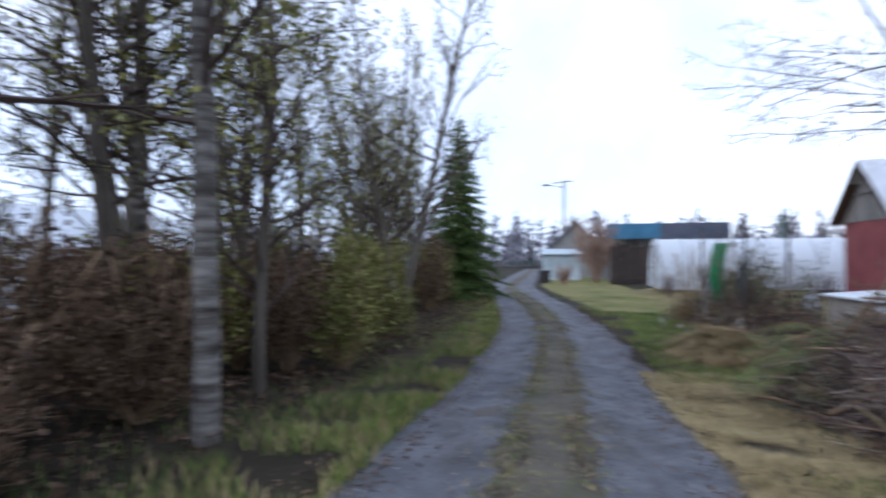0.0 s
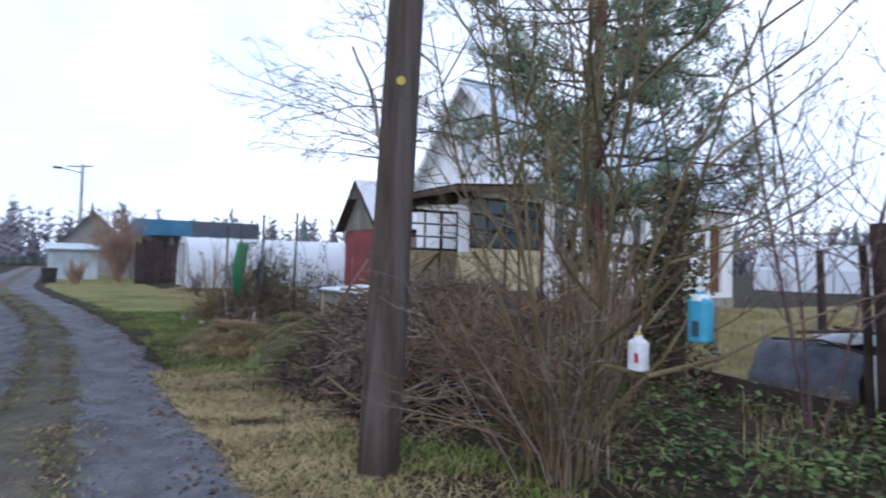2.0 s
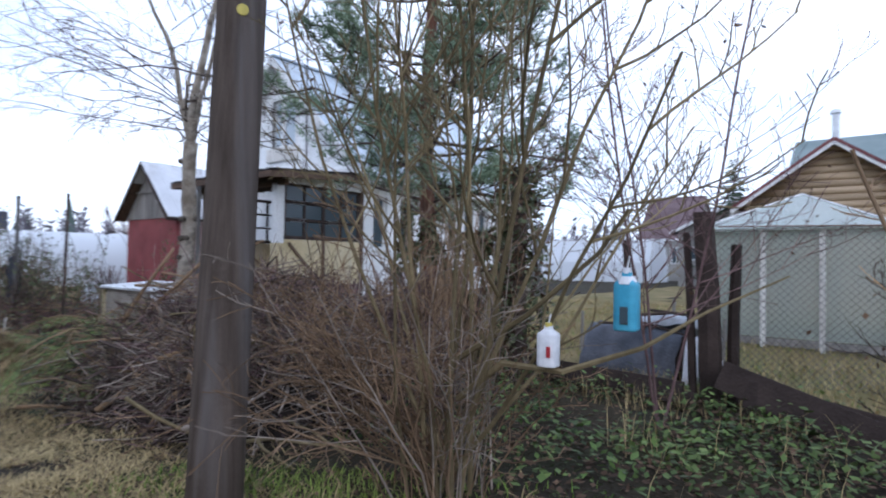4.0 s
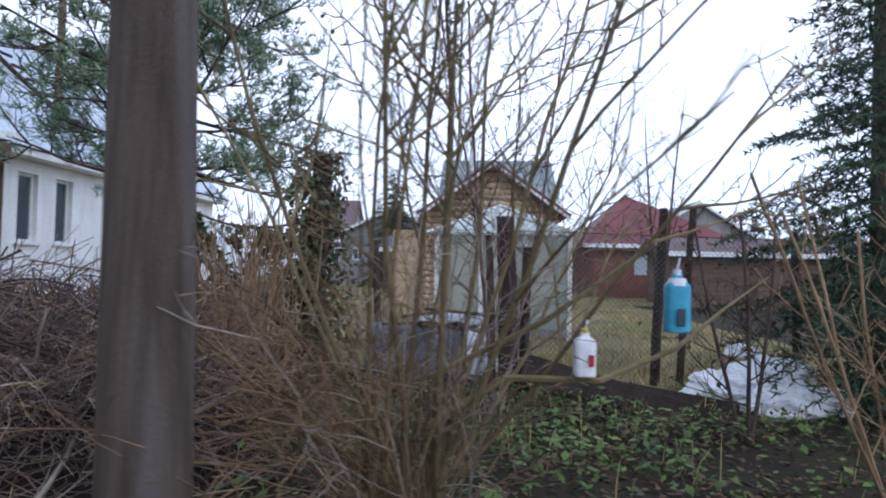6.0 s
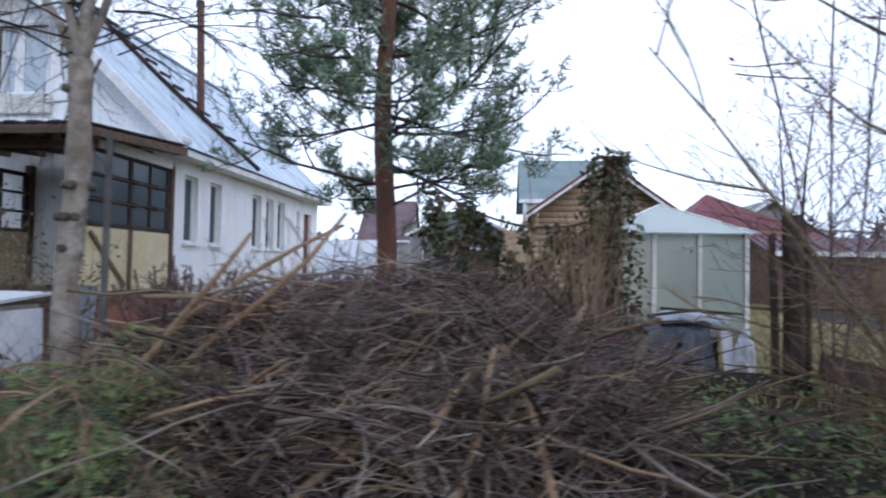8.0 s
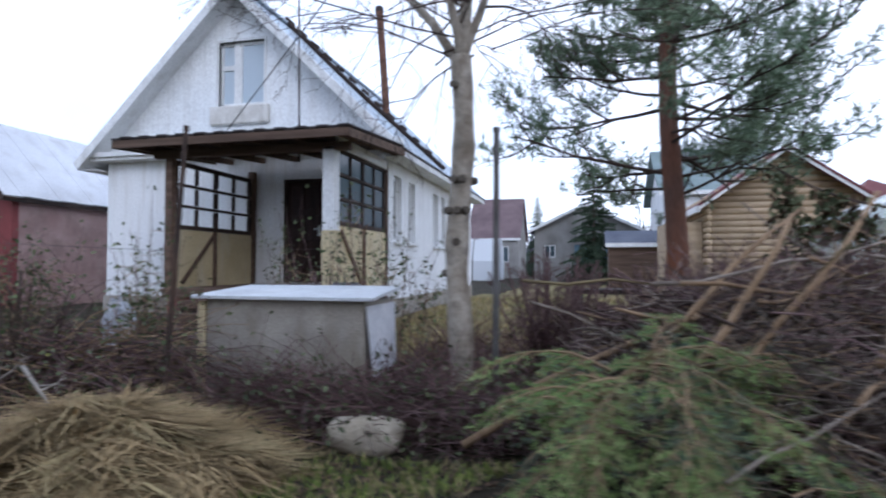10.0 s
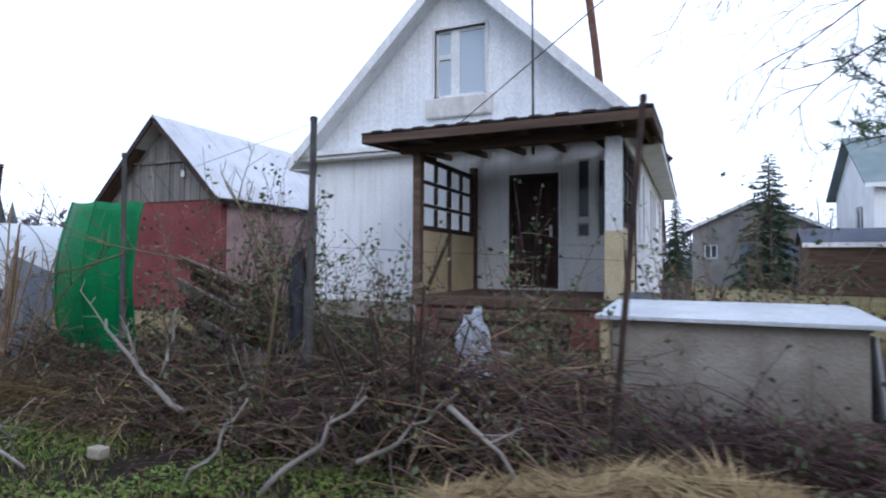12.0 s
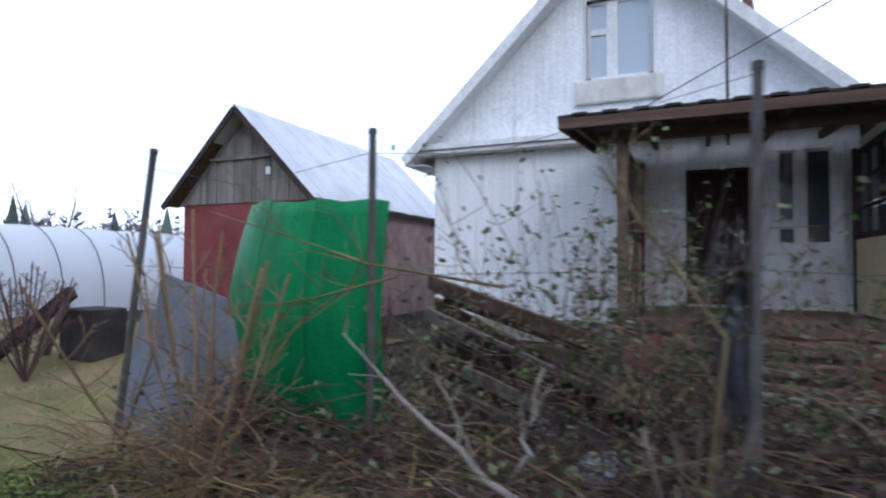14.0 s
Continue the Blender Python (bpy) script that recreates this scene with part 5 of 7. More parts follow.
# foil bag, slates, bricks
def crumple(name, cx, cy, cz, sx, sy, sz, mat, label, category, seed, group=""):
    g = Geo()
    for j in range(15):
        for i in range(26):
            th, ph = math.pi * j / 14, 2 * math.pi * i / 26
            n3 = Vector((math.sin(th) * math.cos(ph), math.sin(th) * math.sin(ph), math.cos(th)))
            s = 1 + 0.35 * noise.noise(n3 * 2.1 + Vector((seed, 0, 0))) + 0.16 * noise.noise(n3 * 6 + Vector((seed, 3, 0)))
            g.v.append((cx + n3.x * sx * s * (1.25 - 0.5 * (n3.z + 1) / 2), cy + n3.y * sy * s, cz + max(-0.55, n3.z) * sz * s))
    for j in range(14):
        for i in range(26):
            g.f.append((j * 26 + i, (j + 1) * 26 + i, (j + 1) * 26 + (i + 1) % 26, j * 26 + (i + 1) % 26))
    return thing(name, g, mat, (cx, cy, cz - 0.55 * sz), label, category, group)


tagged(part("earth_heap", mound(5.3, -5.4, 0.75, 0.6, 0.38, rng, 6), "earth", None, "low heap of earth and rubble in the weeds", smooth=True), category="earth heap")
crumple("foil_bag", 5.3, -5.5, 0.40, 0.14, 0.12, 0.3, "foil", "crumpled silver-grey plastic bag standing in the weeds", "bag", 1)
crumple("foil_bag", 5.4, -5.75, 0.22, 0.2, 0.14, 0.1, "foil", "flattened grey plastic bag in the weeds", "bag", 5)
crumple("plastic_rag", 3.55, -5.9, 0.05, 0.16, 0.12, 0.12, "foil", "pale plastic scrap caught in brambles", "rag", 8)
crumple("plastic_rag", 3.2, -5.6, 0.16, 0.14, 0.1, 0.1, "foil", "pale plastic scrap caught in brambles", "rag", 12)
for k in range(16):
    x, y = rng.uniform(4.0, 6.2), rng.uniform(-4.9, -3.5)
    m = pose(x, y, ground_z(x, y) + 0.03, rng.uniform(-12, 12), rng.uniform(-12, 12), rng.uniform(0, 180))
    thing("brick", Geo().box(-0.125, 0.125, -0.06, 0.06, -0.033, 0.033, m), "brick_red", (x, y, ground_z(x, y)), "loose red brick lying in the yard", "brick", "loose bricks", bevel=0.006)
for k in range(9):
    x, y = rng.uniform(3.6, 6.0), rng.uniform(-5.0, -3.4)
    L = rng.uniform(0.7, 1.5)
    a = rng.gauss(0.1, 0.3)
    thing("board", Geo().beam((x - L / 2 * math.cos(a), y - L / 2 * math.sin(a), 0.05 + 0.04 * k / 9), (x + L / 2 * math.cos(a), y + L / 2 * math.sin(a), 0.06), 0.12, 0.03), ("wood_grey", "wood_brown")[k % 2], (x, y, 0.0), "old board lying on the yard", "board", "boards on the yard", bevel=0.004)
thing("roofing_sheet", Geo().slab((6.2, -2.9, 0.0), (6.75, -2.9, 0.0), (6.5, -2.5, 0.75), (6.1, -2.5, 0.75), 0.01), "sheet_blue_grey", (6.3, -2.9, 0), "grey sheet leaning on the porch corner", "roofing sheet", bevel=0.003)

# white-barked sticks lying in the weeds
rng = random.Random(41)
for a, b, r in (((3.62, -6.78, 0.0), (2.51, -6.62, 0.60), 0.024), ((3.26, -6.7, 0.23), (3.41, -6.66, 0.71), 0.015), ((2.6, -6.45, 0.0), (1.7, -6.7, -0.1), 0.013), ((5.1, -6.9, -0.1), (5.6, -6.7, 0.28), 0.016), ((4.6, -7.2, -0.28), (5.1, -6.85, 0.3), 0.02), ((5.6, -6.7, 0.28), (6.1, -6.9, -0.05), 0.018), ((4.2, -7.3, -0.2), (4.45, -7.1, 0.22), 0.014), ((1.6, -7.4, -0.16), (3.2, -7.55, -0.14), 0.022)):
    v = Vector(b) - Vector(a)
    line = [Vector(a).lerp(Vector(b), k / 7) + Vector((rng.gauss(0, 0.022), rng.gauss(0, 0.022), rng.gauss(0, 0.022))) for k in range(8)]
    gf = Geo().tube(line, taper(r, r * 0.45, 8), 7, True)
    for k in (3, 4, 6):
        shoot(gf, line[k], v.normalized() + Vector((rng.uniform(-0.8, 0.8), rng.uniform(-0.6, 0.6), rng.uniform(-0.2, 0.9))), v.length * rng.uniform(0.2, 0.4), r * 0.4, 1, rng, 3, 0.7, 0.22, 0.0, 0.4)
    thing("fallen_branch", gf, "branch_pale", a, "pale lichen-grey fallen branch", "branch", "fallen branches", smooth=True)


# ---- trees ----
def birch(at, fork, seed):
    rng = random.Random(seed)
    e = root("birch", at, "old birch with peeling pale bark and bare drooping twigs", "tree")
    a, b = Vector(at), Vector(fork)
    pts = [a.lerp(b, k / 12) + Vector((0.03 * math.sin(k * 0.8), 0.03 * math.cos(k * 0.9), 0)) for k in range(13)]
    g = Geo().tube(pts, [0.108 - 0.024 * (k / 12) ** 0.5 + 0.010 * math.sin(k * 2.3) for k in range(13)], 14)
    for d, L, r in (((-0.5, 0.1, 1), 1.9, 0.045), ((0.18, 0.1, 1), 2.6, 0.062), ((0.35, -0.2, 1), 1.8, 0.04), ((0.02, -0.3, 1), 2.0, 0.045)):
        part("limb", Geo().tube(wander(pts[-1] - Vector((0, 0, 0.08)), d, L, 8, rng, 0.16, 0.05), taper(r, r * 0.4, 9), 8), "bark_birch", e, smooth=True)
    part("trunk", g, "bark_birch", e, "peeling pale bark with dark knots", smooth=True)
    g = Geo()
    for k in range(9):
        p = pts[int(rng.uniform(3, 12))]
        g.tube([p, p + Vector((rng.uniform(-1, 1), rng.uniform(-1, 0.2), 0)).normalized() * 0.13], [0.05, 0.03], 7, True)
    part("knot_mass", g, "bark_alder", e)
    g, tips = Geo(), []
    for k in range(30):
        a_ = rng.uniform(0, 6.28)
        p = pts[-1] + Vector((rng.uniform(-0.3, 0.25), rng.uniform(-0.2, 0.2), rng.uniform(0.0, 2.2)))
        shoot(g, p, (math.cos(a_), math.sin(a_), rng.uniform(0.1, 0.9)), rng.uniform(1.0, 2.0), rng.uniform(0.007, 0.013), 3, rng, 5, 0.6, 0.18, -0.1, 0.46, tips)
    for dx, dy, dz, L in ((-1, 0.1, 0.55, 2.1), (-1, -0.35, 0.8, 2.2), (-0.9, -0.8, 0.5, 2.3), (-0.8, -0.9, 0.9, 2.4), (-1, -0.5, 0.25, 2.2), (-0.5, -1, 1.2, 2.2)):
        shoot(g, pts[-1] + Vector((0, 0, rng.uniform(-0.1, 0.5))), (dx, dy, dz), L, 0.010, 3, rng, 6, 0.6, 0.18, -0.07, 0.46, tips)
    part("crown", g, "twig_dark", e, "thin drooping twigs")
    return e


birch((8.62, -5.66, -0.3), (8.62, -5.58, 2.66), 3)


def pine(at, height, seed, lean=(0.0, 0.0)):
    rng = random.Random(seed)
    e = root("pine", at, "tall pine with an orange trunk and blue-green needles", "tree")
    pts = [Vector(at) + Vector((lean[0] * k / 14 + 0.05 * math.sin(k), lean[1] * k / 14, height * k / 14)) for k in range(15)]
    part("trunk", Geo().tube(pts, taper(0.135, 0.03, 15), 14), "bark_pine", e, "orange flaking bark", smooth=True)
    gw, gn = Geo(), Geo()
    for k in range(84):
        f = 0.2 + 0.78 * (k + rng.random()) / 84
        i = min(13, int(f * 14))
        p = pts[i].lerp(pts[i + 1], f * 14 - i)
        a = rng.uniform(0, 6.28)
        L = (2.05 * (1 - f) ** 0.6 + 0.3) * rng.uniform(0.6, 1.1)
        tips = []
        d = (math.cos(a), math.sin(a), rng.uniform(-0.15, 0.3))
        shoot(gw, p, d, L, 0.008 + 0.010 * L, 2, rng, 6, 0.6, 0.13, 0.05, 0.5, tips, 4, 0.22)
        for q in tips + [t_ + Vector((rng.uniform(-0.1, 0.1), rng.uniform(-0.1, 0.1), rng.uniform(-0.05, 0.1))) for t_ in tips[::2]]:
            w = Vector((d[0] * 0.4 + rng.uniform(-0.6, 0.6), d[1] * 0.4 + rng.uniform(-0.6, 0.6), rng.uniform(0.1, 1)))
            needles(gn, q, w, 0.14, 9, 0.115, rng, 0.07)
    part("limb_mass", gw, "twig_dark", e)
    part("needle_mass", gn, "needle", e, "blue-green needle tufts")
    return e


pine((10.55, -3.1, -0.15), 9.5, 8)


def spruce(at, height, radius, seed, label, dense=1.0, mat="needle_dark", first=0.04, spans=120, wide=0.1):
    rng = random.Random(seed)
    e = root("spruce", at, label, "tree")
    x, y, z = at
    part("trunk", Geo().tube([(x, y, z), (x, y, z + height * 0.5), (x, y, z + height)], [0.03 * height ** 0.8, 0.018 * height ** 0.8, 0.008], 8), "bark_alder", e)
    gw, gn = Geo(), Geo()
    for k in range(int(spans * dense)):
        f = first + (0.98 - first) * k / int(spans * dense)
        a = k * 2.399 + rng.uniform(-0.4, 0.4)
        L = radius * (1 - f) ** 0.85 * rng.uniform(0.75, 1.15) + 0.08
        fir_bough(gw, gn, (x, y, z + f * height), (math.cos(a), math.sin(a), 0.05 - 0.35 * (1 - f)), L, rng, -0.1, 0.06 + 0.012 * height ** 0.5, 0.085, wide)
    part("limb_mass", gw, "twig_dark", e)
    part("needle_mass", gn, mat, e)
    return e


spruce((17.75, -4.35, -0.05), 6.0, 1.5, 4, "dark green spruce with drooping boughs at the plot's corner", 1.5)


def bare_tree(at, height, seed, label, mat="twig_dark", stems=1, spread=0.5, leaf=None, leaf_n=0, category="tree", trunk_r=0.05, kids=6, lean=(0, 0), name="bare_tree", leaf_size=0.06, depth=3, start=0.22, reach=0.36):
    rng = random.Random(seed)
    e = root(name, at, label, category)
    g, g0, tips = Geo(), Geo(), []
    for s in range(stems):
        a = 6.28 * s / stems + rng.random()
        o = 0.0 if stems == 1 else rng.uniform(0.1, spread)
        top = height * rng.uniform(0.8, 1.0)
        pts = wander(at, (o * math.cos(a) + lean[0], o * math.sin(a) + lean[1], 1), top, 10, rng, 0.05, 0.05)
        g0.tube(pts, taper(trunk_r, 0.008, 11), 8)
        for k in range(kids * 3):
            f = start + (0.97 - start) * (k + rng.random()) / (kids * 3)
            i = min(9, int(f * 10))
            p = pts[i].lerp(pts[i + 1], f * 10 - i)
            b = rng.uniform(0, 6.28)
            shoot(g, p, (math.cos(b), math.sin(b), rng.uniform(0.3, 1.3)), top * reach * (1.15 - f) * rng.uniform(0.6, 1.2), trunk_r * 0.32 * (1.1 - f) + 0.003, depth - 1, rng, 4, 0.6, 0.15, 0.05, 0.55, tips)
    part("trunk", g0, mat, e, smooth=True)
    part("crown", g, mat if not mat.startswith("bark_") else "twig_dark", e)
    if leaf and tips:
        gl = Geo()
        for k in range(leaf_n):
            q = rng.choice(tips)
            gl.leaf(q + Vector((rng.uniform(-1, 1), rng.uniform(-1, 1), rng.uniform(-1, 1))) * 0.12, rng.uniform(0.6, 1.2) * leaf_size, rng)
        part("foliage", gl, leaf, e)
    return e


bare_tree((14.45, -5.1, -0.1), 3.5, 17, "bare young alder with fine dark twigs", mat="twig_purple", stems=3, spread=0.3, trunk_r=0.011, kids=7, leaf="litter", leaf_n=160, leaf_size=0.035, reach=0.42)
bare_tree((16.1, -5.5, -0.1), 1.9, 19, "bare thin sapling with a few shrivelled leaves", stems=3, spread=0.5, trunk_r=0.016, kids=4, leaf="litter", leaf_n=150, leaf_size=0.045)
bare_tree((16.3, -6.6, -0.1), 1.9, 23, "thin tan stalks of a low bush", mat="twig_tan", stems=9, spread=0.5, trunk_r=0.008, kids=2, category="shrub", name="bush", depth=2)
# stalks by the net
rng = random.Random(51)
g = Geo()
for k in range(54):
    x, y = rng.gauss(12.5, 0.14), rng.gauss(-5.2, 0.14)
    shoot(g, (x, y, -0.1), (rng.gauss(0, 0.1), rng.gauss(0, 0.1), 1), rng.uniform(1.0, 1.8), rng.uniform(0.006, 0.013), 1, rng, 3, 0.3, 0.07, 0.05, 0.4)
thing("dry_stalk_clump", g, "twig_tan", (12.5, -5.2, -0.1), "clump of dry tan stalks", "stalks")
# ivy-covered stump
stump = root("ivy_stump", (12.88, -4.5, -0.1), "tall dead trunk wrapped in dark ivy", "stump")
part("trunk", Geo().tube([(12.88, -4.5, -0.15), (12.86, -4.5, 1.0), (12.92, -4.52, 2.1)], [0.13, 0.10, 0.08], 10, True), "twig_dark", stump)
g, g2 = Geo(), Geo()
for k in range(2600):
    z = rng.uniform(0.0, 2.15)
    a, r = rng.uniform(0, 6.28), 0.08 + (0.12 + 0.26 * (1 - z / 2.2)) * rng.random()
    (g if k % 3 else g2).leaf((12.88 + r * math.cos(a), -4.5 + r * math.sin(a), z), rng.uniform(0.04, 0.08), rng)
part("ivy", g, "leaf_dark", stump)
part("ivy", g2, "litter", stump)
# camouflage net
net = root("camouflage_net", (11.7, -4.9, 0.0), "sagging camouflage net with dark leaf patches", "net")
gr, gl, gl2 = Geo(), Geo(), Geo()


def net_top(u):
    return 1.92 - 1.35 * u + 1.0 * u * u


gr.tube([(11.2 + 1.7 * u, -4.3 - 0.3 * u, net_top(u)) for u in [k / 10 for k in range(11)]], [0.012] * 11, 6)
for k in range(7500):
    u, v = rng.random(), rng.random()
    x, y = 11.2 + 1.7 * u + rng.uniform(-0.03, 0.03), -4.3 - 0.3 * u - 0.12 * math.sin(v * 3) + rng.uniform(-0.05, 0.05)
    z = 0.05 + (net_top(u) - 0.05) * v
    if noise.noise((u * 9, v * 7, 2)) > -0.12:
        (gl if k % 3 else gl2).leaf((x, y, z), rng.uniform(0.04, 0.10), rng)
part("rope", gr, "twig_dark", net)
part("leaf_patch", gl, "leaf_dark", net)
part("leaf_patch", gl2, "litter", net)

# bramble thicket before the house: tangled stems, dark leaves, tall arching shoots
rng = random.Random(61)
bram = root("bramble_thicket", (3.4, -6.0, -0.2), "tangled dark bramble thicket with sparse green leaves", "bramble")
g, g2, gl, gl2 = Geo(), Geo(), Geo(), Geo()


def thick_h(x):
    return 0.75 + 0.25 * math.sin(x * 1.3 + 0.6) + 0.12 * math.sin(x * 3.1)


for k in range(5600):
    x, y = rng.uniform(0.9, 6.3), rng.gauss(-5.95, 0.36)
    h = thick_h(x) * max(0.15, 1 - ((y + 6.15) / 1.05) ** 2)
    a = rng.uniform(0, 6.28)
    z = ground_z(x, y) + rng.random() * h * 0.75
    d = (math.cos(a), math.sin(a) * 0.6, rng.uniform(-0.2, 0.7))
    pts = wander((x, y, z), d, rng.uniform(0.35, 0.95), 5, rng, 0.28, -0.12)
    (g if k % 3 else g2).tube(pts, taper(rng.uniform(0.003, 0.007), 0.002, 6), 3)
    if h > 0.3:
        for q in pts[1:]:
            if rng.random() < 0.42:
                (gl if rng.random() < 0.62 else gl2).leaf(q, rng.uniform(0.025, 0.06), rng)
# sprays of leaves that climb higher
for cx, cy, cz, n in ((2.85, -6.0, 1.3, 7), (3.1, -6.0, 1.7, 12), (3.4, -6.0, 1.8, 18), (3.7, -6.0, 1.7, 18), (3.95, -6.0, 1.4, 14), (4.3, -5.9, 1.15, 14), (4.7, -6.0, 1.0, 14), (4.95, -5.7, 1.35, 7), (5.65, -5.6, 1.5, 8), (5.95, -5.9, 1.2, 7),
                      (6.15, -6.0, 1.0, 7), (2.5, -6.1, 1.0, 8), (6.8, -4.75, 1.45, 12), (7.2, -4.7, 1.5, 12), (7.6, -4.7, 1.55, 12), (7.9, -4.7, 1.3, 9)):
    for k in range(n):
        pts = wander((cx + rng.uniform(-0.25, 0.25), cy + rng.uniform(-0.2, 0.2), 0.1), (rng.uniform(-0.3, 0.3), rng.uniform(-0.2, 0.2), 1), cz * rng.uniform(0.6, 1.12), 8, rng, 0.17, 0.0)
        g.tube(pts, taper(0.006, 0.002, 9), 3)
        for i in (2, 3, 4, 5, 6):
            w = wander(pts[i], (rng.uniform(-1, 1), rng.uniform(-0.6, 0.6), rng.uniform(-0.2, 0.9)), rng.uniform(0.12, 0.3), 3, rng, 0.25, 0.0)
            g2.tube(w, taper(0.003, 0.0015, 4), 3)
            pts.extend(w[1:] if rng.random() < 0.5 else [])
        for q in pts[2:]:
            for _ in range(3):
                if rng.random() < 0.72:
                    (gl if rng.random() < 0.6 else gl2).leaf(q + Vector((rng.uniform(-0.06, 0.06), rng.uniform(-0.06, 0.06), rng.uniform(-0.06, 0.06))), rng.uniform(0.022, 0.06), rng)
part("stem_mass", g, "twig_purple", bram, "red-brown bramble stems")
part("stem_mass", g2, "twig_tan", bram, "tan dead stems")
part("foliage", gl, "leaf_dark", bram, "dark green bramble leaves")
part("foliage", gl2, "bramble_leaf", bram, "paler bramble leaves")
# bare branches that reach across the green sheet
rngb = random.Random(62)
for line, r in ((((3.1, -6.35, 1.1), (2.3, -6.4, 1.22), (1.7, -6.42, 1.4), (1.1, -6.4, 1.56)), 0.010), (((2.5, -6.4, 1.15), (2.0, -6.45, 1.02), (1.5, -6.45, 0.94), (0.95, -6.4, 0.92)), 0.009),
                (((1.4, -6.55, -0.2), (1.55, -6.5, 0.45), (1.85, -6.45, 0.85), (2.2, -6.4, 1.1)), 0.014), (((0.45, -6.6, -0.2), (0.7, -6.5, 0.6), (0.62, -6.5, 1.1), (0.35, -6.45, 1.6)), 0.012),
                (((4.05, -6.5, 0.0), (4.15, -6.45, 0.9), (3.85, -6.4, 1.35), (3.6, -6.4, 1.7)), 0.016)):
    gf = Geo().tube(line, taper(r, r * 0.35, 4), 6)
    for a, b in zip(line, line[1:]):
        for _ in range(3):
            f = rngb.random()
            q = Vector(a).lerp(Vector(b), f)
            shoot(gf, q, Vector(b) - Vector(a) + Vector((rngb.uniform(-0.5, 0.5), rngb.uniform(-0.3, 0.3), rngb.uniform(-0.2, 0.6))), rngb.uniform(0.25, 0.6), r * 0.4, 1, rngb, 3, 0.6, 0.2, 0.02, 0.45)
    thing("bare_branch", gf, "bark_olive", line[0], "thin bare olive-brown branch reaching over the weeds", "branch", "bare branches", smooth=True)
# tall arching bare shoots
bare_tree((1.35, -6.75, -0.25), 1.9, 71, "bare thorny bush with tan arching shoots", mat="twig_tan", stems=11, spread=0.9, trunk_r=0.007, kids=2, category="shrub", name="bush", depth=2)
bare_tree((4.0, -6.4, -0.25), 0.9, 73, "bare thorny bush with grey arching shoots", mat="twig_grey", stems=7, spread=0.9, trunk_r=0.005, kids=2, category="shrub", name="bush", depth=2)
bare_tree((5.2, -6.5, -0.3), 1.3, 74, "dark low bramble bush", mat="twig_dark", stems=14, spread=1.0, trunk_r=0.006, kids=2, category="shrub", name="bush", depth=2)
g, g2 = Geo(), Geo()
for k in range(1200):
    x, y = rng.gauss(1.7, 0.9), rng.gauss(-6.35, 0.22)
    a = rng.uniform(0, 6.28)
    pts = wander((x, y, ground_z(x, y) + rng.uniform(0, 0.32)), (math.cos(a), math.sin(a), rng.uniform(-0.1, 0.5)), rng.uniform(0.3, 0.9), 4, rng, 0.2, -0.06)
    (g if k % 2 else g2).tube(pts, taper(rng.uniform(0.003, 0.007), 0.002, 5), 3)
dead = root("dead_stalks", (1.7, -6.75, -0.25), "heap of dead tan weed stalks", "dead stalks")
part("stalk_mass", g, "twig_tan", dead)
part("stalk_mass", g2, "grass_dry", dead)
# thicket in front of the box and by the birch
g, gl = Geo(), Geo()
for k in range(2300):
    x, y = rng.uniform(6.75, 9.5), rng.gauss(-5.88, 0.2)
    a = rng.uniform(0, 6.28)
    pts = wander((x, y, ground_z(x, y) + rng.uniform(0, 0.35)), (math.cos(a), math.sin(a), rng.uniform(-0.1, 0.8)), rng.uniform(0.3, 0.8), 4, rng, 0.3, -0.06)
    g.tube(pts, taper(rng.uniform(0.003, 0.007), 0.002, 5), 3)
    for q in pts[2:]:
        if rng.random() < 0.45:
            gl.leaf(q, rng.uniform(0.03, 0.06), rng)
bram2 = root("bramble_thicket", (8.4, -5.9, -0.25), "low dark bramble thicket round the birch", "bramble")
part("stem_mass", g, "twig_purple", bram2)
part("foliage", gl, "leaf_dark", bram2)


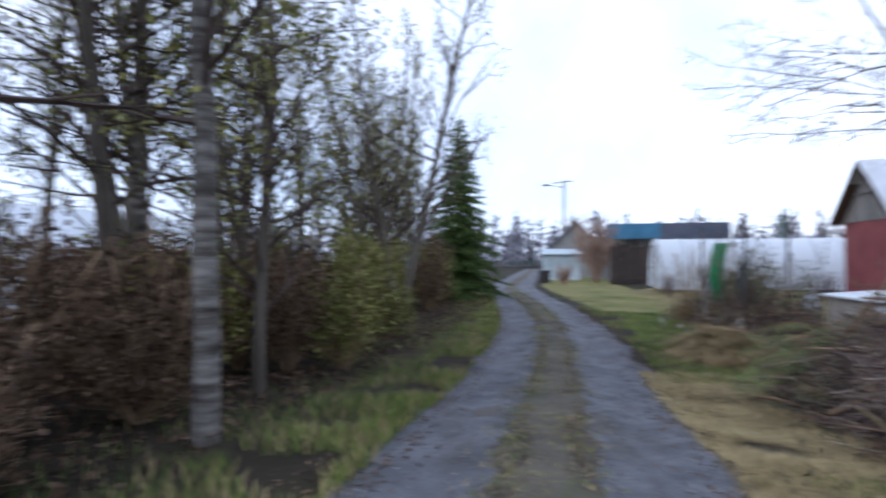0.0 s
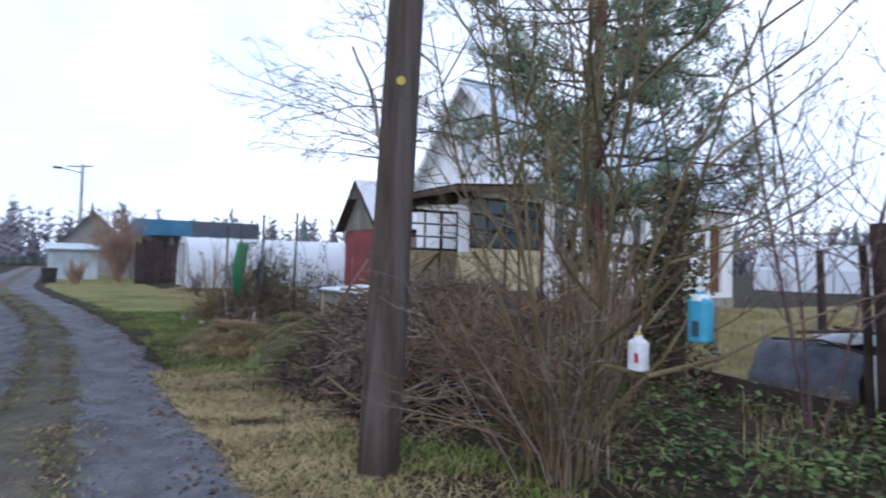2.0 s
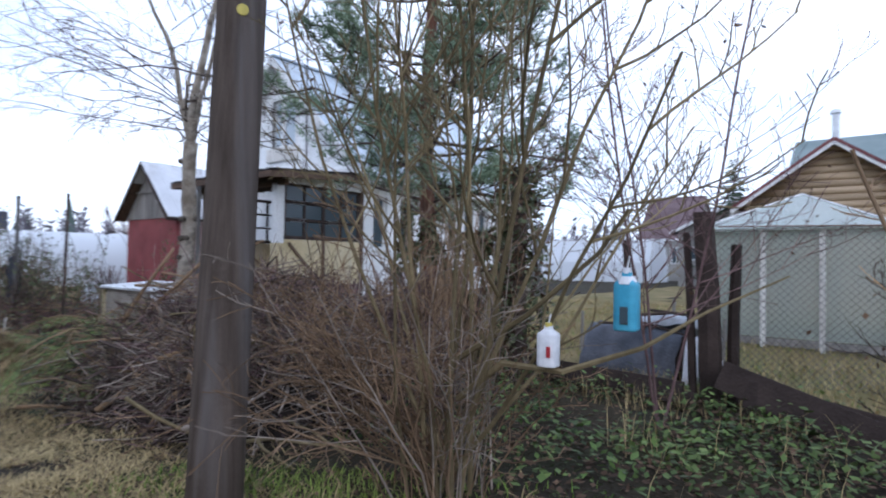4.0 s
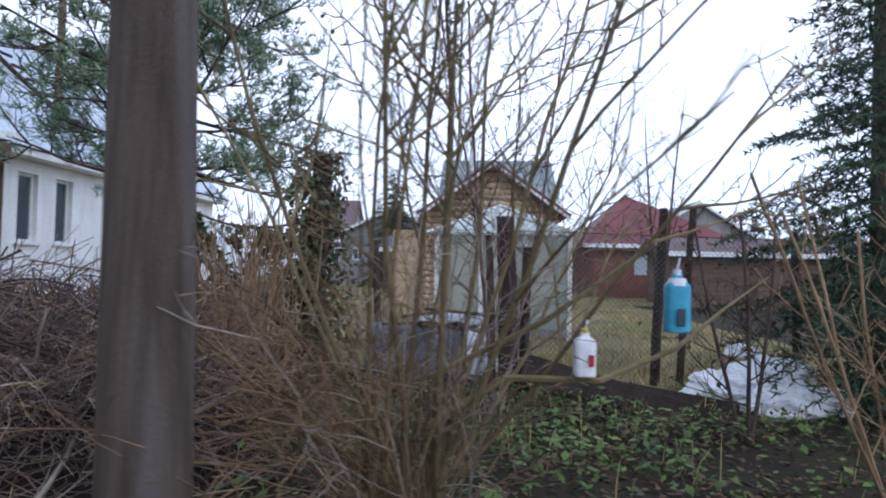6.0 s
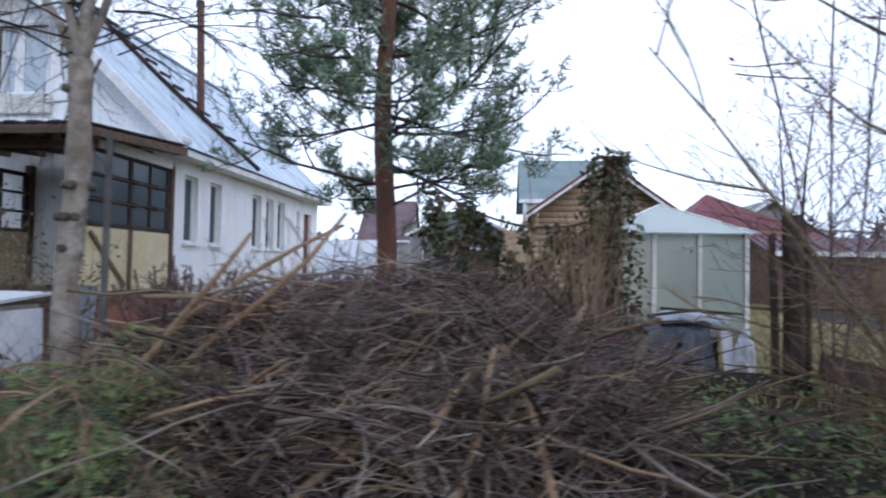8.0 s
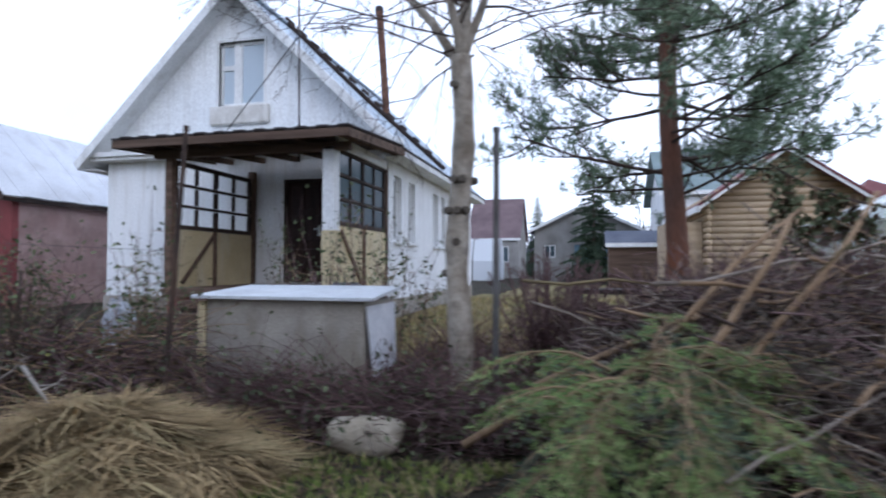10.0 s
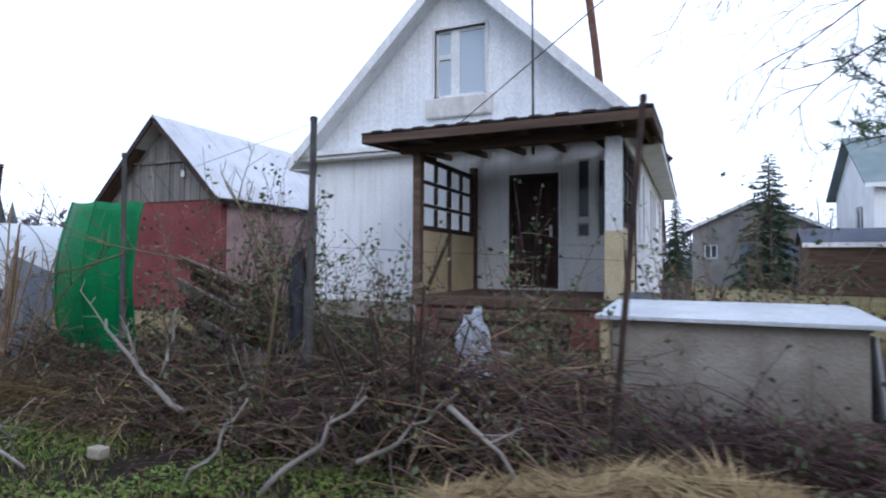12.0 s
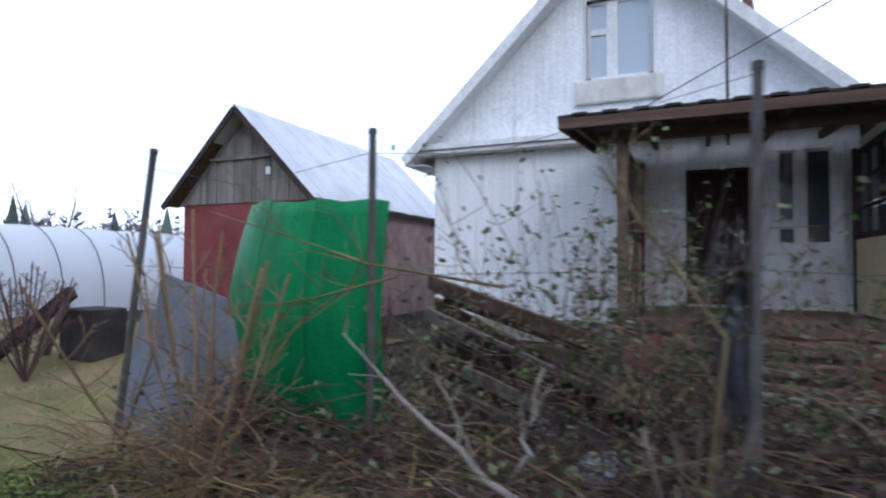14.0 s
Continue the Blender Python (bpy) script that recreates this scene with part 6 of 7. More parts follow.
# ---- neighbouring plots ----
def simple_house(name, x0, x1, y0, y1, eave, ridge, axis, wall_mat, roof_mat, label, over=0.35, windows=(), doors=(), category="house", base=0.0):
    """A gabled house; axis is the ridge's direction. windows: (side, u0, u1, z0, z1) on the side s(outh), w(est) or e(ast)."""
    e = root(name, ((x0 + x1) / 2, (y0 + y1) / 2, base), label, category)
    t = 0.2
    holes = {"s": [], "w": [], "e": []}
    for s, *r in (*windows, *doors):
        holes[s].append(tuple(r))
    part("wall", wall_boxes(Geo(), "x", x0, x1, base - 0.3, eave, y0, y0 + t, holes["s"]), wall_mat, e)
    part("wall", Geo().box(x0, x1, y1 - t, y1, base - 0.3, eave), wall_mat, e)
    part("wall", wall_boxes(Geo(), "y", y0 + t, y1 - t, base - 0.3, eave, x0, x0 + t, holes["w"]), wall_mat, e)
    part("wall", wall_boxes(Geo(), "y", y0 + t, y1 - t, base - 0.3, eave, x1 - t, x1, holes["e"]), wall_mat, e)
    if axis == "y":
        m, half = (x0 + x1) / 2, (x1 - x0) / 2
        k = (ridge - eave) / half
        for a, b in ((y0, y0 + t), (y1 - t, y1)):
            part("gable", Geo().prism([(x0, eave), (x1, eave), (m, ridge - 0.06)], "y", a, b), wall_mat, e)
        for s in (-1, 1):
            ex, ez = m + s * (half + over), eave - k * over
            c = ((ex, y0 - over, ez), (m, y0 - over, ridge), (m, y1 + over, ridge), (ex, y1 + over, ez))
            part("roof", Geo().slab(*(c if s < 0 else (c[0], c[3], c[2], c[1])), 0.08), roof_mat, e)
            part("barge_board", Geo().beam((m, y0 - over - 0.012, ridge - 0.09), (ex, y0 - over - 0.012, ez - 0.09), 0.03, 0.14), "white_trim", e)
    else:
        m, half = (y0 + y1) / 2, (y1 - y0) / 2
        k = (ridge - eave) / half
        for a, b in ((x0, x0 + t), (x1 - t, x1)):
            part("gable", Geo().prism([(y0, eave), (y1, eave), (m, ridge - 0.06)], "x", a, b), wall_mat, e)
        for s in (-1, 1):
            ey, ez = m + s * (half + over), eave - k * over
            c = ((x0 - over, ey, ez), (x1 + over, ey, ez), (x1 + over, m, ridge), (x0 - over, m, ridge))
            part("roof", Geo().slab(*(c if s < 0 else (c[1], c[0], c[3], c[2])), 0.08), roof_mat, e)
        part("eave_board", Geo().box(x0 - over, x1 + over, y0 - over - 0.03, y0 - over - 0.005, eave - k * over - 0.16, eave - k * over), "white_trim", e)
    for s, u0, u1, z0, z1 in windows:
        c = {"s": y0 + 0.08, "w": x0 + 0.08, "e": x1 - 0.08}[s]
        put = (lambda g, a, b, d, h, w: g.box(a, b, c - w, c + w, d, h)) if s == "s" else (lambda g, a, b, d, h, w: g.box(c - w, c + w, a, b, d, h))
        gf = Geo()
        for a, b, d, h in ((u0, u0 + 0.06, z0, z1), (u1 - 0.06, u1, z0, z1), (u0 + 0.06, u1 - 0.06, z0, z0 + 0.06), (u0 + 0.06, u1 - 0.06, z1 - 0.06, z1), ((u0 + u1) / 2 - 0.03, (u0 + u1) / 2 + 0.03, z0 + 0.06, z1 - 0.06)):
            put(gf, a, b, d, h, 0.04)
        w = part("window", gf, "white_trim", e)
        put(gp_ := Geo(), u0 + 0.06, u1 - 0.06, z0 + 0.06, z1 - 0.06, 0.008)
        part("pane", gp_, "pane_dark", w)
    for s, u0, u1, z0, z1 in doors:
        c = {"s": y0 + 0.1, "w": x0 + 0.1, "e": x1 - 0.1}[s]
        part("door", Geo().box(u0, u1, c - 0.03, c + 0.03, z0, z1) if s == "s" else Geo().box(c - 0.03, c + 0.03, u0, u1, z0, z1), "blue_door", e, "faded blue plank door")
    return e


# log cabin
LX, LY, LE, LR = 14.7, 6.9, 2.85, 4.16
cabin = root("log_cabin", (LX, LY + 2, 0), "small cabin of honey-coloured logs with a dark red roof", "cabin")
lg = 0.17
k = 0
z = 0.0
while z < LR - 0.25:
    half = 1.85 if z < LE - 0.05 else 1.85 * (LR - 0.1 - z) / (LR - LE)
    if half > 0.15:
        part("log", Geo().tube([(LX - half, LY + 0.09, z + lg / 2), (LX + half, LY + 0.09, z + lg / 2)], [lg / 2 + 0.008] * 2, 10, True), "log_wood", cabin, smooth=True)
        if z < LE - 0.1:
            part("log", Geo().tube([(LX - 1.85, LY, z + lg / 2), (LX - 1.85, LY + 4, z + lg / 2)], [lg / 2 + 0.006] * 2, 8, True), "log_wood", cabin, smooth=True)
    z += lg
part("wall", Geo().box(LX + 1.7, LX + 1.85, LY, LY + 4, -0.2, LE).box(LX - 1.8, LX + 1.8, LY + 3.85, LY + 4, -0.2, LE), "log_wood", cabin)
for s in (-1, 1):
    ex, ez = LX + s * 2.15, LR - 2.15 * (LR - LE) / 1.85
    c = ((ex, LY - 0.35, ez), (LX, LY - 0.35, LR), (LX, LY + 4.3, LR), (ex, LY + 4.3, ez))
    part("roof", Geo().slab(*(c if s < 0 else (c[0], c[3], c[2], c[1])), 0.06), "roof_red", cabin, "dark red sheet roof")
    part("barge_board", Geo().beam((LX, LY - 0.365, LR - 0.10), (ex, LY - 0.365, ez - 0.10), 0.03, 0.09), "white_trim", cabin)
    part("verge_strip", Geo().beam((LX, LY - 0.37, LR - 0.02), (ex, LY - 0.37, ez - 0.02), 0.05, 0.07), "roof_red", cabin)
part("eave_board", Geo().box(LX - 2.2, LX - 2.1, LY - 0.3, LY + 4.2, LR - 2.15 * 0.708 - 0.2, LR - 2.15 * 0.708 - 0.03), "white_trim", cabin)
part("side_porch", Geo().box(LX - 2.9, LX - 1.95, LY + 0.3, LY + 2.4, 0, 2.2), "log_wood", cabin, "boarded side porch")

simple_house("house", 12.9, 17.4, 15.5, 21.5, 4.3, 6.35, "x", "white_plaster", "roof_green", "white house with a grey-green roof behind the cabin", windows=(("w", 17.0, 18.2, 2.0, 3.4), ("s", 14, 15.2, 1.2, 2.6)))
thing("chimney_flue", Geo().tube([(14.0, 17.6, 5.7), (14.0, 17.6, 7.2)], [0.13, 0.13], 10, True).tube([(14.0, 17.6, 7.15), (14.0, 17.6, 7.3)], [0.2, 0.16], 10, True), "zinc", (14.0, 17.6, 5.6), "shiny steel chimney flue on the roof", "chimney")
simple_house("house", 1.0, 4.7, 33.0, 39.0, 3.2, 6.3, "x", "grey_wall", "roof_brown", "far house under a steep dull brown roof", over=0.2, windows=(("s", 1.8, 2.8, 1.2, 2.4), ("s", 3.2, 4.0, 1.2, 2.4)))
simple_house("shed", 6.85, 12.3, 22.0, 27.0, 3.05, 4.35, "y", "grey_wall", "roof_slate", "grey boarded shed with blue doors across the yard", windows=(("s", 7.4, 8.0, 1.4, 2.1),), doors=(("s", 9.0, 9.9, 0.0, 2.1), ("s", 10.6, 11.5, 0.0, 2.1)), category="shed")
simple_house("shed", 10.5, 13.3, 13.6, 15.2, 1.95, 2.4, "x", "wood_brown", "roof_slate", "low brown shed before the white house", category="shed", over=0.15)
spruce((10.0, 19.5, 0), 6.2, 2.1, 33, "bushy dark spruce beside the grey shed", 0.9, wide=0.3)
spruce((5.6, 40, 0), 7.0, 1.7, 34, "dark spruce far behind the houses", 0.9, wide=0.3)
simple_house("shed", -10.0, -6.8, 8.0, 11.0, 2.0, 2.9, "x", "wood_grey", "roof_slate", "low dark-roofed shed behind the red one", category="shed")
simple_house("house", 24, 31, 26, 33, 3.2, 5.4, "y", "grey_wall", "roof_green", "far grey house with a green roof", windows=(("s", 26.5, 28, 1.4, 2.6),))
simple_house("shed", 20.5, 29.0, 9.5, 12.0, 1.9, 2.3, "x", "wood_brown", "roof_brown", "long low shed with a dark brown roof", category="shed")
# hip-roofed brick house
hip = root("house", (21.8, 17, 0), "brick house under a dark red hipped roof", "house")
part("wall", wall_boxes(Geo(), "x", 19, 24.6, -0.2, 2.3, 14.3, 14.5, [(20.6, 21.5, 0.9, 1.9), (21.9, 22.8, 0.9, 1.9)]).box(19, 19.2, 14.5, 20, -0.2, 2.3).box(24.4, 24.6, 14.5, 20, -0.2, 2.3), "brick_red", hip)
part("upper_band", Geo().box(18.98, 24.62, 14.28, 14.299, 1.95, 2.3), "beige_wall", hip, "beige band under the eaves")
for u0 in (20.6, 21.9):
    w = part("window", Geo().box(u0, u0 + 0.07, 14.33, 14.4, 0.9, 1.9).box(u0 + 0.83, u0 + 0.9, 14.33, 14.4, 0.9, 1.9).box(u0 + 0.07, u0 + 0.83, 14.33, 14.4, 1.83, 1.9).box(u0 + 0.07, u0 + 0.83, 14.33, 14.4, 0.9, 0.97), "red_paint", hip)
    part("pane", Geo().box(u0 + 0.07, u0 + 0.83, 14.36, 14.368, 0.97, 1.83), "pane", w)
pk = (20.9, 17.0, 4.55)
cs = [(18.5, 13.8, 2.2), (25.1, 13.8, 2.2), (25.1, 20.4, 2.2), (18.5, 20.4, 2.2)]
for a, b in zip(cs, cs[1:] + cs[:1]):
    part("roof", Geo().add([a, b, pk, tuple(Vector(a) - Vector((0, 0, 0.1))), tuple(Vector(b) - Vector((0, 0, 0.1))), tuple(Vector(pk) - Vector((0, 0, 0.1)))], [(0, 1, 2), (5, 4, 3), (0, 3, 4, 1), (1, 4, 5, 2), (2, 5, 3, 0)]), "roof_red", hip, "dark red hip slope")
part("eave_board", Geo().box(18.5, 25.1, 13.75, 13.79, 2.04, 2.2), "white_trim", hip)

# gazebo with a pale hipped top
GX0, GX1, GY0, GY1 = 13.63, 15.75, -0.25, 1.9
gaz = root("gazebo", (14.7, 0.8, 0), "small gazebo with pale translucent panels and a peaked top", "gazebo")
for x in (GX0, (GX0 + GX1) / 2 - 0.35, (GX0 + GX1) / 2 + 0.35, GX1):
    for y in (GY0, GY1):
        part("post", Geo().box(x - 0.035, x + 0.035, y - 0.035, y + 0.035, -0.1, 1.68), "sill_worn", gaz, bevel=0.006)
for a, b in (((GX0, GY0), (GX1, GY0)), ((GX0, GY1), (GX1, GY1)), ((GX0, GY0), (GX0, GY1)), ((GX1, GY0), (GX1, GY1))):
    part("rail", Geo().beam((*a, 1.70), (*b, 1.70), 0.06, 0.05), "white_trim", gaz)
    part("rail", Geo().beam((*a, 0.12), (*b, 0.12), 0.06, 0.10), "wood_grey", gaz)
    m_, n_ = Vector((*a, 0)), Vector((*b, 0))
    up = Vector((0, 0, 1))
    if a[1] == b[1] == GY1:
        continue
    part("panel", Geo().slab(tuple(m_ + up * 0.18), tuple(n_ + up * 0.18), tuple(n_ + up * 1.66), tuple(m_ + up * 1.66), 0.008), "poly_panel", gaz)
gp_top = ((GX0 + GX1) / 2, (GY0 + GY1) / 2, 2.27)
cs = [(GX0 - 0.15, GY0 - 0.15, 1.70), (GX1 + 0.15, GY0 - 0.15, 1.70), (GX1 + 0.15, GY1 + 0.15, 1.70), (GX0 - 0.15, GY1 + 0.15, 1.70)]
for a, b in zip(cs, cs[1:] + cs[:1]):
    d = Vector((0, 0, 0.012))
    part("roof_panel", Geo().add([a, b, gp_top, tuple(Vector(a) - d), tuple(Vector(b) - d), tuple(Vector(gp_top) - d)], [(0, 1, 2), (5, 4, 3), (0, 3, 4, 1)]), "poly_panel", gaz)
    part("hip_bar", Geo().tube([a, gp_top], [0.018, 0.018], 6), "white_trim", gaz)

# dark old posts, wire mesh fence, trough and rubbish
for (x, y, h, w, dx) in ((14.59, -4.2, 1.62, 0.092, 0.0), (14.74, -4.12, 1.35, 0.05, 0.02), (14.46, -4.2, 1.45, 0.035, -0.05), (16.05, -3.65, 1.78, 0.045, 0.03), (16.3, -3.6, 1.8, 0.035, 0.06), (12.95, -1.6, 1.5, 0.05, 0.0), (17.6, -3.3, 1.6, 0.04, 0.0)):
    rngp = random.Random(int(x * 100))
    thing("old_post", Geo().tube(wander((x, y, -0.25), (dx, 0, 1), h + 0.25, 6, rngp, 0.03), taper(w * 1.1, w * 0.9, 7), 7, True), "wood_dark", (x, y, -0.25), "blackened rough wooden post", "fence post", "old wooden posts", bevel=0.0)
g = Geo()
fa, fb, z0, z1 = Vector((14.62, -4.15, 0)), Vector((17.6, -3.3, 0)), 0.2, 1.5
n = 54
L = (fb - fa).length
for s in (-1, 1):
    for k in range(-24, n + 24):
        u0 = k / n
        u1 = u0 + s * (z1 - z0) / L
        a, b = (u0, z0), (u1, z1)
        pts = []
        for u, z in (a, b):
            pts.append((u, z))
        (ua, za), (ub, zb) = pts
        lo, hi = 0.0, 1.0
        for bound in (0.0, 1.0):
            if (ua - bound) * (ub - bound) < 0:
                f = (bound - ua) / (ub - ua)
                if (ua < 0) if bound == 0 else (ua > 1):
                    lo = f
                else:
                    hi = f
        if max(ua, ub) <= 0 or min(ua, ub) >= 1:
            continue
        p = fa.lerp(fb, ua + (ub - ua) * lo) + Vector((0, 0, za + (zb - za) * lo))
        q = fa.lerp(fb, ua + (ub - ua) * hi) + Vector((0, 0, za + (zb - za) * hi))
        g.tube([p, q], [0.0022, 0.0022], 3)
mesh_fence = root("mesh_fence", (16.0, -3.8, 0), "rusty chain-link mesh hung between old posts", "fence")
part("mesh", g, "metal_post", mesh_fence)
part("top_wire", Geo().tube([tuple(fa + Vector((0, 0, 1.5))), tuple(fb + Vector((0, 0, 1.5)))], [0.006, 0.006], 4), "rust", mesh_fence)
tr = root("feed_trough", (13.75, -3.3, 0), "old trough covered with bent grey-blue sheets", "trough")


def bent_sheet(x0, x1, yc, ry, h, a0, a1, seed, sag):
    """A thin sheet bowed over the trough, dented and a little ragged at its ends."""
    g = Geo()
    n1, n2 = 26, 12
    for side in (0, 1):
        for i in range(n1 + 1):
            for j in range(n2 + 1):
                u, a = i / n1, radians(a0 + (a1 - a0) * j / n2)
                x = x0 + (x1 - x0) * u + 0.05 * noise.noise((j * 0.5, seed, 1)) * (1 if u > 0.5 else -1)
                k = 1 + 0.10 * noise.noise((u * 4, j * 0.4, seed)) - sag * u
                g.v.append((x, yc - ry * math.cos(a) * k, -0.02 + h * math.sin(a) * k - side * 0.012))
    m, off = n2 + 1, (n1 + 1) * (n2 + 1)
    for i in range(n1):
        for j in range(n2):
            a = i * m + j
            g.f.append((a, a + 1, a + m + 1, a + m))
            g.f.append((off + a + m, off + a + m + 1, off + a + 1, off + a))
    for i in range(n1):
        for j in (0, n2):
            a = i * m + j
            g.f.append((a, a + m, off + a + m, off + a))
    for j in range(n2):
        for i in (0, n1):
            a = i * m + j
            g.f.append((a, a + 1, off + a + 1, off + a))
    return g


part("side_sheet", bent_sheet(13.15, 14.12, -3.2, 0.46, 0.56, 4, 120, 3, 0.06), "sheet_dark", tr, "dark blue-grey sheet bent over the front", smooth=True)
part("cover", bent_sheet(13.62, 14.34, -3.12, 0.44, 0.66, 62, 150, 7, 0.02), "sheet_pale", tr, "pale creased cover sheet", smooth=True)
part("end_sheet", Geo().slab((14.2, -3.66, 0.0), (14.36, -3.5, 0.0), (14.34, -3.42, 0.46), (14.2, -3.52, 0.5), 0.012), "white_plastic", tr, "white flap hanging at the open end", bevel=0.003)
part("cover_stick", Geo().tube([(13.5, -3.42, 0.62), (14.0, -3.3, 0.68), (14.42, -3.2, 0.63)], [0.02, 0.018, 0.014], 6, True).tube([(13.7, -3.1, 0.68), (14.45, -3.45, 0.66)], [0.016, 0.012], 6, True)
     .tube([(13.3, -3.5, 0.54), (13.8, -3.55, 0.58), (14.2, -3.6, 0.5)], [0.014, 0.014, 0.01], 6, True), "twig_dark", tr, "dark sticks holding the cover down")
# dark box added under the sheets, its colour standing for the shaded inside
part("body", Geo().box(13.3, 14.2, -3.45, -2.85, -0.1, 0.4), "wood_dark", tr)
crumple("white_bag", 14.42, -3.55, 0.2, 0.10, 0.09, 0.3, "white_plastic", "white plastic bag beside the trough", "bag", 3)
for k, (a, b) in enumerate((((14.7, -4.4, 0.3), (16.2, -4.9, -0.05)), ((14.9, -4.5, 0.2), (16.4, -4.7, 0.0)), ((12.9, -4.3, 0.15), (14.4, -4.35, 0.1)), ((13.0, -4.25, 0.05), (14.5, -4.3, 0.02)))):
    thing("rotten_plank", Geo().beam(a, b, 0.05, 0.23 - 0.02 * k, (0, 0.35, 1)), "wood_dark", b, "black rotten plank lying in the weeds", "plank", "rotten planks", bevel=0.006)
rng = random.Random(77)
for k, (x, y, z, s) in enumerate(((16.5, -4.2, 0.12, 0.34), (16.95, -4.1, 0.2, 0.40), (17.2, -4.4, 0.05, 0.3), (16.8, -4.5, 0.02, 0.36), (16.75, -3.95, 0.42, 0.14))):
    crumple("plastic_film", x, y, z, s, s * 0.6, s * 0.5, "white_plastic", "crumpled white plastic film heaped on the ground", "plastic film", 20 + k, "heap of plastic film")
for k in range(7):
    x = 10.9 + 0.55 * k
    thing("stake", Geo().tube([(x, -2.6 + 0.1 * k, -0.1), (x + 0.02, -2.6 + 0.1 * k, 0.55 + 0.1 * (k % 3))], [0.025, 0.02], 6, True), "wood_grey", (x, -2.6 + 0.1 * k, -0.1), "short grey garden stake", "stake", "garden stakes")
# low rail and bed behind the birch
rail = root("low_fence", (10.2, -3.9, 0), "low weathered rail fence in the yard", "fence")
for x in (9.75, 11.0, 12.2):
    part("post", Geo().box(x - 0.05, x + 0.05, -3.95, -3.87, -0.1, 0.62), "wood_brown", rail, bevel=0.008)
part("rail", Geo().beam((9.7, -3.98, 0.55), (12.3, -4.0, 0.5), 0.05, 0.09), "wood_brown", rail)
part("rail", Geo().beam((9.7, -3.98, 0.3), (12.3, -4.0, 0.28), 0.05, 0.09), "wood_brown", rail)
bench = root("bench", (9.9, -2.0, 0), "grey plank table standing in the yard", "bench")
part("top", Geo().box(9.4, 10.5, -2.3, -1.7, 0.62, 0.68), "wood_dark", bench, bevel=0.008)
for x in (9.5, 10.4):
    part("leg", Geo().box(x - 0.05, x + 0.05, -2.2, -1.8, -0.1, 0.62), "grey_wall", bench)

# tunnel greenhouse
TX, TW, TH = -11.2, 1.7, 2.2
tun = root("greenhouse", (TX, -0.8, 0), "long tunnel greenhouse under white plastic film", "greenhouse")
arc = [(TX - TW * math.cos(math.pi * k / 14), TH * math.sin(math.pi * k / 14) ** 0.75) for k in range(15)]
ny = 20
g = Geo()
for j in range(ny + 1):
    y = -5.6 + 10.2 * j / ny
    for x, z in arc:
        g.v.append((x, y, z - 0.02 - (0.03 if j % 2 else 0.0)))
for j in range(ny):
    for i in range(14):
        a = j * 15 + i
        g.f.append((a, a + 1, a + 16, a + 15))
part("film", g, "poly_film", tun, "sagging white film", smooth=True)
part("end_film", Geo().prism(arc[::-1], "y", -5.61, -5.58), "poly_film", tun)
part("end_film", Geo().prism(arc[::-1], "y", 4.58, 4.61), "poly_film", tun)
for j in range(0, ny + 1, 2):
    y = -5.6 + 10.2 * j / ny
    part("hoop", Geo().tube([(TX + (x - TX) * 1.015, y, z * 1.015 + 0.01) for x, z in arc], [0.012] * 15, 5), "metal_post", tun)
part("door_frame", Geo().beam((TX - 0.45, -5.63, 0), (TX - 0.45, -5.63, 1.85), 0.06, 0.06).beam((TX + 0.45, -5.63, 0), (TX + 0.45, -5.63, 1.85), 0.06, 0.06).beam((TX - 0.45, -5.63, 1.85), (TX + 0.45, -5.63, 1.85), 0.06, 0.06), "wood_grey", tun)
thing("black_crate", Geo().box(-3.7, -3.05, -4.3, -3.8, -0.05, 0.62), "bitumen", (-3.4, -4.05, -0.05), "black plastic compost crate", "crate", bevel=0.02)
thing("leaning_beam", Geo().beam((-4.6, -4.6, -0.05), (-3.3, -4.4, 0.85), 0.12, 0.16), "wood_dark", (-4.6, -4.6, -0.05), "charred beam leaning on a crate", "beam", bevel=0.01)
thing("leaning_beam", Geo().beam((-4.3, -4.1, -0.05), (-3.4, -4.4, 0.75), 0.09, 0.10), "wood_grey", (-4.3, -4.1, -0.05), "grey beam leaning on a crate", "beam", bevel=0.01)

# beyond the greenhouse along the road
car = root("open_shed", (-24, -3, 0), "long open shed with a blue and slate roof", "shed")
for y0, y1, mt, lb in ((-6.7, -3.35, "roof_blue", "blue roof"), (-3.34, 0.9, "roof_slate", "dark slate roof")):
    part("roof", Geo().slab((-23.6, y0, 2.75), (-23.6, y1, 2.75), (-26.0, y1, 3.65), (-26.0, y0, 3.65), 0.08), mt, car, lb)
    part("fascia", Geo().box(-23.6, -23.55, y0, y1, 2.62, 3.62), mt, car)
for y in (-6.5, -4.5, -2.0, 0.7):
    part("post", Geo().box(-23.8, -23.65, y - 0.07, y + 0.07, -0.3, 2.65), "wood_grey", car)
part("back_wall", Geo().box(-26, -25.9, -6.6, 0.8, -0.3, 3.5), "wood_grey", car)
fence = root("board_fence", (-19.5, -7, 0), "dark weathered board fence", "fence")
rng = random.Random(88)
for k in range(15):
    y = -6.85 + 0.155 * k
    part("plank", Geo().box(-19.52, -19.48, y, y + 0.14, -0.5, 2.0 + rng.uniform(-0.08, 0.3)), "wood_dark", fence)
simple_house("house", -36.0, -30.0, -10.9, -6.4, 2.0, 4.3, "x", "grey_wall", "roof_slate", "grey gabled house at the end of the track", windows=(("s", -33, -32, 0.6, 1.6),), base=-0.4)
lean_to = root("lean_to", (-24, -9.8, -0.4), "low lean-to of pale blue-grey sheets by the track", "shed")
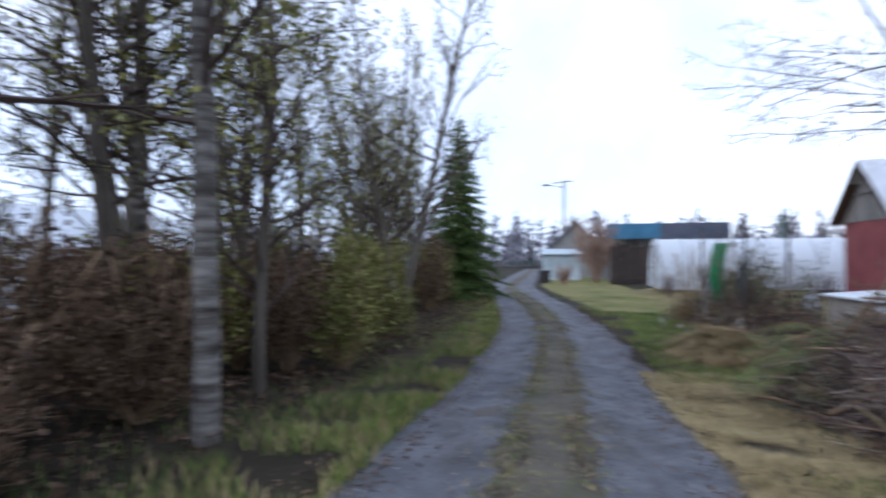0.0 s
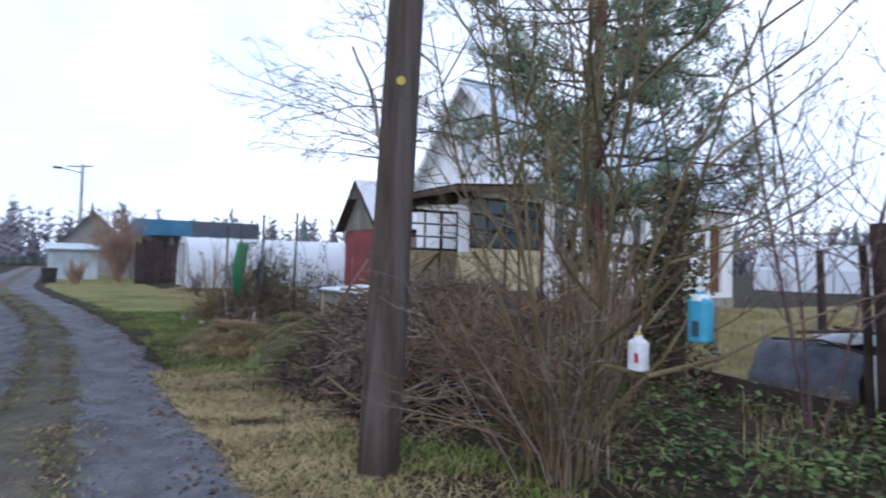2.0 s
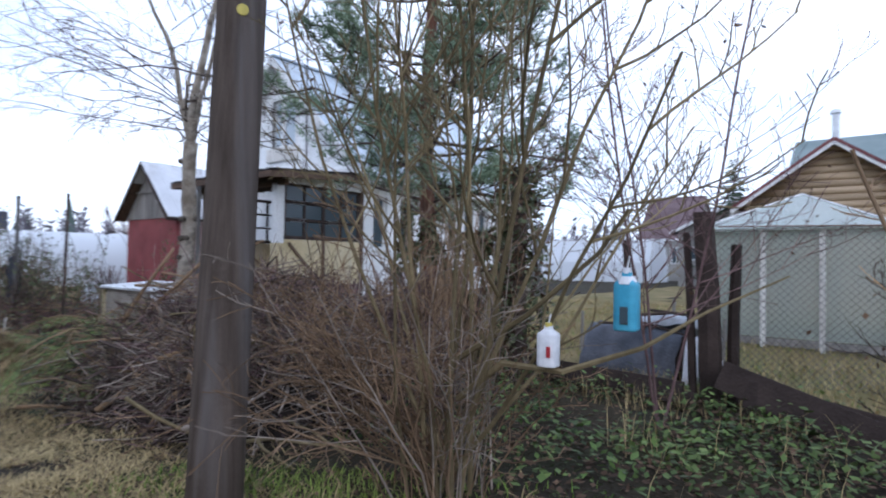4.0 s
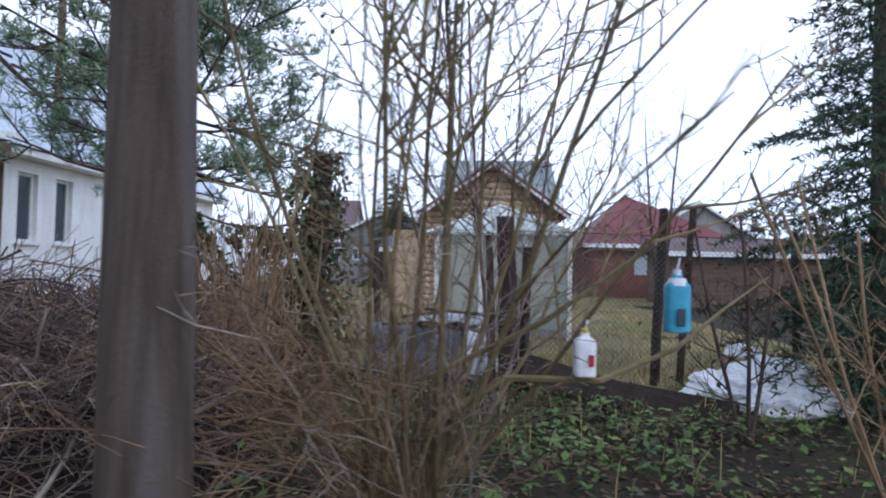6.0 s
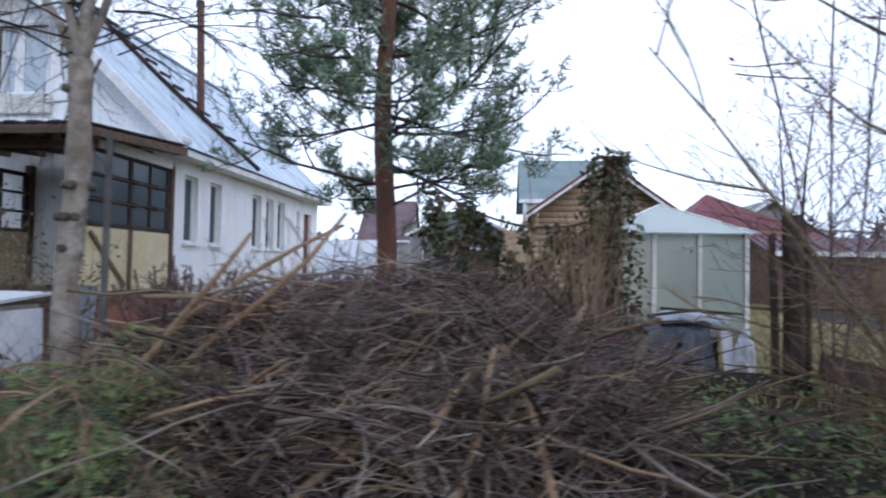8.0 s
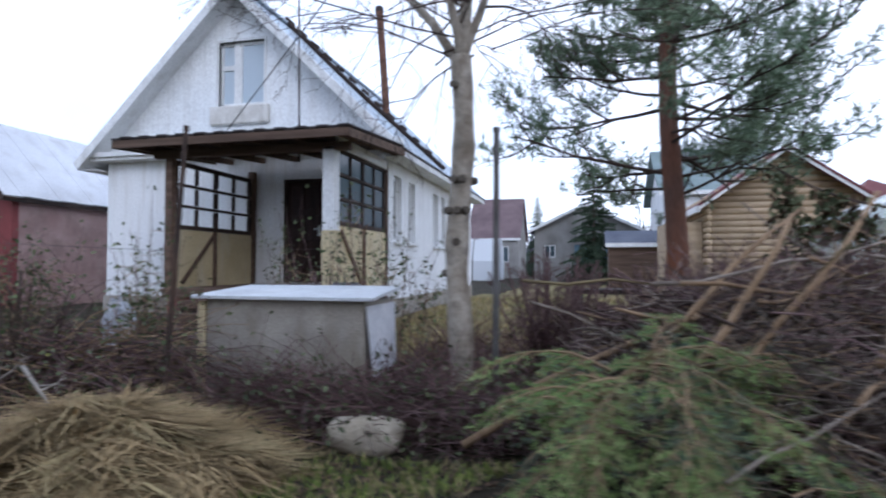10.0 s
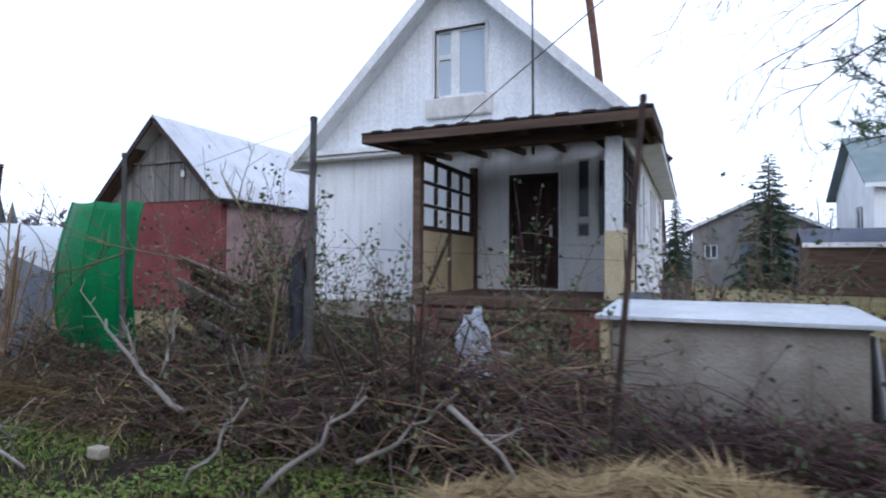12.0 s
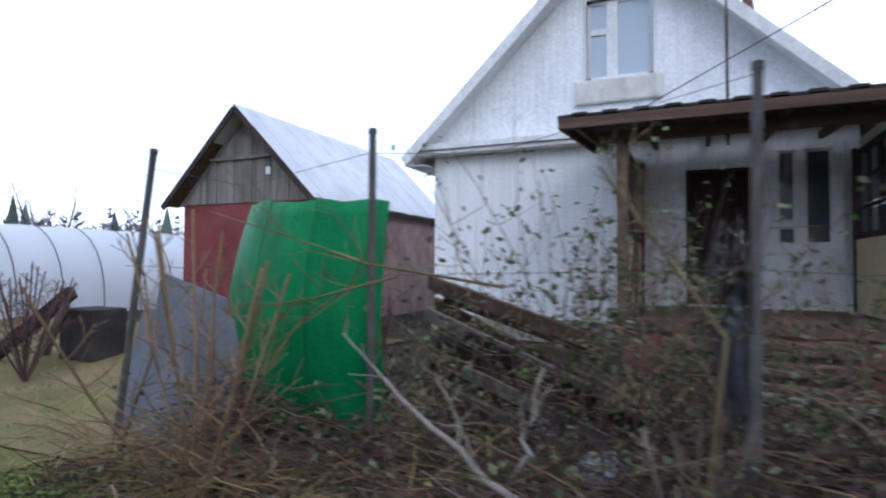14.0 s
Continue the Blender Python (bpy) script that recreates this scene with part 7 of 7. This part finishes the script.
for k in range(6):
    part("panel", Geo().box(-24.04 - 0.02 * (k % 2), -24.0, -11.0 + 0.42 * k, -10.6 + 0.42 * k, -0.5, 1.55), "sheet_teal", lean_to)
part("roof", Geo().slab((-23.8, -11.2, 1.62), (-23.8, -8.3, 1.62), (-26.0, -8.3, 2.0), (-26.0, -11.2, 2.0), 0.07), "sheet_teal", lean_to, "pale blue-green sheet roof")
part("side_wall", Geo().box(-26.0, -24.05, -11.0, -10.95, -0.5, 1.6), "sheet_teal", lean_to)
thing("rubbish_bin", Geo().tube([(-19.5, -10.75, -0.5), (-19.5, -10.75, 0.5)], [0.3, 0.36], 12, True).tube([(-19.5, -10.75, 0.5), (-19.5, -10.75, 0.58)], [0.4, 0.34], 12, True), "bitumen", (-19.5, -10.75, -0.4), "dark rubbish bin by the track", "bin")
fp = root("utility_pole", (-45, -9.5, -0.4), "far grey utility pole with a street light", "utility pole")
part("shaft", Geo().tube([(-45, -9.5, -0.5), (-45, -9.4, 9.5)], [0.16, 0.12], 10, True), "concrete", fp)
part("crossarm", Geo().beam((-45, -10.6, 9.2), (-45, -8.6, 9.4), 0.12, 0.12), "concrete", fp)
part("street_light", Geo().beam((-45, -9.4, 8.7), (-44, -11.0, 8.9), 0.07, 0.07).box(-44.2, -43.8, -11.6, -10.9, 8.82, 8.98), "metal_post", fp)
bare_tree((-20.5, -7.6, -0.3), 4.6, 91, "bare rust-coloured bush tree by the board fence", mat="bush_rust", stems=13, spread=0.55, trunk_r=0.07, kids=7, leaf="bush_rust", leaf_n=1800, leaf_size=0.09)
bare_tree((-17.5, -9.6, -0.4), 1.6, 92, "low rust-coloured bush by the track", mat="bush_rust", stems=14, spread=0.6, trunk_r=0.05, kids=4, category="shrub", name="bush", depth=2)
bare_tree((-22.0, 7.0, 0), 5.2, 93, "bare round-crowned apple tree", stems=3, spread=0.6, trunk_r=0.09, kids=6)
bare_tree((12.6, 24.0, 0), 4.8, 94, "bare apple tree across the yard", stems=3, spread=0.6, trunk_r=0.08, kids=5)
bare_tree((16.2, 26.0, 0), 5.0, 97, "bare fruit tree across the yard", stems=3, spread=0.6, trunk_r=0.08, kids=5)
bare_tree((18.5, 4.0, 0), 5.6, 95, "bare young birch in the next plot", stems=2, spread=0.3, trunk_r=0.05, kids=5)
bare_tree((-3.2, -5.0, -0.2), 1.5, 96, "bare purple currant bush", mat="twig_purple", stems=16, spread=0.7, trunk_r=0.012, kids=3, category="shrub", name="bush", depth=2)
cur = bare_tree((6.9, -4.6, -0.1), 1.1, 98, "bare purple currant bush in the yard", mat="twig_purple", stems=14, spread=0.7, trunk_r=0.009, kids=3, category="shrub", name="bush", depth=2)
for x, y, r_ in ((9.6, -4.9, 130), (0.6, -3.4, 200), (11.4, -3.2, 70), (-5.6, -4.6, 10), (-7.4, -5.6, 300)):
    copy_thing(cur, pose(x, y, ground_z(x, y) - 0.05, 0, 0, r_))

cur2 = bare_tree((9.3, -5.3, -0.1), 1.25, 99, "dense purple-brown bush behind the brush heap", mat="twig_purple", stems=22, spread=0.8, trunk_r=0.010, kids=3, category="shrub", name="bush", depth=3)
for x, y, r_ in ((10.2, -4.9, 70), (11.3, -4.6, 20), (10.6, -5.4, 310), (12.2, -4.9, 110)):
    copy_thing(cur2, pose(x, y, ground_z(x, y) - 0.05, 0, 0, r_))

# ---- wood on the far side of the track ----
w1 = bare_tree((12.68, -12.15, -0.1), 9.0, 101, "slim birch with mottled pale bark and few yellow leaves", mat="bark_birch_wood", stems=1, trunk_r=0.10, kids=12, leaf="leaf_yellow", leaf_n=2200, leaf_size=0.07, name="birch", start=0.3, reach=0.23)
w2 = bare_tree((11.2, -14.1, -0.1), 9.5, 102, "dark alder with fine bare twigs and yellow-green leaves", mat="bark_alder", stems=2, spread=0.2, trunk_r=0.10, kids=11, leaf="leaf_yellow", leaf_n=2200, leaf_size=0.07, name="alder", start=0.22, reach=0.23)
w3 = bare_tree((10.9, -12.75, -0.1), 8.0, 103, "young aspen with sparse yellow-green leaves", mat="bark_alder", stems=1, trunk_r=0.07, kids=13, leaf="leaf_yellow", leaf_n=3200, leaf_size=0.065, name="aspen", start=0.1, reach=0.23)
rng = random.Random(105)
for k in range(25):
    x = 14.5 - 24 * (k + rng.random()) / 25
    y = road_mid(x) - rng.uniform(3.0, 3.6) - (1.3 if x < 3 else 0) - rng.choice((0, 0.8, 1.8, 3.2, 5))
    copy_thing((w1, w2, w3)[k % 3], pose(x, y, ground_z(x, y) - 0.1, rng.uniform(-3, 3), rng.uniform(-3, 3), rng.uniform(0, 360)))
u1 = bare_tree((8.0, -12.95, -0.2), 1.8, 111, "leafy yellow-green undergrowth bush by the track", mat="twig_tan", stems=9, spread=0.6, trunk_r=0.014, kids=4, leaf="leaf_yellow", leaf_n=2300, leaf_size=0.075, category="shrub", name="bush", depth=2, start=0.1)
u2 = bare_tree((9.5, -13.1, -0.2), 1.9, 112, "brown leafless undergrowth bush by the track", mat="twig_tan", stems=16, spread=0.8, trunk_r=0.012, kids=4, leaf="litter", leaf_n=2200, leaf_size=0.07, category="shrub", name="bush", depth=2, start=0.1)
for k in range(46):
    x = 14.2 - 24 * (k + rng.random()) / 46
    y = road_mid(x) - rng.uniform(2.7, 3.3) - rng.choice((0, 0.3, 1.2, 2.4))
    copy_thing(u2 if x > 10.5 else (u1, u1, u2)[k % 3], pose(x, y, ground_z(x, y) - 0.1, 0, 0, rng.uniform(0, 360)) @ Matrix.Diagonal((1.0, 1.0, rng.uniform(0.6, 1.35), 1.0)))
for k in range(16):
    x, y = rng.uniform(8.0, 14.2), rng.uniform(-17.5, -13.2)
    copy_thing((u2, u2, u1)[k % 3], pose(x, y, ground_z(x, y) - 0.1, 0, 0, rng.uniform(0, 360)))
spruce((-4.6, -13.4, -0.3), 6.9, 1.9, 115, "olive-green spruce at the edge of the wood", 2.2, mat="leaf_green", wide=0.2)
pale = root("greenhouse", (3.0, -23, 0), "pale greenhouse standing behind the wood", "greenhouse")
part("film", Geo().prism([(-24.5, 0), (-24.5, 1.6), (-23, 2.7), (-21.5, 1.6), (-21.5, 0)], "x", -2.0, 8.0), "poly_film", pale)
for x in (-2.02, 0.5, 3, 5.5, 8.02):
    part("rib", Geo().tube([(x, -24.52, 0), (x, -24.52, 1.62), (x, -23, 2.74), (x, -21.48, 1.62), (x, -21.48, 0)], [0.03] * 5, 5), "wood_grey", pale)

back = root("greenhouse", (0.4, 27.5, 0), "long pale film greenhouse across the gardens", "greenhouse")
part("film", Geo().prism([(26.0, -0.1), (26.0, 1.25), (26.6, 2.63), (28.2, 2.73), (29.0, 1.25), (29.0, -0.1)], "x", -3.4, 4.2), "poly_film", back)
for k in range(6):
    x = -3.4 + 7.5 * k / 5
    part("rib", Geo().tube([(x, 25.97, 0), (x, 25.97, 1.27), (x, 26.58, 2.66), (x, 28.2, 2.76)], [0.03] * 4, 5), "wood_grey", back)

# ---- distant woods ----
rng = random.Random(120)
g, g2 = Geo(), Geo()
for k in range(2200):
    a = rng.uniform(0, 6.283)
    r = rng.uniform(75, 130)
    x, y = 5 + r * math.cos(a), r * math.sin(a)
    h = rng.uniform(4.5, 9.0)
    if k % 17 == 0:
        g2.add([(x - 1.3, y - 1.3, 0), (x + 1.3, y - 1.3, 0), (x + 1.3, y + 1.3, 0), (x - 1.3, y + 1.3, 0), (x, y, h * 1.05)], [(0, 1, 4), (1, 2, 4), (2, 3, 4), (3, 0, 4)])
        continue
    g.tube([(x, y, 0), (x + rng.uniform(-0.3, 0.3), y, h)], [0.12, 0.02], 3)
    for _ in range(26):
        z = h * rng.uniform(0.1, 0.95)
        b = rng.uniform(0, 6.283)
        L = (h - z) * 0.25 + 1.1
        p = Vector((x, y, z))
        q = p + Vector((math.cos(b) * L * 0.7, math.sin(b) * L * 0.7, L * 0.45))
        s = Vector((rng.uniform(-1, 1), rng.uniform(-1, 1), 0.2)) * 0.32
        g.add([tuple(p - s), tuple(p + s), tuple(q)], [(0, 1, 2)])
tagged(part("far_woods", g, "far_wood_hazed", None, "bare woods on the horizon, haze lightened into their colour"), kind="stuff", category="woods")
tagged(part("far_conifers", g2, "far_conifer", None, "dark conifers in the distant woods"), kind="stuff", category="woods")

# ---- ground cover ----
rng = random.Random(130)


def cover(name, n, place, mat, h, lean, w, label, lift=-0.01):
    g = Geo()
    for _ in range(n):
        q = place()
        if q is None:
            continue
        x, y = q
        a = rng.uniform(0, 6.283)
        L = rng.uniform(0.3, 1) * lean
        u = y - road_mid(x)
        g.blade((x, y, (road_z(x, u) if abs(u) < 1.2 else ground_z(x, y)) + lift), rng.uniform(0.4, 1.0) * h, (L * math.cos(a), L * math.sin(a)), w * rng.uniform(0.6, 1.3))
    return tagged(part(name, g, mat, None, label), kind="stuff", category="grass")


def patch(x, y, s, cut, seed):
    return noise.noise((x * s, y * s, seed)) > cut


def south_verge():
    x = 15 - 24 * rng.random() ** 1.5
    y = road_mid(x) - 1.08 - abs(rng.gauss(0, 0.65))
    return (x, y) if patch(x, y, 1.2, -0.25, 1) else None


def north_verge():
    x = 9.2 - 17 * rng.random() ** 1.3
    y = rng.uniform(road_mid(x) + 1.3, -6.5 if x > -1 else -5.4)
    return (x, y) if patch(x, y, 0.8, -0.1, 2) else None


def dry_verge():
    x = rng.uniform(8.5, 17.5)
    y = road_mid(x) + 1.08 + abs(rng.gauss(0, 0.6))
    return (x, y) if patch(x, y, 1.3, -0.5, 3) else None


def crown():
    x = 17 - 26 * rng.random() ** 1.4
    y = road_mid(x) + rng.gauss(0.0, 0.19)
    return (x, y) if patch(x, y, 0.9, -0.3, 4) else None


def dry_yard():
    x, y = rng.uniform(-2, 17), rng.uniform(-4.9, -2.6)
    return (x, y) if patch(x, y, 0.9, 0.0, 5) else None


cover("grass_green_verge", 16000, south_verge, "grass_green", 0.14, 0.08, 0.004, "short green grass along the track")
cover("grass_dry_verge", 6000, south_verge, "grass_dry", 0.16, 0.12, 0.004, "dry grass along the track")
cover("grass_green_bank", 22000, north_verge, "grass_green", 0.07, 0.05, 0.005, "low green grass on the bank")
def shrub_verge():
    x, y = rng.uniform(12.6, 17.0), rng.gauss(-7.6, 0.4)
    return (x, y) if patch(x, y, 1.6, -0.1, 21) else None


def tall_weeds():
    x, y = rng.gauss(14.9, 1.2), rng.gauss(-5.8, 0.7)
    return (x, y) if patch(x, y, 1.4, 0.05, 22) and y > -6.9 else None


cover("grass_moss_verge", 9000, shrub_verge, "grass_green", 0.07, 0.08, 0.004, "yellow-green moss and grass by the shrub")
cover("weed_straw", 300, tall_weeds, "grass_dry", 0.34, 0.2, 0.003, "tan dead grass among the ground elder")
cover("grass_dry_bank", 6000, north_verge, "grass_dry", 0.08, 0.12, 0.004, "dry grass on the bank")
cover("straw_verge", 32000, dry_verge, "grass_dry", 0.06, 0.16, 0.004, "flattened yellow straw at the road's edge")
cover("grass_crown", 8000, crown, "grass_green", 0.035, 0.04, 0.004, "short grass between the wheel ruts", 0.012)
cover("dry_crown", 9000, crown, "grass_dry", 0.03, 0.07, 0.004, "dry straw between the wheel ruts", 0.012)
cover("straw_crown", 22000, crown, "litter", 0.02, 0.06, 0.005, "dead grass between the wheel ruts", 0.015)
cover("grass_dry_yard", 6000, dry_yard, "grass_dry", 0.22, 0.16, 0.004, "dry uncut grass in the yard")


def yard_place():
    x, y = rng.uniform(6.4, 18.5), -4.1 + 11.0 * rng.random() ** 1.4
    return (x, y) if patch(x, y, 0.8, -0.25, 15) else None


def lawn_place():
    x, y = rng.uniform(-13, -0.4), rng.uniform(-6.2, -1.2)
    return (x, y) if patch(x, y, 0.9, -0.4, 25) else None


cover("grass_straw_lawn", 12000, lawn_place, "grass_dry", 0.09, 0.1, 0.006, "short straw-coloured grass by the greenhouse")
cover("grass_tan_yard", 16000, yard_place, "grass_dry", 0.20, 0.16, 0.006, "tan uncut grass across the yard")
cover("grass_olive_yard", 9000, yard_place, "grass_green", 0.12, 0.10, 0.006, "green grass across the yard")


def leaf_cover(name, n, place, mat, size, label, lift=0.02, flat=0.8):
    g = Geo()
    for _ in range(n):
        q = place()
        if q is None:
            continue
        x, y = q
        u = y - road_mid(x)
        g.leaf((x, y, (road_z(x, u) if abs(u) < 1.2 else ground_z(x, y)) + rng.uniform(0.005, lift)), rng.uniform(0.5, 1.2) * size, rng, flat)
    return tagged(part(name, g, mat, None, label), kind="stuff", category="leaves")


def anywhere():
    x, y = rng.uniform(-1, 17.5), rng.uniform(-8.3, -3.0)
    return x, y


def wood_floor():
    x, y = rng.uniform(-6, 15), rng.uniform(-17, -12.0)
    return x, y


def weeds():
    x, y = rng.gauss(14.7, 1.3), rng.gauss(-5.3, 0.8)
    return (x, y) if patch(x, y, 1.1, -0.3, 7) and -6.9 < y < -3.6 else None


def moss_weeds():
    x = rng.uniform(-0.5, 6.0)
    y = rng.uniform(-8.3, -6.15)
    return (x, y) if patch(x, y, 1.0, -0.2, 8) else None


def road_edge():
    x = 16.5 - 18 * rng.random() ** 1.2
    return x, road_mid(x) + rng.choice((-1.2, 1.2)) + rng.gauss(0, 0.2)


leaf_cover("leaf_litter", 26000, anywhere, "litter", 0.06, "dead brown leaves on the ground")
leaf_cover("wood_litter", 16000, wood_floor, "litter", 0.09, "dead brown leaves on the wood floor", 0.10, 0.4)
leaf_cover("dry_weeds", 2500, weeds, "litter", 0.05, "brown leaves among the ground elder", 0.12, 0.6)
leaf_cover("green_weeds", 3800, weeds, "leaf_olive", 0.06, "low green ground elder leaves", 0.16, 0.6)
leaf_cover("bright_weeds", 1800, weeds, "leaf_green", 0.07, "brighter ground elder leaves on top", 0.24, 0.7)
leaf_cover("bank_weeds", 26000, moss_weeds, "grass_green", 0.035, "small green weeds on the bank", 0.05, 0.7)
leaf_cover("road_edge_litter", 9000, road_edge, "litter", 0.05, "wet leaves along the road's edge")
def plot_weeds():
    x, y = rng.uniform(0.6, 6.4), rng.gauss(-5.7, 0.42)
    return (x, y) if patch(x, y, 0.9, -0.3, 9) and y < -4.4 else None


leaf_cover("plot_weeds", 5000, plot_weeds, "leaf_dark", 0.075, "dense olive weeds inside the fence", 0.6, 0.3)
leaf_cover("plot_weeds_pale", 2200, plot_weeds, "leaf_yellow", 0.055, "yellowing weeds inside the fence", 0.6, 0.3)
# yard weeds and low tangle before the house
g, g2 = Geo(), Geo()
for k in range(2600):
    x, y = rng.uniform(-0.5, 13.2), rng.uniform(-5.9, -4.2)
    a = rng.uniform(0, 6.283)
    pts = wander((x, y, ground_z(x, y)), (math.cos(a) * 0.7, math.sin(a) * 0.7, rng.uniform(0.1, 1)), rng.uniform(0.2, 0.6), 3, rng, 0.25, -0.05)
    (g if k % 2 else g2).tube(pts, taper(0.004, 0.0015, 4), 3)
tagged(part("yard_tangle", g, "twig_purple", None, "low tangle of dead weed stems in the yard"), kind="stuff", category="weeds")
tagged(part("yard_straw", g2, "twig_tan", None, "dead tan weed stems in the yard"), kind="stuff", category="weeds")
# brown tangle between the box, the birch and the rail fence
g, g2 = Geo(), Geo()
for k in range(3000):
    x, y = rng.uniform(7.9, 12.0), rng.uniform(-5.5, -3.5)
    if noise.noise((x * 0.9, y * 0.9, 41)) < -0.25:
        continue
    a = rng.uniform(0, 6.283)
    pts = wander((x, y, ground_z(x, y) + rng.uniform(0.0, 0.2)), (math.cos(a) * 0.8, math.sin(a) * 0.8, rng.uniform(0.0, 0.9)), rng.uniform(0.25, 0.7), 4, rng, 0.3, -0.05)
    (g if k % 3 else g2).tube(pts, taper(0.005, 0.0015, 5), 3)
tagged(part("brown_tangle", g, "twig_purple", None, "low purple-brown tangle round the birch"), kind="stuff", category="weeds")
tagged(part("straw_tangle", g2, "twig_brown", None, "brown dead stems round the birch"), kind="stuff", category="weeds")
# loose stones on the track
g = Geo()
for k in range(15000):
    x = 16.8 - 17 * rng.random() ** 1.2
    y = road_mid(x) + rng.uniform(-1.25, 1.25)
    u = y - road_mid(x)
    z = road_z(x, u) - 0.002
    r = rng.uniform(0.005, 0.014) * (1.6 if k % 40 == 0 else 1)
    a = rng.uniform(0, 6.283)
    p = [(x + r * math.cos(a + b) * rng.uniform(0.7, 1.2), y + r * math.sin(a + b) * rng.uniform(0.7, 1.2), z) for b in (0, 1.6, 3.1, 4.7)]
    g.add(p + [(x, y, z + r * rng.uniform(0.5, 0.9))], [(0, 1, 4), (1, 2, 4), (2, 3, 4), (3, 0, 4)])
tagged(part("loose_stones", g, "pebble", None, "loose grey stones on the gravel track"), kind="stuff", category="stones")
# puddle in the rut
g = Geo()
pud = [(11.25 + 0.33 * math.cos(a) * (1 + 0.2 * math.sin(3 * a)), -10.35 + 0.16 * math.sin(a) * (1 + 0.2 * math.cos(2 * a)), 0) for a in [2 * math.pi * k / 24 for k in range(24)]]
pz = ground_z(11.25, -10.35) - 0.005
g.add([(x, y, pz) for x, y, _ in pud] + [(x, y, pz - 0.05) for x, y, _ in pud], [tuple(range(24))] + [(k, k + 24, (k + 1) % 24 + 24, (k + 1) % 24) for k in range(24)])
tagged(part("puddle", g, "water", None, "small muddy puddle in the wheel rut"), kind="structure", category="puddle")
